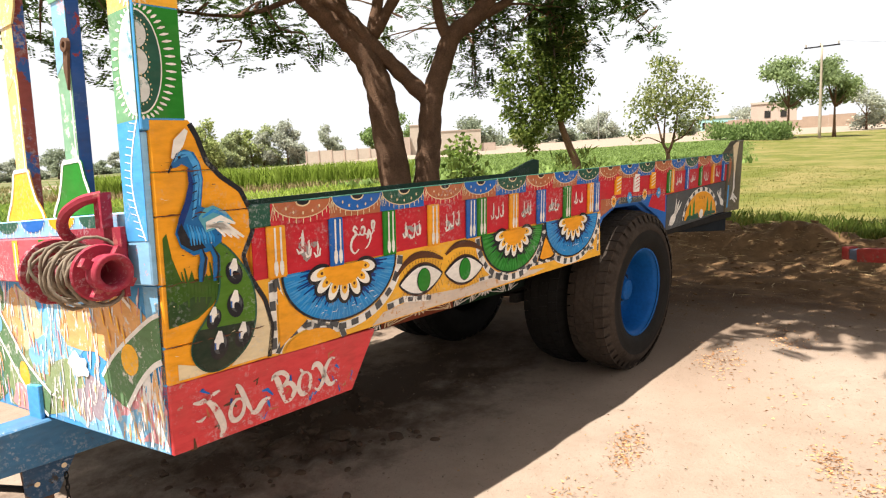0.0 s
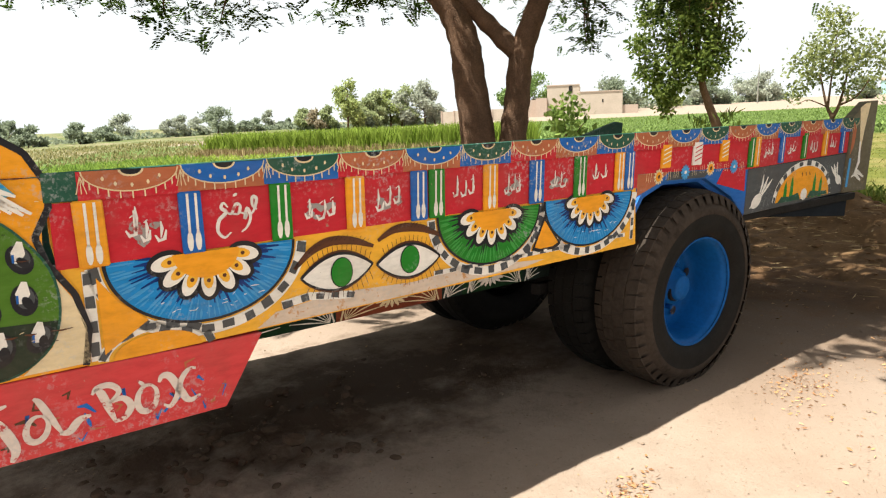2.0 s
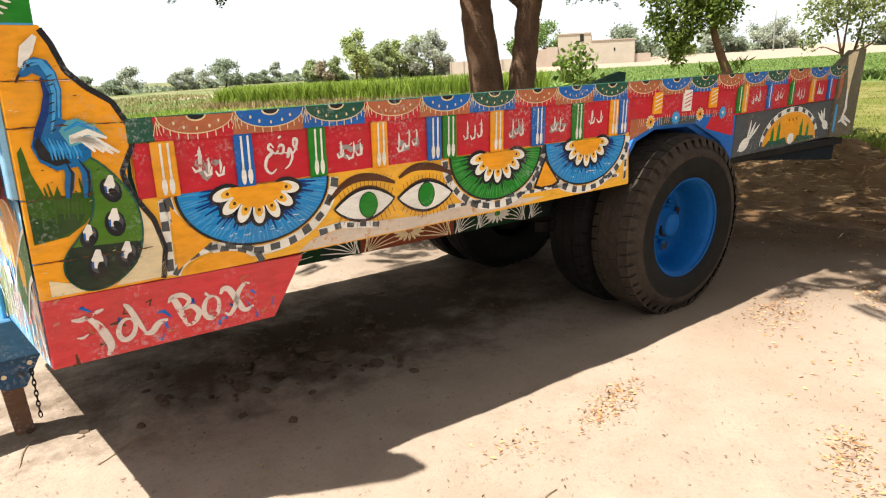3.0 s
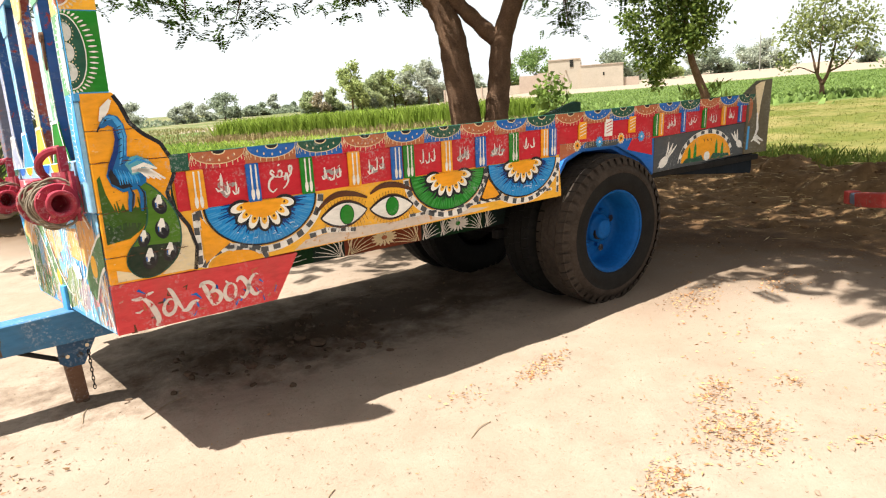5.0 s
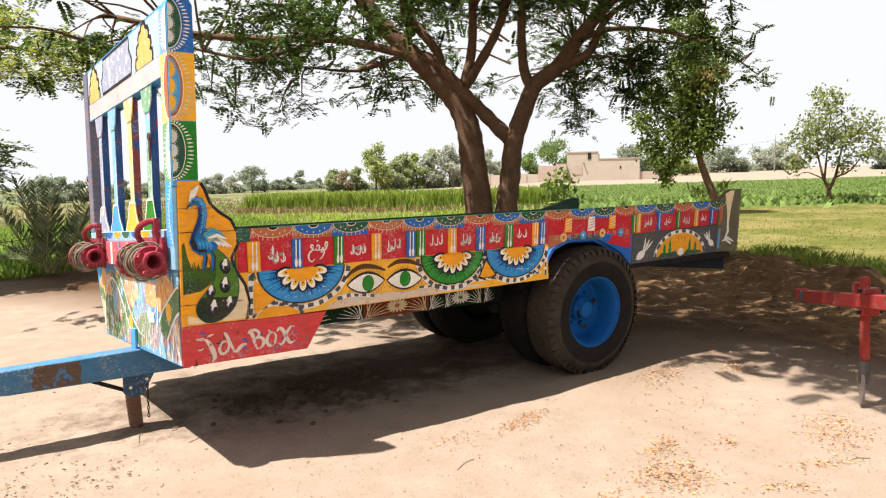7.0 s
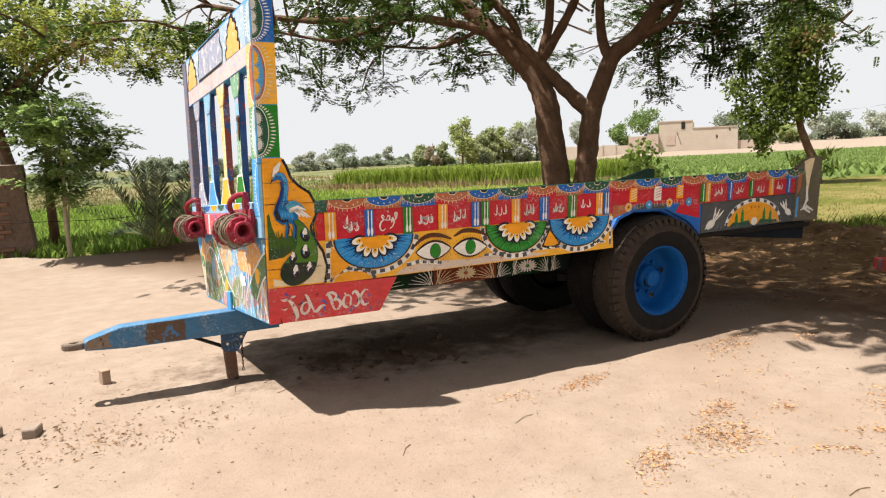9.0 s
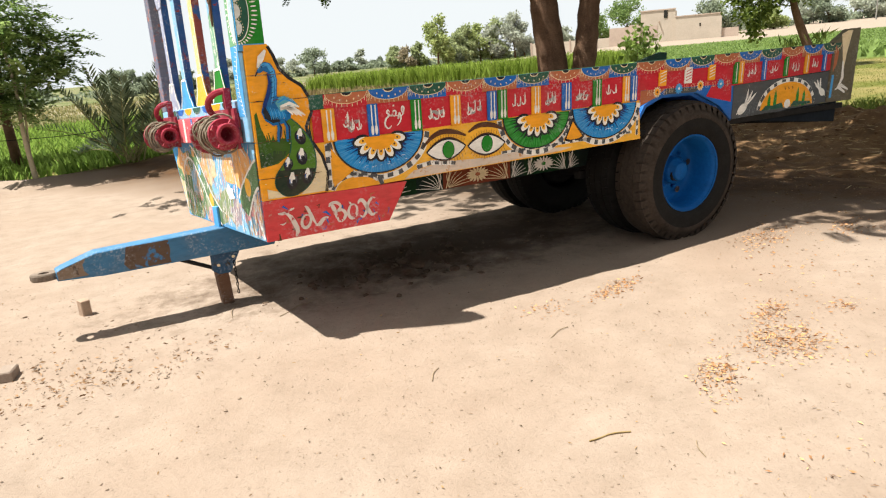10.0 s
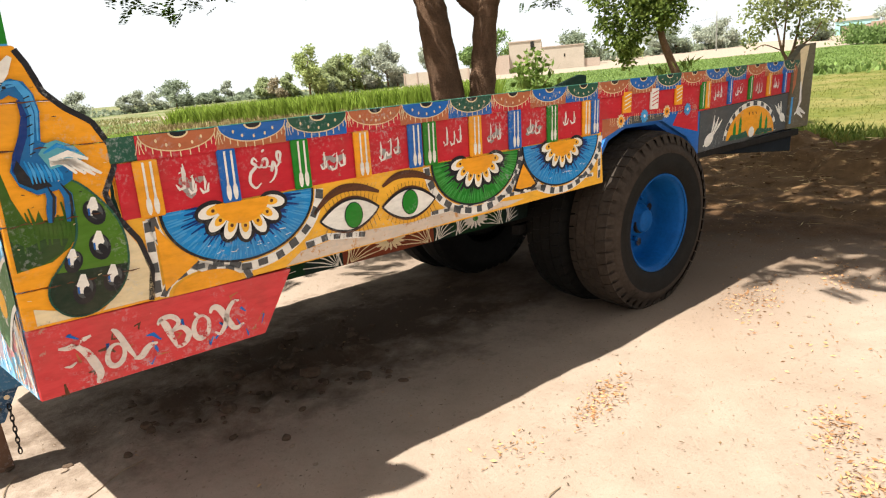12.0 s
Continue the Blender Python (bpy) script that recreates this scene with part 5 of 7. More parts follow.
for k in range(9):
    bm = bmesh.new()
    c, al = Vector((0.035, 0.81, 0.31 - 0.024 * k)), k % 2
    tube(bm, [c + Vector((0.006 * math.cos(t) * (1 - al), 0.006 * math.cos(t) * al, 0.016 * math.sin(t))) for t in [q * math.tau / 10 for q in range(11)]], 0.0028, 5, False)
    bit("chain_link", bm, STEEL)
for x, z in ((0.06, 0.44), (0.035, 0.35), (-0.06, 0.31)):
    a = Art(lambda u, v, d: (u, 0.82 - d, v))
    a.disc(x, z, 0.010, 0.010, CREAM, 1, n=12)
    a.make("bolt_hole")

# mudguard sheet inside the wheel arch, tail fittings
plank("mudguard", [(2.60, 0.92), (2.66, 1.005), (2.80, 1.055), (3.08, 1.05), (3.33, 0.94), (3.48, 0.80), (3.50, 0.80), (3.345, 0.955), (3.095, 1.067), (2.77, 1.073), (2.64, 1.02), (2.58, 0.92)], BLUE, d0=-0.48, d1=-0.031, bevel=0)
plank("mudguard_skirt", [(3.30, 0.80), (3.488, 0.80), (3.488, 0.838), (3.34, 0.94)], BLUE, d0=-0.10, d1=-0.032, bevel=0)
plank("tail_skirt", [(3.85, 0.79), (4.88, 0.69), (4.88, 0.858), (4.0, 0.845), (3.85, 0.83)], plain("tail_black", (0.010, 0.013, 0.018), 0.8, 0, 6, 0.4, 0.1), d0=-0.10, d1=-0.06)
block("leaf_spring", 2.55, 3.55, 0.52, 0.58, 0.50, 0.56, STEEL)
block("leaf_spring", 2.55, 3.55, 1.35, 1.41, 0.50, 0.56, STEEL)
bm = bmesh.new()
tube(bm, [(3.03, 0.06, 0.49), (3.03, 1.75, 0.49)], 0.05, 12)
bit("axle", bm, STEEL)

# wheels stand upright on the ground
def wheel_parts(w, outer, dusty):
    """Worn lugged tyre and a deep dished rim with hub and hand holes; if not dusty, coloured near black for shade."""
    R, B = 0.512, 0.135
    prof = [(0.270, -B + 0.030), (0.288, -B + 0.006), (0.325, -B - 0.006), (0.36, -B - 0.012), (0.395, -B - 0.008), (0.405, -B - 0.012), (0.435, -B + 0.002), (0.462, -B + 0.018), (0.490, -B + 0.042), (0.501, -B + 0.07), (0.5055, -0.03), (0.5055, 0.03), (0.501, B - 0.07), (0.490, B - 0.042), (0.46, B - 0.018), (0.435, B - 0.002), (0.36, B + 0.01), (0.30, B - 0.006), (0.285, B - 0.03), (0.285, -B + 0.03)]
    bm = bmesh.new()
    lathe(bm, prof, lambda p, q, h: (p, h, q), 72)
    for f in bm.faces:
        c = f.calc_center_median()
        if math.hypot(c.x, c.z) < 0.397:
            f.material_index = 1
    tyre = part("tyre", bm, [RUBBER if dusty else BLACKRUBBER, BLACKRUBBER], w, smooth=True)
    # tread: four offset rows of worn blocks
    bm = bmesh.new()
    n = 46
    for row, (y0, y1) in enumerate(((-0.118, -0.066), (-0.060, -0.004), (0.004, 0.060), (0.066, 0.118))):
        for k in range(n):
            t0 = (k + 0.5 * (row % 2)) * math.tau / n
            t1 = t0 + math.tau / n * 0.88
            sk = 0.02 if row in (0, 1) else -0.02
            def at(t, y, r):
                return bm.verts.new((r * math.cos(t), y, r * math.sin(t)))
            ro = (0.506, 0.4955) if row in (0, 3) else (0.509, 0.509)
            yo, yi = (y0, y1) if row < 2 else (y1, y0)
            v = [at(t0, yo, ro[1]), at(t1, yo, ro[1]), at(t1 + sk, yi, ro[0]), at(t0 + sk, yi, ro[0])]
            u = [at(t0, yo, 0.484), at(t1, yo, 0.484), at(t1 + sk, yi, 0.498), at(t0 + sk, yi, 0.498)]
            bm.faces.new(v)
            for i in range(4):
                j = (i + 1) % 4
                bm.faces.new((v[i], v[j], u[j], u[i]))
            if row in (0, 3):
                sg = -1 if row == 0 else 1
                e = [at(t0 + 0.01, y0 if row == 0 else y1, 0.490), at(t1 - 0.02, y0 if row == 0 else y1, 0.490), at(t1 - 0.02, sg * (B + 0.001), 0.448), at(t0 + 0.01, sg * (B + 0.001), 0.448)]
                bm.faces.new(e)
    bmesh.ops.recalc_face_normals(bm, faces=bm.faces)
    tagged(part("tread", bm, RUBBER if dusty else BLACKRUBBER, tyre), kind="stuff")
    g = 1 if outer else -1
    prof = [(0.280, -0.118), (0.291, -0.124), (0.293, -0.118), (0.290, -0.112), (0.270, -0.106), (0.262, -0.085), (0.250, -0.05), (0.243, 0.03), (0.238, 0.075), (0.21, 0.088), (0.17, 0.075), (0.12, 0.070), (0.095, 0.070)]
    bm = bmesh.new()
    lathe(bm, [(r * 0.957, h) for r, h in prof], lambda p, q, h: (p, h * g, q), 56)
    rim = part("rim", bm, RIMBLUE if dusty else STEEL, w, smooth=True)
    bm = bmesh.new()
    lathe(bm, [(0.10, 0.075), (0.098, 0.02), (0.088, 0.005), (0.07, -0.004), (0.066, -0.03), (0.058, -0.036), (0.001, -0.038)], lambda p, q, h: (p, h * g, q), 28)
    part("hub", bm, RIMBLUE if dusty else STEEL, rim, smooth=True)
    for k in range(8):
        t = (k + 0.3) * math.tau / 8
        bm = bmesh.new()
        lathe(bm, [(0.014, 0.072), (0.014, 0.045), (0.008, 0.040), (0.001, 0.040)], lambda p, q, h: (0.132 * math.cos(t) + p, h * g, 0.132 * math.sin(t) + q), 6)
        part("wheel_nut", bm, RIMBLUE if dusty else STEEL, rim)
    for k in range(5):
        t = (k + 0.15) * math.tau / 5
        bm = bmesh.new()
        lathe(bm, [(0.024, 0.0805), (0.001, 0.0805)], lambda p, q, h: (0.185 * math.cos(t) + p, (h - 0.012) * g, 0.185 * math.sin(t) + q), 14)
        part("hand_hole", bm, BLACK, rim)


def ground_local(x, y):
    """Height of the level ground in the trailer's own axes."""
    return 0.0113 * x - 0.0522 * y - 0.0065


# Wheels behind the near outer one carry the bed's shade in their colours.
for nm, yy, outer in (("wheel", 0.075, True), ("inner_wheel", 0.375, True), ("inner_wheel", 1.40, False), ("wheel", 1.70, False)):
    w = thing(nm, "", "")
    w.parent = trailer
    w.matrix_basis = Matrix.Translation((3.053 - 0.05 * yy, yy, ground_local(3.05, yy) + 0.479))
    wheel_parts(w, outer, nm == "wheel" and outer)


# ---- trees ----
def quads(name, V, mat, parent=None):
    me = bpy.data.meshes.new(name)
    V = V.reshape(-1, 3)
    me.from_pydata(V.tolist(), [], np.arange(len(V)).reshape(-1, 4).tolist())
    me.materials.append(mat)
    ob = new(name, me)
    if parent is not None:
        ob.parent = parent
    return ob


def spray_mesh(name, places, length, pairs, width, mat, parent, droop=0.35, seed=1):
    """Feathery leaves: each place carries a rachis of paired leaflets, each leaflet one small blade."""
    rng = np.random.default_rng(seed)
    P = np.asarray(places, float)
    N = len(P)
    az = rng.uniform(0, 2 * np.pi, N)
    el = rng.normal(-droop, 0.35, N)
    d = np.stack([np.cos(az) * np.cos(el), np.sin(az) * np.cos(el), np.sin(el)], 1)
    s = np.cross(d, [0, 0, 1.0])
    s /= np.linalg.norm(s, axis=1)[:, None] + 1e-9
    u = np.cross(s, d)
    L = length * rng.uniform(0.6, 1.3, N)
    V = []
    for k in range(pairs):
        t = (k + 0.6) / pairs
        for sg in (-1, 1):
            o = P + d * (L * t)[:, None] - np.array([0, 0, 1.0]) * (0.25 * L * t * t)[:, None]
            tip = s * sg * 0.9 + d * 0.45 + u * rng.normal(0, 0.25, N)[:, None]
            tip /= np.linalg.norm(tip, axis=1)[:, None]
            ll = (width * L * (1 - 0.5 * abs(t - 0.4)))[:, None]
            w = np.cross(tip, u) * (ll * 0.33)
            V.append(np.stack([o, o + tip * ll * 0.5 + w, o + tip * ll, o + tip * ll * 0.5 - w], 1))
    return quads(name, np.concatenate(V, 0), mat, parent)


def blade_mesh(name, places, size, mat, parent=None, seed=1, aspect=0.5, up=0.0):
    """Broad leaves: one blade at each place."""
    rng = np.random.default_rng(seed)
    P = np.asarray(places, float)
    N = len(P)
    a = rng.normal(0, 1, (N, 3))
    a[:, 2] += up
    a /= np.linalg.norm(a, axis=1)[:, None]
    b = np.cross(a, rng.normal(0, 1, (N, 3)))
    b /= np.linalg.norm(b, axis=1)[:, None] + 1e-9
    L = (size * rng.uniform(0.6, 1.4, N))[:, None]
    V = np.stack([P, P + a * L * 0.5 + b * L * aspect * 0.5, P + a * L, P + a * L * 0.5 - b * L * aspect * 0.5], 1)
    return quads(name, V, mat, parent)


def clumps(rng, centre, radii, n, per, spread_r):
    """Places gathered in clumps near the skin of an uneven crown."""
    c = rng.normal(0, 1, (n, 3))
    c /= np.linalg.norm(c, axis=1)[:, None]
    c *= rng.uniform(0.35, 1.0, n)[:, None] ** 0.6 * np.asarray(radii)
    c = np.repeat(c, per, 0) + rng.normal(0, spread_r, (n * per, 3))
    return c + np.asarray(centre)


tree = thing("shade_tree", "spreading shade tree with two brown trunks and feathery leaves", "tree")
BOUGHS = [
    ([(5.36, 4.37, -0.05), (5.35, 4.38, 1.02), (5.28, 4.44, 1.83), (5.24, 4.47, 2.26), (5.13, 4.57, 2.64), (4.94, 4.73, 2.94), (4.75, 4.89, 3.2), (4.52, 5.08, 3.51), (4.23, 5.32, 3.9), (3.91, 5.59, 4.5)], 0.228, 0.115),
    ([(5.62, 4.15, -0.05), (5.66, 4.12, 1.01), (5.71, 4.08, 1.56), (5.75, 4.04, 2.07), (5.87, 3.94, 2.52), (6.0, 3.84, 2.89), (6.22, 3.65, 3.1), (6.47, 3.44, 3.51), (6.72, 3.23, 3.9), (7.15, 2.87, 4.5), (7.7, 2.5, 5.2)], 0.186, 0.075),
    ([(5.75, 4.04, 2.05), (5.45, 4.3, 2.46), (5.2, 4.46, 2.76), (4.97, 4.6, 3.07), (4.75, 4.8, 3.33), (4.42, 5.1, 3.43), (3.62, 5.7, 3.65), (2.8, 6.3, 3.67), (2.03, 6.9, 3.77), (1.0, 7.4, 4.0)], 0.115, 0.04),
    ([(5.97, 3.86, 2.81), (5.87, 3.94, 3.14), (5.85, 3.96, 3.8), (5.89, 3.93, 4.44), (6.0, 4.1, 5.4)], 0.09, 0.04),
    ([(5.13, 4.56, 2.70), (5.27, 4.45, 3.26), (5.31, 4.42, 3.83), (5.28, 4.44, 4.5), (5.2, 4.5, 5.4)], 0.09, 0.04),
    ([(5.20, 4.48, 2.9), (5.5, 4.26, 3.49), (5.66, 4.12, 3.97), (5.76, 4.04, 4.6), (5.9, 3.6, 5.3)], 0.08, 0.04),
    ([(4.97, 4.7, 3.0), (4.88, 4.77, 3.45), (4.63, 4.99, 3.88), (4.6, 5.01, 4.4), (4.4, 4.8, 5.2)], 0.085, 0.04),
    ([(6.22, 3.65, 3.08), (6.6, 3.33, 3.34), (6.75, 3.2, 3.74), (7.03, 2.97, 4.0), (7.6, 2.2, 4.2), (8.2, 1.2, 4.3)], 0.07, 0.025),
    ([(4.6, 5.0, 3.7), (4.0, 4.3, 4.1), (3.2, 3.3, 4.5), (2.3, 2.4, 4.7)], 0.07, 0.025),
    ([(6.9, 3.1, 4.1), (6.8, 2.2, 4.4), (6.4, 1.0, 4.7), (6.0, -0.4, 4.8)], 0.06, 0.02),
    ([(5.3, 4.42, 4.0), (4.9, 3.2, 4.6), (4.6, 2.0, 4.9), (4.4, 0.2, 4.9)], 0.06, 0.02),
    ([(3.62, 5.7, 3.65), (3.0, 5.9, 3.45), (2.5, 6.0, 3.3), (1.7, 6.3, 3.45)], 0.045, 0.018),
    ([(4.5, 5.0, 3.4), (4.2, 5.4, 3.25), (3.9, 5.7, 3.2), (3.3, 6.2, 3.3)], 0.04, 0.015),
    ([(6.47, 3.44, 3.5), (7.2, 3.5, 3.75), (8.2, 3.5, 3.85), (9.4, 3.6, 3.85), (10.6, 3.6, 3.65), (11.4, 3.6, 3.4)], 0.05, 0.010),
    ([(8.1, 3.5, 3.85), (8.0, 3.4, 3.4), (7.95, 3.3, 2.9), (7.9, 3.25, 2.6)], 0.020, 0.006),
    ([(6.8, 3.5, 3.65), (7.4, 4.3, 3.75), (8.1, 5.1, 3.5), (8.6, 5.6, 2.9), (8.75, 5.68, 2.5)], 0.030, 0.006),
    ([(7.6, 3.5, 3.8), (7.3, 3.2, 3.3), (7.2, 3.1, 2.7)], 0.018, 0.006),
]
rng = np.random.default_rng(4)
stems = []
for k, (pts, r0, r1) in enumerate(BOUGHS):
    bm = bmesh.new()
    line = smooth_path(pts, 4)
    stems += [p for p in line if p.z > 3.1]
    rr = [r0 + (r1 - r0) * (i / (len(line) - 1)) ** 0.8 for i in range(len(line))]
    if pts[0][2] < 0.1:
        rr = [r * (1 + 0.35 * math.exp(-p.z / 0.35)) for r, p in zip(rr, line)]
    rr = [r * (1 + 0.08 * math.sin(3.1 * i + k)) for i, r in enumerate(rr)]
    tube(bm, line, rr, 12)
    part("trunk" if k < 2 else "limb", bm, BARK, tree, smooth=True)

twigs = bmesh.new()
sprays, pods = [], []
stem_array = np.array([tuple(p) for p in stems])
HANGING = [(3.3, 6.1, 2.78), (3.0, 6.3, 2.62), (2.5, 6.8, 2.72), (2.2, 7.0, 2.95), (4.4, 5.2, 2.90), (4.1, 5.5, 3.0), (3.6, 5.8, 3.2), (2.8, 6.5, 3.2), (2.0, 7.0, 3.4), (6.6, 3.3, 2.95), (6.4, 3.5, 2.60), (7.2, 2.8, 3.2), (7.1, 2.9, 2.80), (7.6, 3.2, 2.65), (8.05, 3.2, 2.8), (7.9, 3.4, 3.05), (8.25, 3.3, 3.2), (7.5, 3.3, 3.2), (7.2, 3.1, 2.75), (7.3, 3.1, 3.1), (8.6, 3.4, 3.45), (9.1, 3.5, 3.6), (9.6, 3.5, 3.65), (10.2, 3.7, 3.6), (10.8, 3.6, 3.5), (11.3, 3.6, 3.35), (8.78, 5.68, 2.5), (8.6, 5.6, 2.85), (8.9, 5.75, 2.7), (8.3, 5.3, 3.3), (8.0, 5.0, 3.5), (9.9, 3.3, 3.85), (8.8, 3.9, 3.8), (6.9, 3.1, 3.5), (7.4, 3.2, 3.3), (0.8, 8.2, 3.05), (1.4, 7.6, 3.1), (0.0, 8.6, 3.2)]
tips = [Vector(p) for p in HANGING]
# Unseen tips above the view, added to dapple the ground behind the bed.
tips += [Vector(p) for p in ((0.4, 3.1, 4.3), (0.9, 3.6, 4.2), (0.2, 4.0, 4.4), (1.2, 3.0, 4.4), (1.5, 3.7, 4.1), (0.7, 4.4, 4.1), (1.7, 2.8, 4.5), (1.0, 2.6, 4.6), (1.4, 4.3, 4.0), (2.1, 3.3, 4.3))]
while len(tips) < 262:
    r, t = math.sqrt(rng.random()), rng.uniform(0, math.tau)
    x, y = 5.0 + 6.4 * r * math.cos(t), 3.7 + 5.0 * r * math.sin(t)
    if x > 8.4 and y < 4.0 or x > 9.6:
        continue
    if x < 1.5 + 0.45 * max(0, 2.6 - y) and y < 5.2:
        continue
    inner = math.exp(-((x - 5.5) ** 2 + (y - 4.2) ** 2) / 1.6)
    low = 3.12 + 0.5 * inner + 0.9 * max(0, min(1, (2.9 - y) / 2.2))
    z = low + rng.random() ** 1.4 * (2.3 - 1.2 * r * r)
    if noise.noise((x * 0.7, y * 0.7, z * 1.3)) > (-0.10 if x < 6.9 else 0.12):
        tips.append(Vector((x, y, z)))
# Unseen high tips, added to deepen the shade over the rear and bank.
for _ in range(64):
    tips.append(Vector((rng.uniform(2.6, 6.8), rng.uniform(-0.6, 2.6), rng.uniform(5.1, 5.9))))
for _ in range(34):
    tips.append(Vector((rng.uniform(6.2, 9.0), rng.uniform(-2.0, 4.0), rng.uniform(5.3, 6.3))))
for _ in range(30):
    tips.append(Vector((rng.uniform(4.0, 6.9), rng.uniform(3.4, 5.6), rng.uniform(3.9, 4.7))))
# Unseen tips over the yard, added to shade the ground around the cultivator.
for _ in range(15):
    tips.append(Vector((rng.uniform(1.9, 3.3), rng.uniform(-1.3, -0.4), rng.uniform(5.3, 5.9))))
for k, c in enumerate(tips):
    hang = k < len(HANGING)
    p = np.array(c)
    n_sp = 24 if hang else 24
    q = p + rng.normal(0, 1, (n_sp, 3)) * ((0.19, 0.19, 0.10) if hang else (0.30, 0.30, 0.085))
    sprays.append(q)
    near = stem_array[np.argmin(((stem_array - p) ** 2).sum(1))]
    base = Vector(near)
    if (base - c).length > 2.6:
        base = c + (base - c).normalized() * 1.5
    mid = (base + c) / 2 + Vector((rng.normal(0, 0.12), rng.normal(0, 0.12), 0.14))
    if hang and (base - c).length > 0.7:
        base = c + (base - c).normalized() * 0.5
        mid = (base + c) / 2 + Vector((0, 0, 0.06))
    tube(twigs, smooth_path([base, mid, c], 3), [0.022, 0.020, 0.017, 0.014, 0.012, 0.009, 0.006], 5, False)
    if k % 3 == 0:
        pods.append(c + Vector((rng.normal(0, 0.2), rng.normal(0, 0.2), -0.05)))
tagged(part("twiggery", twigs, BARK, tree), kind="stuff")
tagged(spray_mesh("crown", np.concatenate(sprays), 0.225, 9, 0.32, LEAF_MAIN, tree, 0.12, 5), kind="stuff")
bm = bmesh.new()
for p in pods:
    tube(bm, [p, p + Vector((0.01, 0, -0.07)), p + Vector((0.02, 0.01, -0.14))], [0.004, 0.011, 0.003], 5)
tagged(part("seed_pod_cluster", bm, plain("dark_pods", (0.06, 0.045, 0.03), 0.8, 0, 12, 0.3, 0), tree), kind="stuff")

LEAF_BROAD = leaf("broad_leaves", (0.035, 0.065, 0.012), (0.165, 0.205, 0.045), 0.45)
LEAF_PALE = leaf("pale_leaves", (0.11, 0.135, 0.05), (0.25, 0.265, 0.10), 0.5)
# Far leaf colours here are paled to stand in for distance haze.
LEAF_FAR = leaf("haze_paled_leaves", (0.22, 0.255, 0.13), (0.36, 0.39, 0.20), 0.5)
LEAF_FARDARK = leaf("haze_paled_dark_leaves", (0.16, 0.19, 0.135), (0.27, 0.30, 0.205), 0.45)
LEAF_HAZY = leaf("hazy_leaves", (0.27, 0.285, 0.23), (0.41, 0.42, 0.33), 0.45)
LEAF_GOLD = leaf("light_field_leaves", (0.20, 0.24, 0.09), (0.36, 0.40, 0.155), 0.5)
LEAF_ROSE = leaf("withered_leaves", (0.25, 0.20, 0.13), (0.38, 0.32, 0.22), 0.4)
LEAF_GREEN = leaf("house_tree_leaves", (0.085, 0.135, 0.04), (0.19, 0.26, 0.085), 0.45)
LEAF_POLE = leaf("pole_tree_leaves", (0.15, 0.20, 0.09), (0.27, 0.33, 0.15), 0.55)
LEAF_SLENDER = leaf("slender_leaves", (0.10, 0.17, 0.05), (0.28, 0.37, 0.12), 0.6)
LEAF_DRY = leaf("dry_leaves", (0.20, 0.12, 0.05), (0.36, 0.26, 0.12))
LEAF_LIME = leaf("young_leaves", (0.09, 0.15, 0.03), (0.25, 0.33, 0.08), 0.5)


def wood(name, lines, parent, mat=BARK, sides=8):
    bm = bmesh.new()
    for pts, r0, r1 in lines:
        line = smooth_path(pts, 3)
        tube(bm, line, [r0 + (r1 - r0) * i / (len(line) - 1) for i in range(len(line))], sides)
    return part(name, bm, mat, parent, smooth=True)


def field_tree(name, label, x, y, top, width, mat, seed, leaf_size=0.3, count=1500, bare=0.0):
    """A tree further off: forked trunk, limbs, and a ragged feathery crown of many small clumps."""
    rng = np.random.default_rng(seed)
    z0 = rise(x, y) - 0.05
    h = max(1.2, top - z0)
    t = thing(name, label, "tree")
    width *= 1.35
    bole = z0 + h * (bare + rng.uniform(0.0, 0.10))
    lean = rng.normal(0, 0.05 * width)
    lines = [([(x, y, z0), (x + lean * 0.4, y, z0 + h * 0.2), (x + lean, y, z0 + 0.7 * h)], 0.022 * h + 0.03, 0.02)]
    cs = []
    n = 20
    for k in range(n):
        f = (k * 0.618 + 0.2 * rng.random()) % 1.0
        a = k * 2.4 + rng.uniform(-0.5, 0.5)
        girth = math.sin(math.pi * min(1.0, 0.30 + 0.62 * f)) ** 0.7
        rr = width * 0.36 * girth * rng.uniform(0.45, 1.0)
        c = (x + lean + rr * math.cos(a), y + rr * math.sin(a), bole + (top - bole) * (0.08 + 0.80 * f))
        if k % 3 == 0:
            lines.append(([(x + lean * 0.5, y, z0 + h * (0.28 + 0.3 * bare)), ((x + c[0]) / 2, (y + c[1]) / 2, (z0 + h * 0.3 + c[2]) / 2), c], 0.012 * h, 0.008))
        s = rng.uniform(0.7, 1.25)
        cs.append(clumps(rng, c, (width * 0.17 * s, width * 0.17 * s, (top - bole) * 0.13 * s), 9, count // (n * 9) + 1, width * 0.035))
    wood("trunk", lines, t, BARK, 6)
    P = np.concatenate(cs)
    P[:, 2] = np.minimum(P[:, 2], top + rng.normal(0, 0.04 * h, len(P)))
    tagged(blade_mesh("crown", P, leaf_size, mat, t, seed, 0.6), kind="stuff")
    return t


# the leaning roadside tree, the young tree in the field, a sapling by the trunk
lean_tree = thing("leaning_tree", "leaning field tree with thick yellow-green and dark foliage", "tree")
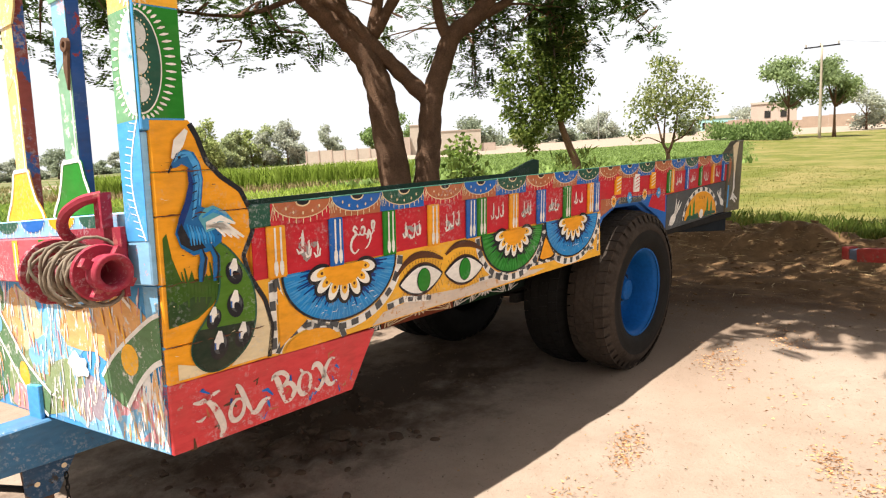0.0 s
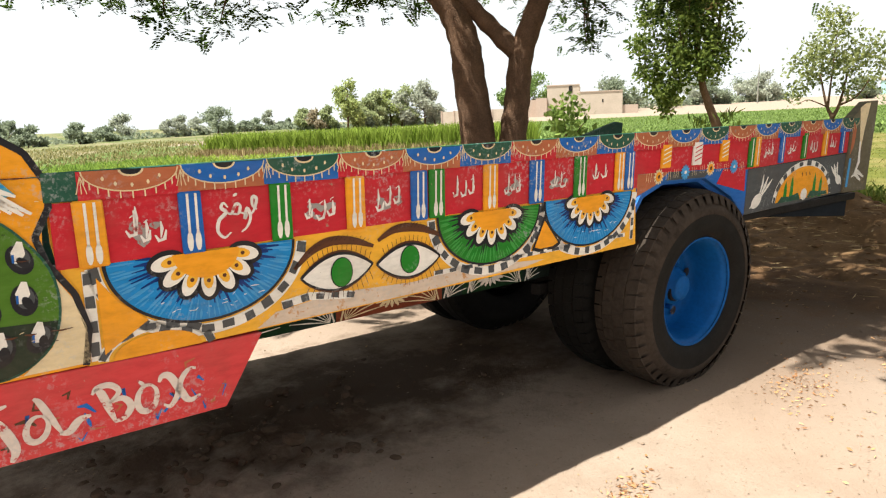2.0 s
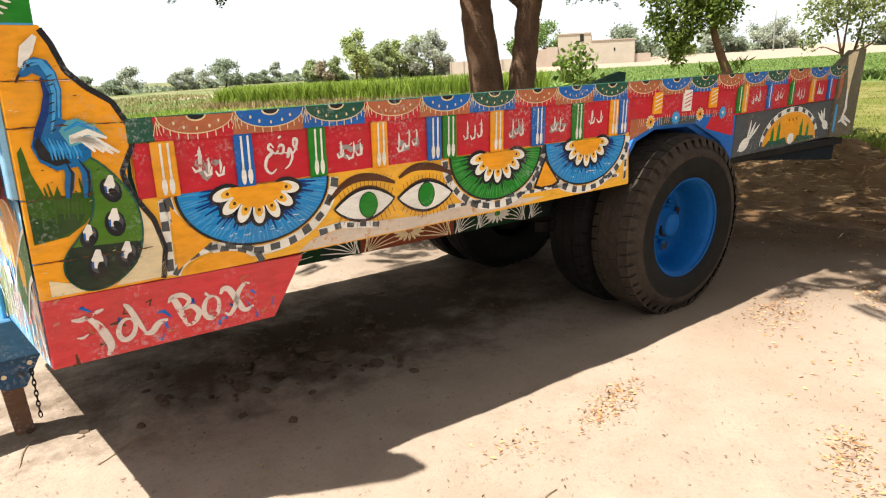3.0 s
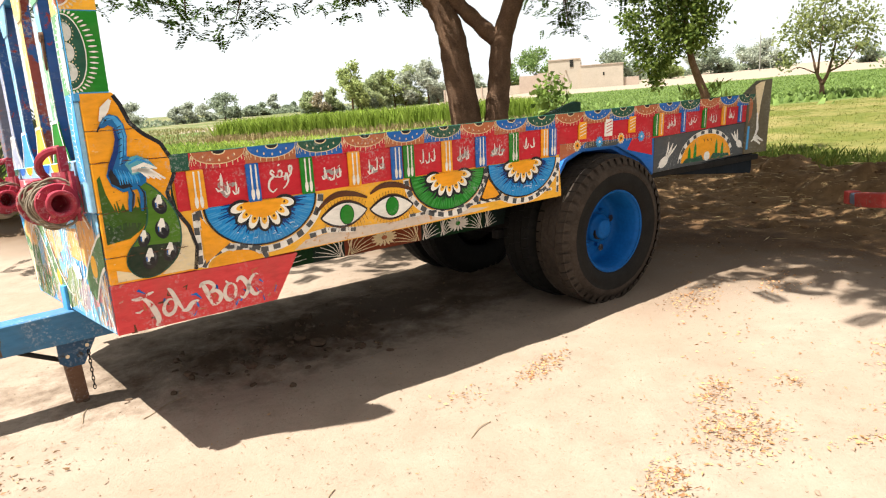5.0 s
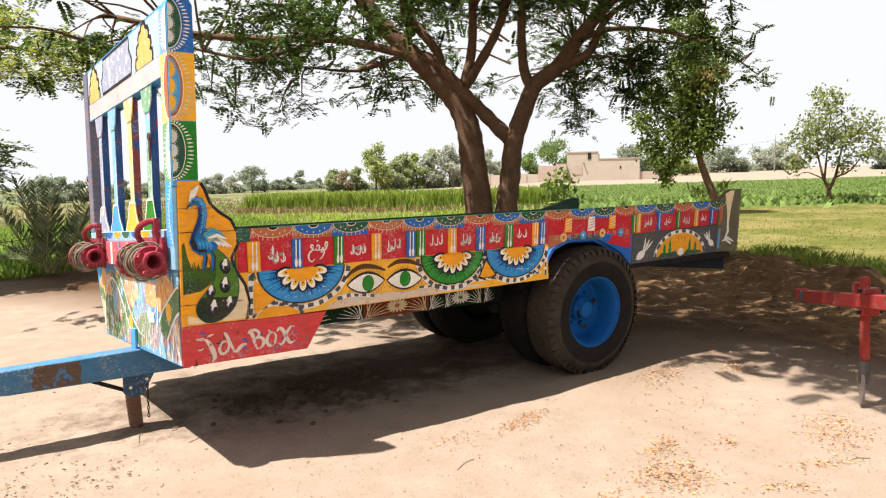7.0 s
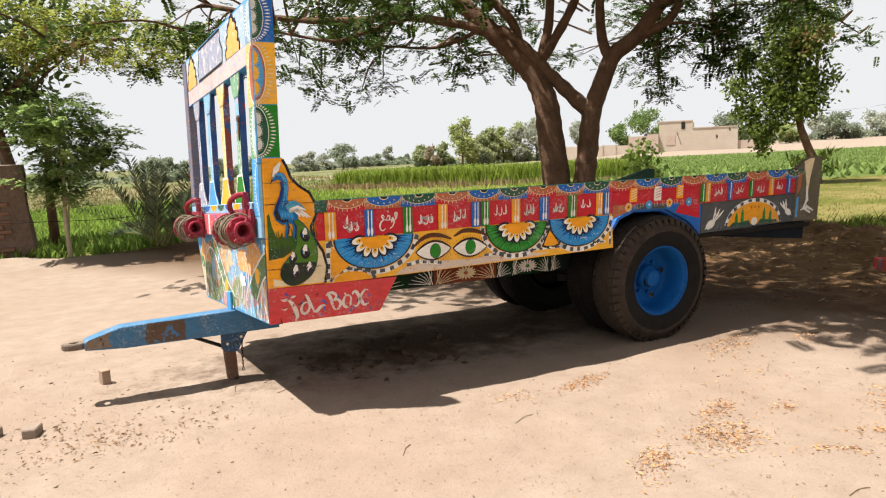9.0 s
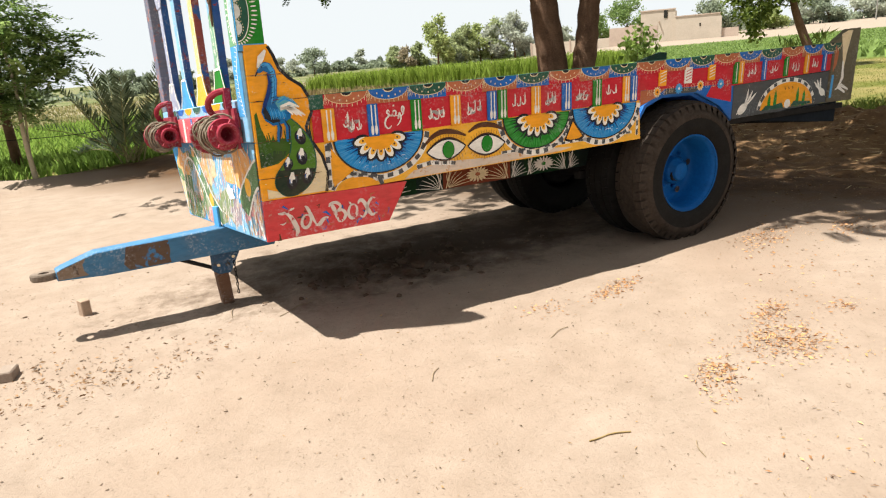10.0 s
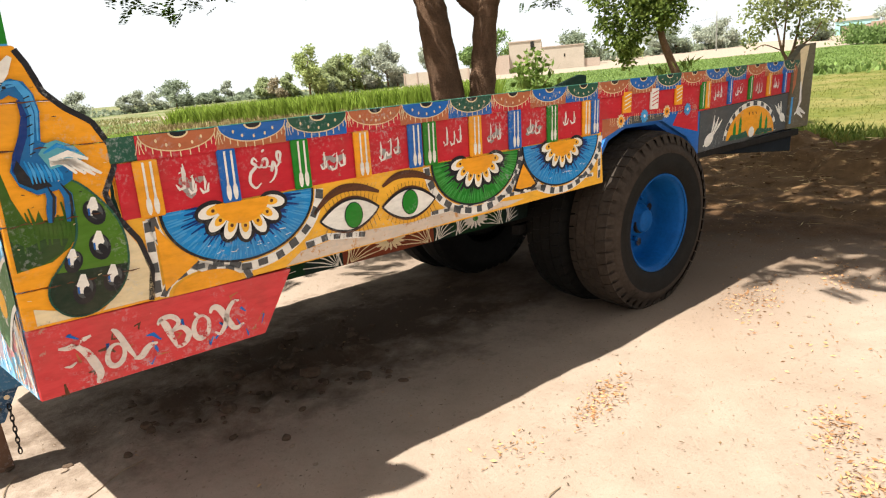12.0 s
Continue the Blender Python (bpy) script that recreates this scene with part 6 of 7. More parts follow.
wood("trunk", [([(20.1, 10.15, 0.15), (20.05, 10.2, 0.8), (19.9, 10.44, 1.55), (19.77, 10.64, 2.33), (19.67, 10.78, 3.7), (19.6, 10.9, 5.5)], 0.17, 0.06), ([(19.75, 10.66, 2.4), (20.0, 10.3, 3.4), (20.05, 10.2, 5.2)], 0.08, 0.03), ([(19.75, 10.66, 2.6), (19.45, 11.1, 3.4), (19.3, 11.3, 4.6)], 0.07, 0.02), ([(19.6, 10.85, 3.0), (19.2, 11.25, 2.7), (19.0, 11.4, 1.7)], 0.035, 0.010)], lean_tree)
rng = np.random.default_rng(12)
cl = [clumps(rng, c, r, n, 40, 0.15) for c, r, n in (((19.52, 10.99, 5.2), (0.8, 0.9, 0.9), 44), ((19.35, 11.2, 4.0), (0.6, 0.7, 0.6), 30), ((19.75, 10.6, 3.4), (0.55, 0.6, 0.5), 26), ((19.95, 10.35, 5.2), (0.55, 0.6, 0.8), 22), ((19.6, 10.85, 6.5), (0.8, 0.9, 0.6), 30), ((19.85, 10.5, 4.4), (0.6, 0.65, 0.6), 26), ((18.8, 11.9, 4.5), (0.4, 0.5, 0.5), 12), ((20.15, 10.05, 3.5), (0.35, 0.4, 0.4), 10),
    ((19.35, 11.0, 2.75), (0.6, 0.65, 0.4), 26), ((19.85, 10.3, 2.75), (0.45, 0.5, 0.35), 16), ((18.95, 11.45, 2.15), (0.40, 0.5, 0.40), 18), ((18.75, 11.75, 2.7), (0.4, 0.45, 0.4), 14), ((19.05, 11.3, 1.5), (0.22, 0.26, 0.28), 6), ((18.6, 12.0, 3.4), (0.4, 0.5, 0.5), 12), ((19.3, 11.2, 3.3), (0.5, 0.6, 0.4), 18))]
tagged(blade_mesh("crown", np.concatenate(cl), 0.145, LEAF_BROAD, lean_tree, 3, 0.55, 0.0), kind="stuff")
tagged(blade_mesh("yellowing_foliage", np.concatenate([clumps(rng, (19.7, 10.4, 5.0), (0.7, 0.6, 0.7), 16, 26, 0.14)]), 0.15, LEAF_DRY, lean_tree, 4, 0.5, 0.0), kind="stuff")
tagged(blade_mesh("ground_growth", clumps(rng, (20.05, 10.2, 0.75), (0.8, 0.8, 0.35), 12, 14, 0.10), 0.34, LEAF_BROAD, lean_tree, 5, 0.14, 1.6), kind="stuff")

young = thing("young_tree", "young field tree with sparse pale green leaves", "tree")
wood("trunk", [([(28.5, 10.4, 0.25), (28.48, 10.42, 0.9), (28.42, 10.62, 1.35), (28.3, 10.9, 2.6)], 0.11, 0.025), ([(28.48, 10.42, 0.85), (28.55, 10.2, 1.4), (28.62, 10.0, 2.7)], 0.085, 0.025), ([(28.54, 10.22, 1.35), (28.75, 9.7, 1.65), (28.85, 9.3, 2.3)], 0.05, 0.015), ([(28.43, 10.58, 1.25), (28.4, 10.5, 2.4), (28.4, 10.4, 4.2)], 0.05, 0.012), ([(28.44, 10.6, 1.3), (28.2, 11.2, 1.6), (28.1, 11.5, 1.5)], 0.03, 0.010)], young)
cl = [clumps(rng, c, r, n, 17, 0.17) for c, r, n in (((28.4, 10.4, 3.5), (1.2, 1.3, 1.0), 80), ((28.1, 11.3, 2.8), (0.8, 0.9, 0.6), 32), ((28.0, 11.6, 1.9), (0.4, 0.45, 0.35), 12), ((28.7, 9.4, 2.7), (0.9, 0.9, 0.6), 32), ((28.6, 9.9, 2.0), (0.6, 0.6, 0.3), 12), ((28.4, 10.6, 4.6), (0.5, 0.6, 0.5), 18), ((28.8, 8.9, 3.4), (0.5, 0.5, 0.4), 10))]
tagged(blade_mesh("crown", np.concatenate(cl), 0.15, LEAF_PALE, young, 6, 0.6), kind="stuff")

sapling = thing("sapling", "small broad-leaved sapling growing beside the shade tree", "sapling")
wood("stem", [([(8.3, 5.7, 0), (8.3, 5.7, 0.9), (8.25, 5.75, 1.6)], 0.018, 0.006), ([(8.3, 5.7, 0.7), (8.45, 5.6, 1.1), (8.6, 5.5, 1.3)], 0.012, 0.004)], sapling)
tagged(blade_mesh("foliage", clumps(rng, (8.35, 5.68, 1.22), (0.30, 0.36, 0.46), 46, 8, 0.06), 0.12, LEAF_LIME, sapling, 8, 0.6, 0.3), kind="stuff")

# far belts of trees behind the fields
FAR = [(3.5, 66.3, 2.7, 3.1, 1), (5.2, 68.1, 2.6, 2.0, 1), (6.3, 69.0, 2.2, 2.0, 1), (10.8, 70.5, 2.4, 2.0, 1), (13.8, 75, 1.9, 2.2, 1), (16.3, 79.7, 3.5, 2.2, 3), (21, 78.6, 2.5, 1.5, 3), (22.6, 78.1, 3.0, 1.7, 3), (25, 80.5, 2.7, 2.0, 3), (26.1, 77, 3.8, 3.5, 1), (32.4, 85.4, 2.1, 1.8, 1), (33.9, 84.8, 2.4, 2.0, 1), (37.2, 88.9, 3.7, 1.6, 3), (40.8, 92.8, 1.9, 1.6, 1), (39.8, 87.8, 2.3, 1.0, 1),
       (32.7, 66.9, 3.2, 1.8, 0), (32.7, 64.6, 3.1, 1.8, 4), (33.8, 64.1, 3.3, 1.6, 0), (32.8, 57.8, 5.8, 2.7, 5), (35, 58.9, 2.9, 1.9, 1), (37.2, 59.9, 4.8, 2.3, 0), (39.2, 59.9, 5.0, 2.4, 5), (41.2, 59.8, 5.1, 2.4, 0), (42.8, 58.6, 5.7, 3.1, 3), (36, 59.3, 3.9, 2.4, 0), (38.2, 60.5, 4.2, 2.2, 0), (40.2, 59.3, 4.5, 2.4, 3), (42, 60.5, 5.2, 2.8, 3), (43.8, 58.2, 4.6, 2.6, 3), (33.6, 57.4, 4.2, 2.0, 5), (34.6, 60, 3.6, 2.2, 0), (31.4, 65.5, 2.6, 1.8, 0), (55.1, 67, 6.0, 2.2, 3), (59.2, 70, 4.4, 2.0, 3), (47.3, 50, 4.4, 2.6, 6), (51.2, 50.4, 5.9, 4.3, 6), (53.5, 40.6, 5.2, 3.9, 1), (59.4, 39.5, 3.6, 2.3, 5), (70.1, 43.3, 4.6, 2.8, 3), (70.4, 41, 4.8, 3.2, 1), (77.4, 41.1, 4.6, 3.6, 3), (79.8, 40.8, 5.7, 3.1, 3), (77.9, 28.6, 4.3, 2.4, 1),
       (56.2, 12.5, 7.4, 3.9, 7), (57.2, 9.5, 7.1, 3.3, 7), (73.2, 10.0, 6.1, 4.3, 3), (78.5, 6.0, 5.6, 5.0, 3), (108, 31, 6.0, 5.0, 3), (-4, 80, 3.0, 4.0, 1), (-10, 75, 3.4, 4.5, 1)]
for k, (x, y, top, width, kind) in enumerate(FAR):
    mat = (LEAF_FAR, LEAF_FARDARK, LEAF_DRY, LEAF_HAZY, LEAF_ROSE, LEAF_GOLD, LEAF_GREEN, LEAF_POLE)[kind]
    field_tree("field_tree", ("far green field tree paled for haze", "far dark round field tree", "far brownish dry field tree", "far grey-green field tree paled for haze", "far withered pinkish-brown field tree", "far feathery light green field tree", "dense green tree beside the village house", "bare-stemmed green tree beside the power pole")[kind], x, y, top, width, mat, 100 + k, 0.24, 3600 if width > 3 else 2600, 0.34 if kind == 7 else 0.0)
far_palm = thing("far_palm", "far date palm standing among hazy trees", "palm")
wood("trunk", [([(78.5, 43.1, 1.0), (78.5, 43.1, 3.0), (78.5, 43.1, 4.5)], 0.16, 0.12)], far_palm)
rng = np.random.default_rng(8)
P = []
for k in range(26):
    a, el = k * 2.4, rng.uniform(-0.5, 1.2)
    for q in range(16):
        u = q / 15 * 1.3
        P.append((78.5 + u * math.cos(a) * math.cos(el), 43.1 + u * math.sin(a) * math.cos(el), 4.5 + u * math.sin(el) - 0.35 * u * u))
tagged(blade_mesh("fronds", np.array(P), 0.30, LEAF_FARDARK, far_palm, 9, 0.25), kind="stuff")
# low hedge lines between the far fields
rng = np.random.default_rng(33)
for x0, y0, x1, y1, h in ((28, 88, 46, 86, 1.1), (31, 66, 46, 60, 0.9), (-12, 70, 26, 80, 0.8), (60, 45, 84, 40, 1.6)):
    n = 2600
    t = rng.random(n)
    P = np.stack([x0 + (x1 - x0) * t, y0 + (y1 - y0) * t + rng.normal(0, 0.6, n), np.zeros(n)], 1)
    P[:, 2] = [rise(a, b) + h * rng.random() * (0.6 + 0.5 * noise.noise((a * 0.35, b * 0.35, 0))) for a, b, _ in P]
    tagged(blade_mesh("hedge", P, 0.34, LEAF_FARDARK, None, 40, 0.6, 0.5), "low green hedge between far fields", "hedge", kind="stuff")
n = 5200
t, u = rng.random(n), rng.normal(0, 0.7, n)
P = np.stack([53.6 + 3.6 * t + 0.88 * u, 11.9 + 6.6 * t - 0.47 * u, np.zeros(n)], 1)
P[:, 2] = [rise(a, b) + 1.35 * rng.random() * (0.85 + 0.3 * noise.noise((a * 0.8, b * 0.8, 3))) for a, b, _ in P]
tagged(blade_mesh("crop_stand", P, 0.30, LEAF_GREEN, None, 41, 0.35, 1.4), "dense green stand of tall fodder beside the road", "crop", kind="stuff")


# ---- fields ----
def tufts(name, label, category, n, inside, height, mat, seed, width=0.16, bend=0.35, blades=1, wide=0.0):
    """Upright blades rooted in the ground: grass or crop. inside(rng) gives x, y."""
    rng = np.random.default_rng(seed)
    V = np.empty((n * blades, 4, 3))
    i = 0
    for _ in range(n):
        x, y = inside(rng)
        z = ground_z(x, y) if x < 40 and y < 30 else rise(x, y)
        for _b in range(blades):
            h = height * rng.uniform(0.55, 1.25)
            a = rng.uniform(0, math.tau)
            c, s = math.cos(a), math.sin(a)
            b = h * bend * rng.uniform(0.2, 1.3)
            w = h * width * 0.5
            px, py = x + rng.normal(0, wide), y + rng.normal(0, wide)
            V[i] = ((px - s * w, py + c * w, z - 0.02), (px + s * w, py - c * w, z - 0.02), (px + c * b * 0.45 + s * w * 0.8, py + s * b * 0.45 - c * w * 0.8, z + h * 0.62), (px + c * b, py + s * b, z + h))
            i += 1
    return tagged(quads(name, V, mat), label, category, kind="stuff")


MAIZE = leaf("tall_crop_leaves", (0.12, 0.175, 0.022), (0.31, 0.39, 0.070), 0.5)
STUBBLE = leaf("dry_stalks", (0.20, 0.15, 0.065), (0.31, 0.24, 0.12), 0.2)
GRASS = leaf("short_grass", (0.068, 0.084, 0.012), (0.145, 0.140, 0.030), 0.4)
SQUASH = leaf("low_crop_leaves", (0.085, 0.132, 0.030), (0.20, 0.27, 0.075), 0.45)


def maize_spot(rng):
    s, d = rng.random(), rng.random() ** 1.4 * 3.6
    return 9.8 + 9.6 * s + 0.62 * d, 29.4 - 11.6 * s + 0.78 * d


def stubble_spot(rng):
    s, d = rng.random() ** 1.6, -1.6 * rng.random() + 0.5
    return 9.7 + 9.6 * s + 0.62 * d, 29.3 - 11.6 * s + 0.78 * d


def low_crop_spot(rng):
    while True:
        s, q = rng.uniform(4, 36), 45.0 - 19 * rng.random() ** 0.8 - (2.5 if rng.random() < 0.3 else 0)
        x, y = 0.527 * q + 0.85 * s, 0.85 * q - 0.527 * s
        if y + 1.8 > 0.30 * (x + 0.85):
            return x, y


def broad_edge_spot(rng):
    s = rng.uniform(4, 22)
    q = 26.5 - 0.12 * max(0, s - 10) + 1.6 * rng.normal()
    return 0.527 * q + 0.85 * s, 0.85 * q - 0.527 * s


def near_strip_spot(rng):
    s, d = rng.random(), 1.8 + rng.random() * 5
    return 8.6 + 10 * s - 0.62 * d, 29.5 - 11.6 * s - 0.78 * d


def meadow_spot(rng):
    while True:
        y = rng.uniform(-9, 11)
        x = 8.5 + 0.35 * (y - 1) + 17 * rng.random() ** 1.7
        if 0.55 * x + 0.83 * y < 22:
            return x, y


def weeds_spot(rng):
    x = rng.uniform(-6.5, 8.0)
    return x, 9.5 + 0.25 * x + 17 * rng.random() ** 1.3


tufts("tall_crop", "tall bright green crop standing in a far field", "crop", 4200, maize_spot, 0.82, MAIZE, 1, 0.085, 0.40, 4, 0.10)
tufts("crop_stubble", "dry straw-coloured stalks along the crop's edge", "stubble", 1700, stubble_spot, 0.30, STUBBLE, 2, 0.10, 0.5, 2, 0.1)
tufts("crop_margin", "low green growth in front of the tall crop", "crop", 1300, near_strip_spot, 0.20, MAIZE, 3, 0.20, 0.8, 3, 0.2)
tufts("low_crop", "broad-leaved low green crop in a field", "crop", 12000, low_crop_spot, 0.075, SQUASH, 4, 0.7, 0.9, 3, 0.25)
tufts("squash_edge", "broad squash leaves sprawling along the field edge", "crop", 900, broad_edge_spot, 0.26, SQUASH, 14, 0.9, 0.9, 3, 0.25)
tufts("meadow_grass", "short sunlit yellow-green meadow grass", "grass", 15000, meadow_spot, 0.035, GRASS, 5, 0.16, 0.8, 3, 0.06)
tufts("weeds", "green weeds and grass beyond the yard", "grass", 8500, weeds_spot, 0.22, leaf("weed_leaves", (0.085, 0.145, 0.022), (0.21, 0.30, 0.058), 0.5), 6, 0.22, 0.7, 3, 0.10)


def fallow_spot(rng):
    x = rng.uniform(-14, 16)
    return x, 27 + 28 * rng.random() ** 1.4 + 0.3 * abs(x)


tufts("fallow_growth", "patchy dry and green growth on the far fallow field", "grass", 3600, fallow_spot, 0.16, leaf("fallow_blades", (0.10, 0.11, 0.03), (0.24, 0.21, 0.09), 0.4), 16, 0.5, 0.8, 3, 0.35)


def bank_spot(rng):
    y = rng.uniform(-4, 9)
    return 8.05 + 0.35 * (y - 1) + rng.normal(0.95, 0.40), y


def rank_spot(rng):
    y = rng.uniform(-6, 3.5)
    return 8.75 + 0.35 * (y - 1) + 2.3 * rng.random() ** 1.6, y


tufts("rank_grass", "rank dark green grass along the foot of the bank", "grass", 3000, rank_spot, 0.17, leaf("rank_blades", (0.045, 0.078, 0.012), (0.125, 0.155, 0.030), 0.4), 17, 0.07, 0.6, 4, 0.06)
tufts("bank_grass", "dry and green grass tufts on the earth bank", "grass", 1500, bank_spot, 0.12, GRASS, 7, 0.07, 0.7, 4, 0.07)

# ---- left of the yard: young tree, dark tree, palm, old wall, wire ----
feather = thing("slender_tree", "slender young tree with feathery bright green leaves", "tree")
wood("trunk", [([(-1.40, 8.85, 0), (-1.42, 8.85, 0.8), (-1.38, 8.9, 1.5), (-1.45, 8.9, 2.6)], 0.045, 0.014), ([(-1.40, 8.87, 0.5), (-1.33, 8.9, 1.1), (-1.2, 8.9, 1.7)], 0.02, 0.008)], feather, plain("pale_bark", (0.36, 0.30, 0.20), 0.9, 0, 12, 0.3, 0.4))
rng = np.random.default_rng(50)
P = np.concatenate([clumps(rng, c, r, n, 4, 0.10) for c, r, n in (((-1.4, 8.9, 2.35), (0.75, 0.65, 0.42), 66), ((-1.15, 8.9, 1.75), (0.75, 0.6, 0.14), 44), ((-1.55, 9.0, 1.42), (0.6, 0.55, 0.12), 30), ((-0.75, 8.9, 2.05), (0.35, 0.3, 0.10), 14), ((-1.3, 8.9, 1.15), (0.3, 0.3, 0.08), 10))])
tagged(spray_mesh("crown", P, 0.36, 11, 0.24, LEAF_SLENDER, feather, 0.0, 51), kind="stuff")

dark_tree = thing("dark_tree", "dark-leaved roadside tree beyond the old wall", "tree")
wood("trunk", [([(-2.4, 11.6, 0), (-2.35, 11.6, 1.2), (-2.6, 11.8, 2.6), (-2.9, 12.0, 4.0)], 0.16, 0.07), ([(-1.75, 11.2, 0), (-1.75, 11.2, 1.4), (-1.6, 11.4, 2.6)], 0.10, 0.05), ([(-2.4, 11.6, 2.4), (-1.6, 11.3, 3.4), (-0.8, 11.0, 4.0)], 0.04, 0.015)], dark_tree)
P = np.concatenate([clumps(rng, c, r, n, 22, 0.17) for c, r, n in (((-2.5, 11.8, 3.9), (1.4, 1.3, 1.0), 80), ((-2.35, 12.0, 2.9), (0.85, 0.9, 0.75), 46), ((-1.7, 12.0, 2.3), (0.5, 0.5, 0.4), 16), ((-3.4, 11.8, 4.1), (1.2, 1.2, 0.8), 50), ((-1.6, 11.6, 4.6), (1.6, 1.2, 0.7), 50))])
tagged(blade_mesh("crown", P, 0.16, leaf("dark_leaves", (0.03, 0.05, 0.018), (0.10, 0.135, 0.050)), dark_tree, 52, 0.5), kind="stuff")
P = np.concatenate([clumps(rng, c, r, n, 5, 0.10) for c, r, n in (((-0.4, 9.6, 3.9), (1.7, 1.2, 0.55), 90), ((-1.8, 9.2, 4.0), (1.2, 1.0, 0.6), 60), ((0.3, 8.6, 3.5), (0.9, 0.8, 0.35), 30))])
tagged(spray_mesh("feathery_foliage", P, 0.26, 6, 0.32, leaf("olive_leaves", (0.09, 0.11, 0.02), (0.25, 0.27, 0.055), 0.5), dark_tree, 0.4, 53), kind="stuff")
wood("overhanging_bough", [([(-2.6, 11.8, 2.8), (-1.6, 10.6, 3.5), (-0.6, 9.6, 3.8), (0.5, 8.6, 3.6)], 0.06, 0.015), ([(-1.2, 10.2, 3.6), (-1.6, 9.4, 3.9), (-2.2, 8.8, 4.1)], 0.035, 0.012)], dark_tree)
P = np.concatenate([clumps(rng, (-0.9, 9.3, 3.7), (1.3, 1.0, 0.4), 14, 5, 0.10)])
tagged(blade_mesh("dry_foliage", P, 0.16, LEAF_DRY, dark_tree, 54, 0.4, -1.5), kind="stuff")

palm = thing("palm_bush", "stemless palm bush with arching grey-green fronds", "palm")
FROND = leaf("palm_leaflets", (0.045, 0.062, 0.032), (0.15, 0.175, 0.095), 0.3)
rib_mat = plain("palm_ribs", (0.20, 0.18, 0.08), 0.7, 0, 12, 0.3, 0)
for k in range(20):
    a, el = k * 2.399 + 0.3, radians(24 + 52 * rng.random())
    L = rng.uniform(1.35, 2.05)
    base = Vector((0.02 + rng.normal(0, 0.10), 9.25 + rng.normal(0, 0.08), 0.12))
    d = Vector((math.cos(a) * math.cos(el), math.sin(a) * math.cos(el), math.sin(el)))
    line = [base + d * (L * t) - Vector((0, 0, 0.38 * L * t * t * math.cos(el))) for t in [q / 8 for q in range(9)]]
    bm = bmesh.new()
    tube(bm, line, [0.014 * (1 - 0.085 * q) for q in range(9)], 5, False)
    fr = part("frond", bm, rib_mat, palm)
    V = []
    side = d.cross(Vector((0, 0, 1))).normalized()
    up = side.cross(d)
    for q in range(44):
        t = 0.18 + 0.80 * q / 44
        f = t * 8
        i = min(7, int(f))
        o = line[i].lerp(line[i + 1], f - i)
        tip = (side * (1 if q % 2 else -1) + d * 0.95 + up * 0.45 + Vector(rng.normal(0, 0.12, 3))).normalized()
        ll = 0.30 * (1 - 0.75 * abs(t - 0.42))
        w = tip.cross(up).normalized() * 0.017
        V.append((o - w * 0.6, o + tip * ll * 0.5 - w, o + tip * ll, o + tip * ll * 0.5 + w))
    tagged(quads("leaflet_fan", np.array([[tuple(v) for v in f] for f in V]), FROND, fr), kind="stuff")

bm = bmesh.new()
box(bm, -4.4, -1.94, 9.12, 9.50, -0.1, 1.66)
bmesh.ops.subdivide_edges(bm, edges=bm.edges[:], cuts=8, use_grid_fill=True)
for v in bm.verts:
    n3 = noise.noise(v.co * 1.6) * 0.05 + noise.noise(v.co * 5) * 0.02
    v.co += Vector((n3, n3 * 0.6, n3 * 0.8 if v.co.z > 1.2 else 0))
    v.co.x -= 0.04 * max(0, v.co.z - 0.4) if v.co.x > -2.4 else 0
old_wall = tagged(part("wall_end", bm, plain("mud_plaster", (0.135, 0.094, 0.072), 0.95, 0, 2.2, 0.45, 0.9, 0.03)), "weathered mud-plastered brick wall end beside the yard", "wall", kind="structure")
BRICK = plain("old_brick", (0.17, 0.095, 0.066), 0.9, 0, 9, 0.35, 0.6, 0.01)
bm0 = bmesh.new()
box(bm0, -0.112, 0.112, -0.05, 0.05, -0.031, 0.031)
bmesh.ops.bevel(bm0, geom=bm0.edges[:], offset=0.008, segments=1, affect="EDGES")
brick_mesh = mesh_of(bm0, "brick")
brick_mesh.materials.append(BRICK)
rs = random.Random(3)
for k in range(18):
    for j in range(8):
        if noise.noise((j * 0.35, k * 0.22, 5)) < 0.02:
            continue
        b = new("brick", brick_mesh)
        b.parent = old_wall
        z = 0.12 + 0.075 * k
        b.location = (-2.32 - 0.245 * j - (0.12 if k % 2 else 0) - 0.04 * max(0, z - 0.4), 9.135 + rs.uniform(-0.012, 0.004) + 0.03 * noise.noise((j, k, 1)), z)
        b.rotation_euler = (0, rs.uniform(-0.02, 0.02), rs.uniform(-0.03, 0.03))

bm = bmesh.new()
tube(bm, smooth_path([(-4.2, 8.95, 0.78), (-2.2, 8.95, 0.72), (-0.8, 8.98, 0.68), (0.05, 9.1, 0.74)], 5), 0.006, 5)
part("wire", bm, STEEL)
tagged(bpy.data.objects["wire"], "thin dark fence wire strung past the palm", "wire")

# ---- village ----
PLASTER = plain("sunlit_plaster", (0.47, 0.395, 0.32), 0.9, 0, 0.9, 0.14, 0.3, 0.02)
PINK = plain("pink_plaster", (0.45, 0.35, 0.285), 0.9, 0, 0.9, 0.14, 0.3, 0.02)
TEAL = plain("teal_wash", (0.35, 0.55, 0.52), 0.9, 0, 1.5, 0.15, 0)
DARKGAP = plain("dark_opening", (0.03, 0.028, 0.025), 0.9, 0, 3, 0.2, 0)
MUDBRICK = plain("mud_brick", (0.34, 0.245, 0.18), 0.95, 0, 1.2, 0.2, 0.4, 0.03)


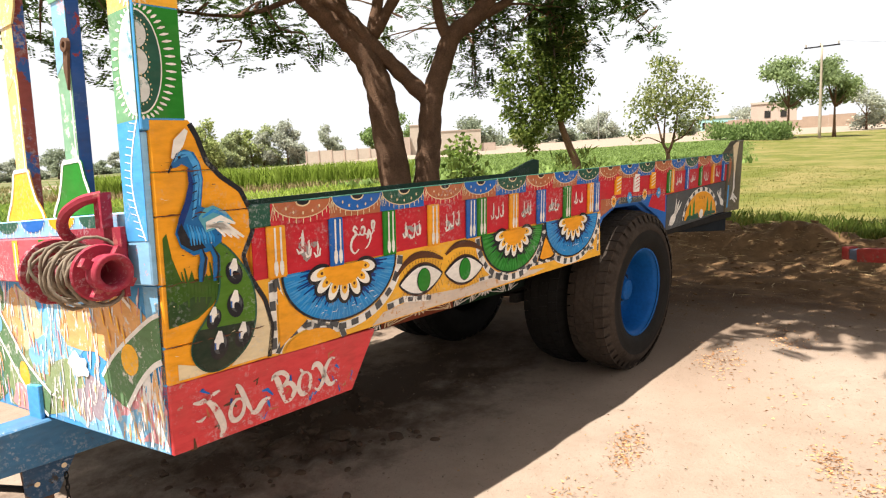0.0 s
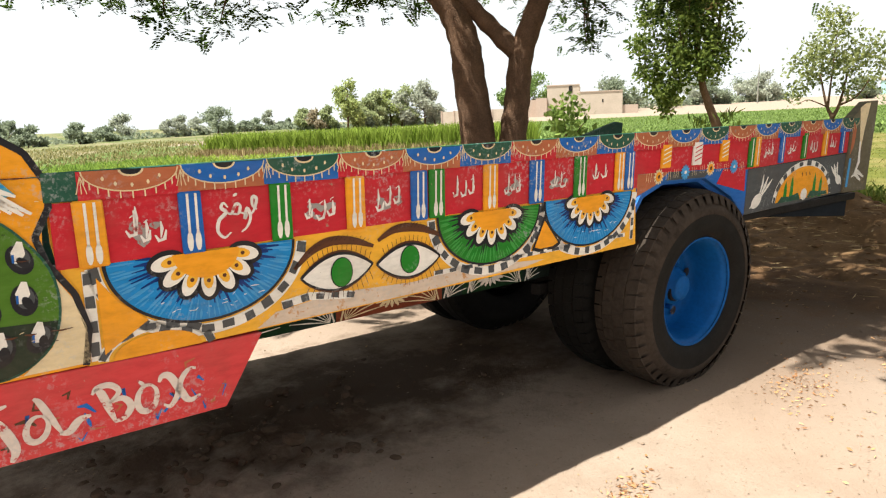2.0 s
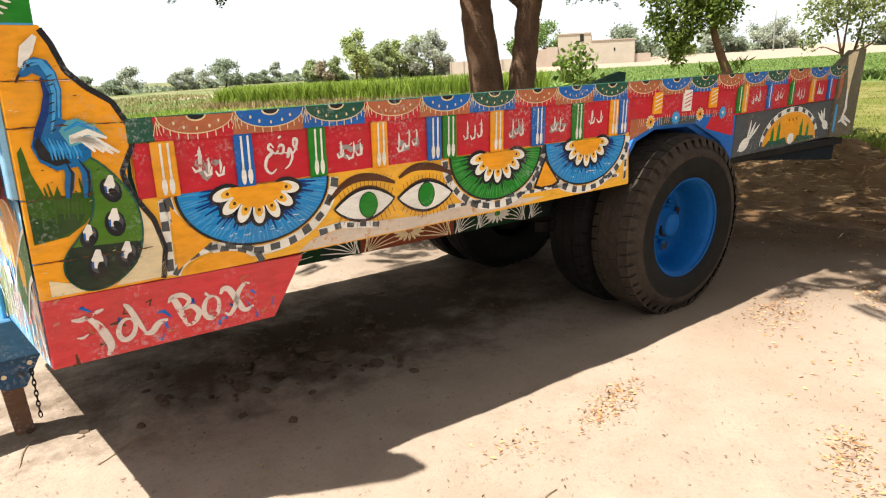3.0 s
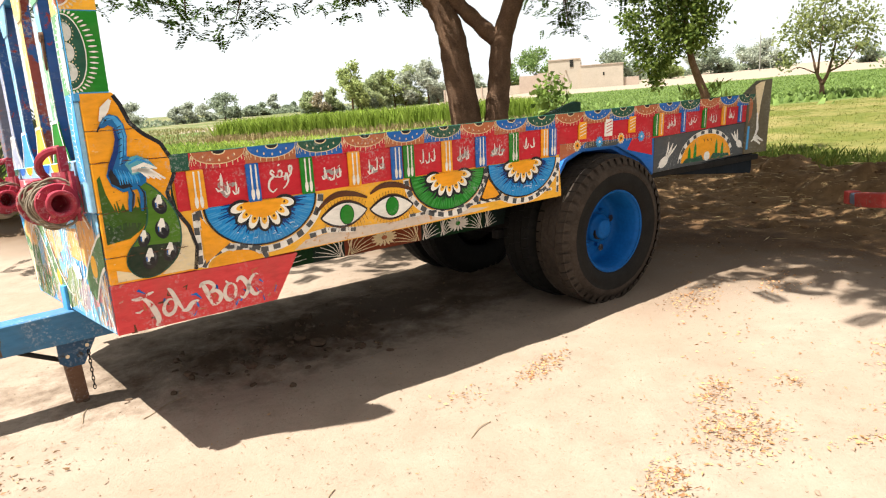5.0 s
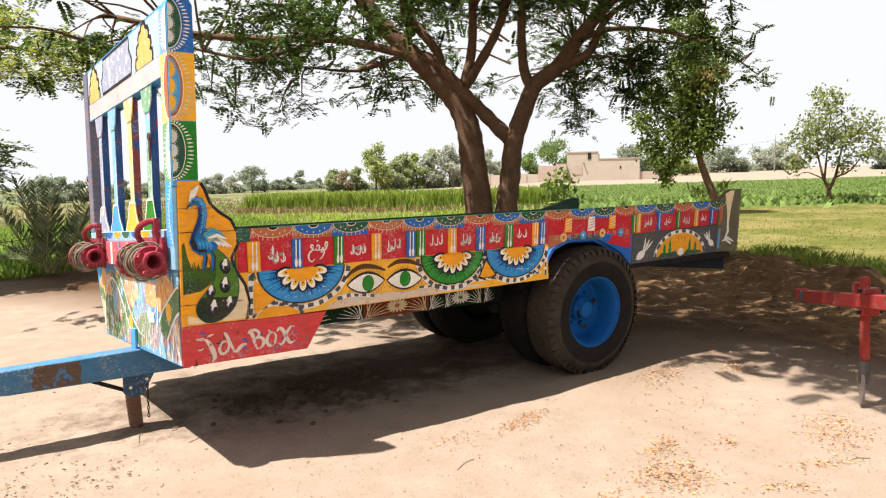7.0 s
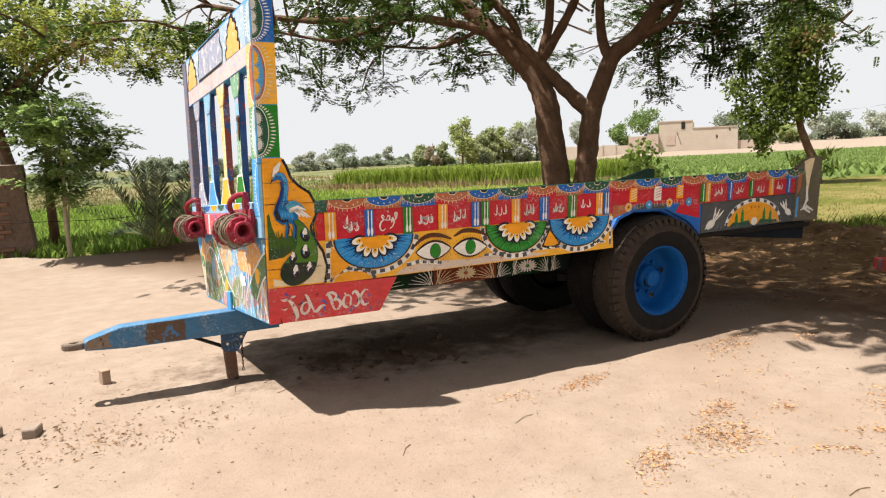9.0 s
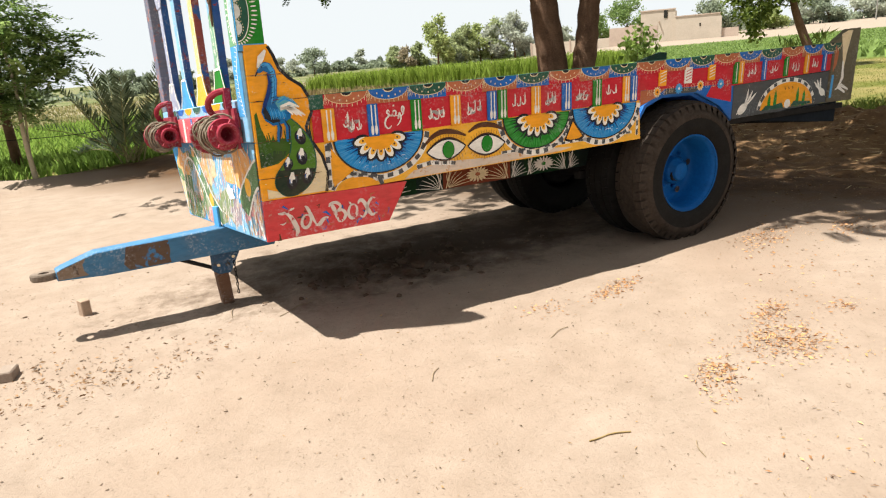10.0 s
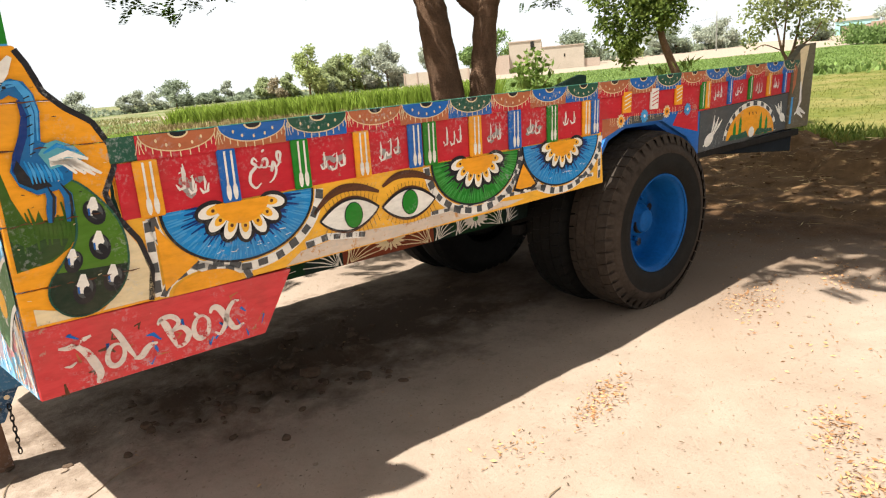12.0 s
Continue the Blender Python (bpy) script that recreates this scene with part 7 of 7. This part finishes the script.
def house_frame(x, y):
    d = Vector((x, y, 0)).normalized()
    r = Vector((d.y, -d.x, 0))
    m = Matrix.Identity(4)
    m.col[0].xyz, m.col[1].xyz, m.col[3].xyz = r, d, (x, y, 0)
    return m


def slabbox(name, x0, x1, y0, y1, z0, z1, mat, parent, label=""):
    bm = bmesh.new()
    box(bm, x0, x1, y0, y1, z0, z1)
    return part(name, bm, mat, parent, label)


house = thing("village_house", "flat-roofed plastered village house with a roof room", "house", house_frame(44.62, 38.62))
g0 = 0.7
slabbox("low_block", -5.0, -3.3, 0.4, 4.5, g0, 2.78, PINK, house)
slabbox("front_block", -3.3, -2.37, -0.4, 3.0, g0, 2.89, PINK, house)
slabbox("wall", -2.36, 0.4, 0.0, 5.0, g0, 3.86, PLASTER, house)
slabbox("parapet", -2.40, 0.44, -0.04, 0.2, 3.862, 3.96, PINK, house)
slabbox("window", -0.50, -0.20, -0.03, -0.003, 3.24, 3.84, DARKGAP, house)
slabbox("side_wall", 0.403, 4.0, -0.25, 5.0, g0, 3.22, PLASTER, house)
slabbox("side_parapet", 0.405, 4.04, -0.29, -0.05, 3.222, 3.30, PINK, house)
slabbox("niche", -1.75, -1.0, -0.03, -0.003, 1.9, 2.7, PINK, house)
slabbox("vent", 2.3, 2.42, -0.27, -0.252, 2.35, 2.6, DARKGAP, house)
slabbox("drain_spout", -0.9, -0.82, -0.22, -0.004, 2.9, 3.0, MUDBRICK, house)
slabbox("stub_wall", 4.003, 5.3, -0.1, 0.2, g0, 2.06, PINK, house)
compound = thing("compound_wall", "long pale plastered compound wall beside the house", "wall", house_frame(44.62, 38.62))
for k in range(6):
    slabbox("wall_panel", -12.0 + 1.17 * k, -10.84 + 1.17 * k, 0.6, 0.85, 0.3, 2.06 + 0.05 * math.sin(k * 2.0), PLASTER, compound)
for k in range(7):
    slabbox("wall_pier", -12.06 + 1.17 * k, -11.95 + 1.17 * k, 0.55, 0.9, 0.3, 2.14, PINK, compound)

pink = thing("pink_house", "far pink flat-roofed house", "house", house_frame(105.4, 26.8))
slabbox("wall", -3.0, 3.0, 0, 6, 1.2, 6.0, PINK, pink)
slabbox("parapet", -3.1, 3.1, -0.1, 6.1, 6.003, 6.3, PLASTER, pink)
slabbox("window", -1.2, -0.4, -0.05, -0.003, 4.0, 5.0, DARKGAP, pink)
slabbox("window", 0.9, 1.7, -0.05, -0.003, 4.0, 5.0, DARKGAP, pink)
teal = thing("teal_house", "far low house washed white and teal", "house", house_frame(107.8, 35.9))
slabbox("wall", -2.6, 2.6, 0, 5, 1.2, 4.5, TEAL, teal)
slabbox("parapet", -2.7, 2.7, -0.1, 5.1, 4.503, 4.9, PLASTER, teal)
for xx in (-1.6, 0.0, 1.6):
    slabbox("window", xx - 0.35, xx + 0.35, -0.05, -0.003, 2.9, 3.9, DARKGAP, teal)
far_wall = thing("far_wall", "long brown mud-brick boundary wall", "wall", house_frame(97, 20))
for k in range(14):
    slabbox("wall_panel", -13 + 3.0 * k, -10.01 + 3.0 * k, 0, 0.4, 0.9, 3.5 + 0.25 * math.sin(k * 1.7), MUDBRICK, far_wall)

pole = thing("power_pole", "concrete power pole with a steel crossarm and insulators", "pole", Matrix.Translation((54.9, 10.0, 0)))
wood("post", [([(0, 0, 0.5), (0, 0, 4.5), (0, 0, 7.75)], 0.12, 0.075)], pole, plain("pole_concrete", (0.36, 0.30, 0.23), 0.9, 0, 3, 0.2, 0.2))
arm = slabbox("crossarm", -0.05, 0.05, -1.15, 1.15, 7.55, 7.64, STEEL, pole)
for yy in (-1.05, 0.1, 1.05):
    bm = bmesh.new()
    lathe(bm, [(0.03, 0), (0.06, 0.08), (0.04, 0.14), (0.06, 0.18), (0.001, 0.24)], lambda p, q, h: (p, yy + q, 7.645 + h), 8)
    part("insulator", bm, PLASTER, pole)
for k, (a, b) in enumerate((((54.9, 8.95, 7.85), (120, -40, 9.5)), ((69.0, 35.5, 5.2), (40.0, 26.5, 3.75)))):
    bm = bmesh.new()
    a, b = Vector(a), Vector(b)
    tube(bm, [a.lerp(b, t) - Vector((0, 0, (5.0, 1.0)[k] * t * (1 - t))) for t in [q / 12 for q in range(13)]], 0.007, 4, False)
    tagged(part("power_line", bm, STEEL), "thin black overhead power line", "cable")

thin_pole = thing("utility_pole", "thin far wooden utility pole", "pole", Matrix.Translation((69.0, 35.5, 0)))
wood("post", [([(0, 0, 1.2), (0, 0, 3.5), (0, 0, 5.8)], 0.07, 0.05)], thin_pole, plain("grey_wood", (0.25, 0.24, 0.21), 0.9, 0, 3, 0.2, 0.2))

# ---- the yard's clutter ----
implement = thing("cultivator", "red-painted steel cultivator frame with a worn tine", "farm implement")
d = Vector((-0.5, -0.62, 0)).normalized()
s = Vector((-d.y, d.x, 0))
# Red darkened to stand in for the tree's shade over the frame.
TOOLRED = paint("shaded_tool_red", (0.25, 0.030, 0.026), 0.42, (0.16, 0.09, 0.07), 0.5)


def bar(name, a, b, w, h, mat, parent, bevel=0.006):
    a, b = Vector(a), Vector(b)
    ax = (b - a).normalized()
    sd = ax.cross(Vector((0, 0, 1)))
    sd = sd.normalized() if sd.length > 0.1 else s
    u = sd.cross(ax)
    m = Matrix.Identity(4)
    m.col[0].xyz, m.col[1].xyz, m.col[2].xyz, m.col[3].xyz = ax, sd, u, a
    bm = bmesh.new()
    box(bm, 0, (b - a).length, -w / 2, w / 2, -h / 2, h / 2, m)
    return part(name, bm, mat, parent, bevel=bevel)


A = Vector((4.30, -1.06, 0.585))
beam = bar("beam", A, A + d * 2.0 + Vector((0, 0, 0.27)), 0.09, 0.09, TOOLRED, implement)
bar("beam_socket", A - d * 0.075, A - d * 0.002, 0.070, 0.070, paint("slate_primer", (0.08, 0.10, 0.14), 0.42, (0.25, 0.06, 0.05)), implement)
bar("beam_end", A - d * 0.135, A - d * 0.077, 0.085, 0.085, TOOLRED, implement)
S = Vector((3.82, -1.67, 0.0))
bar("tine_shank", S + Vector((0.03, 0.03, 0.84)), S + Vector((0, 0, 0.30)), 0.040, 0.058, TOOLRED, implement)
WORNSTEEL = plain("worn_steel", (0.22, 0.19, 0.165), 0.5, 0.4, 12, 0.3, 0.2)
bm = bmesh.new()
tube(bm, [S + Vector((0, 0, 0.30)), S + Vector((0, 0, 0.22)), S + Vector((-0.005, 0, 0.15))], [0.031, 0.033, 0.026], 8)
part("tine_socket", bm, plain("grey_iron", (0.085, 0.078, 0.075), 0.6, 0.3, 12, 0.3, 0.2), implement, "dull grey iron tine socket")
bm = bmesh.new()
slab(bm, [(-0.020, 0.20), (-0.030, 0.13), (-0.022, 0.05), (-0.004, 0.0), (0.012, 0.02), (0.026, 0.09), (0.024, 0.17), (0.010, 0.215)], lambda u, v, k: S + d * (0.018 + u) + Vector((0, 0, v)) - s * k, 0.010, 0.026)
part("tine_point", bm, WORNSTEEL, implement, "worn bright steel tine point", bevel=0.003)
bm = bmesh.new()
tube(bm, smooth_path([S - d * 0.02 + Vector((0, 0, 0.22)), S - d * 0.055 + Vector((0, 0, 0.17)), S - d * 0.05 + Vector((0, 0, 0.11))], 3), [0.014, 0.015, 0.016, 0.016, 0.014, 0.010, 0.005], 6)
part("tine_hook", bm, WORNSTEEL, implement)
bar("clamp", S + d * 0.085 + Vector((0.03, 0.04, 0.775)), S + d * 0.085 + Vector((0.03, 0.04, 0.60)), 0.11, 0.040, TOOLRED, implement)
bar("clamp", S - d * 0.03 + Vector((0.03, 0.04, 0.80)), S - d * 0.03 + Vector((0.03, 0.04, 0.70)), 0.10, 0.020, TOOLRED, implement)
for z in (0.625, 0.76):
    bar("clamp_bolt", S + d * 0.085 + Vector((0.03, 0.04, z)) - s * 0.075, S + d * 0.085 + Vector((0.03, 0.04, z)) + s * 0.075, 0.020, 0.020, STEEL, implement, 0)
S2 = A + d * 1.75
bar("tine_shank", Vector((S2.x, S2.y, 0.95)), Vector((S2.x, S2.y, 0.0)), 0.055, 0.075, TOOLRED, implement)

for x, y, rz, up in ((-0.91, 1.25, 20, 1), (-1.29, 0.47, 75, 0), (-1.50, 0.52, 60, 0)):
    b = new("loose_brick", brick_mesh.copy())
    b.data.materials[0] = plain("dusty_brick", (0.30, 0.21, 0.15) if up else (0.24, 0.185, 0.145), 0.95, 0, 9, 0.2, 0.5, 0.01)
    b.scale = (0.8, 0.9, 1.0)
    b.matrix_world = Matrix.Translation((x, y, ground_z(x, y) + (0.045 if up else 0.024))) @ Matrix.Rotation(radians(rz), 4, "Z") @ (Matrix.Rotation(radians(90), 4, "Y") if up else Matrix.Identity(4)) @ Matrix.Diagonal((0.50, 0.75, 0.9, 1))
    tagged(b, "broken brick standing on end in the dust" if up else "dusty half brick lying on the ground", "brick", "loose bricks")

# fallen leaves and pods, twigs, clods
rng = np.random.default_rng(77)


def scatter(name, label, spots, size, mat, seed, aspect=0.3):
    rr = np.random.default_rng(seed)
    V = []
    for x, y in spots:
        z = ground_z(x, y) + 0.004
        a, L = rr.uniform(0, math.tau), size * rr.uniform(0.5, 1.4)
        c, s_ = math.cos(a) * L / 2, math.sin(a) * L / 2
        w = aspect * 0.5
        k = L * rr.uniform(0.08, 0.45) * min(1.0, aspect * 2.2)
        V.append(((x - c, y - s_, z + k * rr.random()), (x + s_ * w, y - c * w, z + 0.001), (x + c, y + s_, z + k * rr.random()), (x - s_ * w, y + c * w, z + k)))
    return tagged(quads(name, np.array(V), mat), label, "leaf litter", kind="stuff")


def heap(x, y, r, n, sq=0.6, turn=0.4):
    u, v = rng.normal(0, r, n), rng.normal(0, r * sq, n)
    return list(zip(x + u * math.cos(turn) - v * math.sin(turn), y + u * math.sin(turn) + v * math.cos(turn)))


HEAPS = [(2.0, -1.58, 0.15, 330, 0.8, 0.2), (1.47, -1.62, 0.12, 150, 0.5, 0.6), (1.89, -0.54, 0.16, 150, 0.35, 0.3), (3.25, -1.77, 0.22, 230, 0.5, 0.4), (3.41, -0.44, 0.20, 140, 0.5, 0.2), (1.37, -0.55, 0.10, 30, 0.6, 0), (2.3, -1.29, 0.12, 110, 0.4, 0.3), (2.62, -1.48, 0.09, 40, 0.5, 0), (2.3, -1.98, 0.13, 50, 0.3, -0.5), (2.75, -1.95, 0.12, 60, 0.3, -0.4), (4.0, -0.7, 0.22, 90, 0.5, 0.3), (2.9, -1.0, 0.3, 40, 0.7, 0), (4.3, -2.2, 0.4, 90, 0.6, 0.3), (1.2, -2.3, 0.3, 40, 0.5, 0.2)]
spots = sum((heap(x, y, r * 0.85, int(n * 1.9), sq, turn) for x, y, r, n, sq, turn in HEAPS), [])
PODS = leaf("fallen_pods", (0.22, 0.106, 0.050), (0.48, 0.265, 0.125), 0.1)
scatter("fallen_leaves", "dry tan leaves and pods lying in small drifts", spots, 0.022, PODS, 1, 0.42)
loose = [(rng.uniform(-2.2, 6.0), rng.uniform(-3.2, 2.2)) for _ in range(1300)]
scatter("scattered_leaves", "single dry leaf bits scattered over the yard", loose, 0.017, leaf("leaf_bits", (0.09, 0.055, 0.03), (0.28, 0.17, 0.08), 0.1), 2, 0.4)
scatter("dung_crumbs", "brown dung crumbs and dry leaves in the dust", heap(-0.97, 0.10, 0.2, 150, 0.5, 0.2) + heap(-0.55, 0.15, 0.25, 110, 0.5, 0.3) + heap(-1.2, 0.35, 0.3, 120, 0.5, 0.3), 0.024, leaf("brown_crumbs", (0.10, 0.055, 0.03), (0.27, 0.16, 0.085), 0.1), 3, 0.5)
crumbs = [(rng.uniform(-2.4, 5.2), rng.uniform(-3.4, 2.4)) for _ in range(5200)] + heap(-1.1, 0.3, 0.5, 260, 0.7, 0.1) + heap(0.6, -0.9, 0.7, 260, 0.5, 0.3) + heap(0.95, 0.7, 0.4, 240, 0.8, 0.1)
scatter("soil_crumbs", "tiny dark crumbs and leaf bits in the dust", crumbs, 0.011, leaf("dark_bits", (0.05, 0.035, 0.022), (0.17, 0.115, 0.07), 0.05), 6, 0.6)
bank = [(8.0 + 0.35 * (y - 1) + rng.normal(-0.4, 0.7), y) for y in rng.uniform(-3.5, 8, 3600)]
scatter("bank_litter", "brown straw and leaf litter over the shaded bank", bank, 0.036, leaf("straw", (0.08, 0.045, 0.022), (0.30, 0.20, 0.10), 0.1), 4, 0.22)
straws = [(8.0 + 0.35 * (y - 1) + rng.normal(-0.5, 0.45), y) for y in rng.uniform(-1.5, 4.5, 620)] + [(rng.uniform(5.2, 7.6), rng.uniform(-1.0, 3.0)) for _ in range(160)]
scatter("straw_stalks", "pale dry straw stalks strewn over the bank", straws, 0.15, leaf("pale_straw", (0.22, 0.15, 0.07), (0.46, 0.34, 0.17), 0.1), 9, 0.05)
shade_bits = [(rng.uniform(4.2, 7.8), rng.uniform(-1.5, 4.5)) for _ in range(1700)]
scatter("shade_litter", "leaf litter in the tree's shade", shade_bits, 0.026, leaf("brown_litter", (0.07, 0.040, 0.020), (0.24, 0.15, 0.075), 0.1), 5, 0.35)

lumps = bmesh.new()
rr = random.Random(18)
for k in range(130):
    x, y = rr.gauss(1.0, 0.42), rr.gauss(0.80, 0.26)
    r = rr.uniform(0.005, 0.020) * (2.0 if k % 9 == 0 else 1)
    m = Matrix.Translation((x, y, ground_z(x, y) + r * 0.15)) @ Matrix.Rotation(rr.uniform(0, 3), 4, "Z") @ Matrix.Diagonal((r * rr.uniform(0.9, 1.7), r, r * rr.uniform(0.5, 0.9), 1))
    made = bmesh.ops.create_icosphere(lumps, subdivisions=2, radius=1, matrix=m)["verts"]
    for v in made:
        v.co += Vector((0.25 * r * noise.noise(v.co * 60), 0.25 * r * noise.noise(v.co * 60 + Vector((9, 0, 0))), 0.3 * r * noise.noise(v.co * 45)))
tagged(part("loosened_soil", lumps, plain("dark_soil", (0.080, 0.052, 0.035), 0.95, 0, 30, 0.35, 0.5)), "dark loosened lumps of soil under the trailer bed", "soil", kind="stuff")
lumps = bmesh.new()
rr = random.Random(28)
for k in range(420):
    y = rr.uniform(-2.0, 5.0)
    x = 7.55 + 0.35 * (y - 1) + rr.gauss(0, 0.75)
    r = rr.uniform(0.008, 0.026) * (1.8 if k % 8 == 0 else 1)
    m = Matrix.Translation((x, y, ground_z(x, y) + r * 0.25)) @ Matrix.Rotation(rr.uniform(0, 3), 4, "Z") @ Matrix.Diagonal((r * rr.uniform(0.9, 1.7), r, r * rr.uniform(0.4, 0.7), 1))
    made = bmesh.ops.create_icosphere(lumps, subdivisions=1, radius=1, matrix=m)["verts"]
    for v in made:
        v.co += Vector((0.3 * r * noise.noise(v.co * 40), 0.3 * r * noise.noise(v.co * 40 + Vector((9, 0, 0))), 0.3 * r * noise.noise(v.co * 30)))
tagged(part("dug_clods", lumps, plain("brown_clods", (0.135, 0.075, 0.038), 0.95, 0, 24, 0.4, 0.5)), "brown clods of dug earth on the shaded bank", "soil", kind="stuff")
bm = bmesh.new()
rr = random.Random(8)
for k in range(1500):
    x, y = rr.uniform(-2.4, 4.5), rr.uniform(-3.0, 2.6)
    if k < 380:
        x, y = rr.gauss(-1.15, 0.5), rr.gauss(0.30, 0.55)
    r = rr.uniform(0.002, 0.006) * (1.9 if rr.random() < (0.3 if k < 380 else 0.06) else 1)
    m = Matrix.Translation((x, y, ground_z(x, y) + r * 0.2)) @ Matrix.Rotation(rr.uniform(0, 3), 4, "Z") @ Matrix.Diagonal((r * rr.uniform(0.8, 1.9), r, r * rr.uniform(0.4, 0.8), 1))
    bmesh.ops.create_icosphere(bm, subdivisions=1, radius=1, matrix=m)
tagged(part("clods", bm, plain("dry_clods", (0.225, 0.165, 0.120), 0.95, 0, 20, 0.3, 0.3)), "small dry clods and pebbles in the dust", "pebbles", kind="stuff")
TWIG = plain("dry_twig", (0.22, 0.16, 0.10), 0.9, 0, 20, 0.3, 0.2)
for x, y, L, a in ((0.10, 0.36, 0.26, 0.5), (0.70, -1.68, 0.17, -0.2), (1.16, -0.86, 0.16, 0.4), (-0.14, 0.55, 0.22, 1.3), (2.9, -2.0, 0.14, -0.3), (0.45, -0.9, 0.12, 0.9), (1.9, -2.3, 0.15, 0.1), (0.95, -2.0, 0.10, 1.1)):
    bm = bmesh.new()
    pts = [(x + L * t * math.cos(a + 0.10 * math.sin(4 * t)), y + L * t * math.sin(a + 0.10 * math.sin(4 * t)), ground_z(x + L * t * math.cos(a), y + L * t * math.sin(a)) + 0.003 + 0.002 * math.sin(3 * t)) for t in [q / 6 for q in range(7)]]
    tube(bm, pts, [0.0035 if x == 0.70 else 0.0022] * 7, 5)
    tagged(part("twig", bm, LEAF_DRY if x == 0.70 else TWIG), "dry straw stalk on the dust" if x == 0.70 else "thin dry twig on the dust", "twig", "twigs")
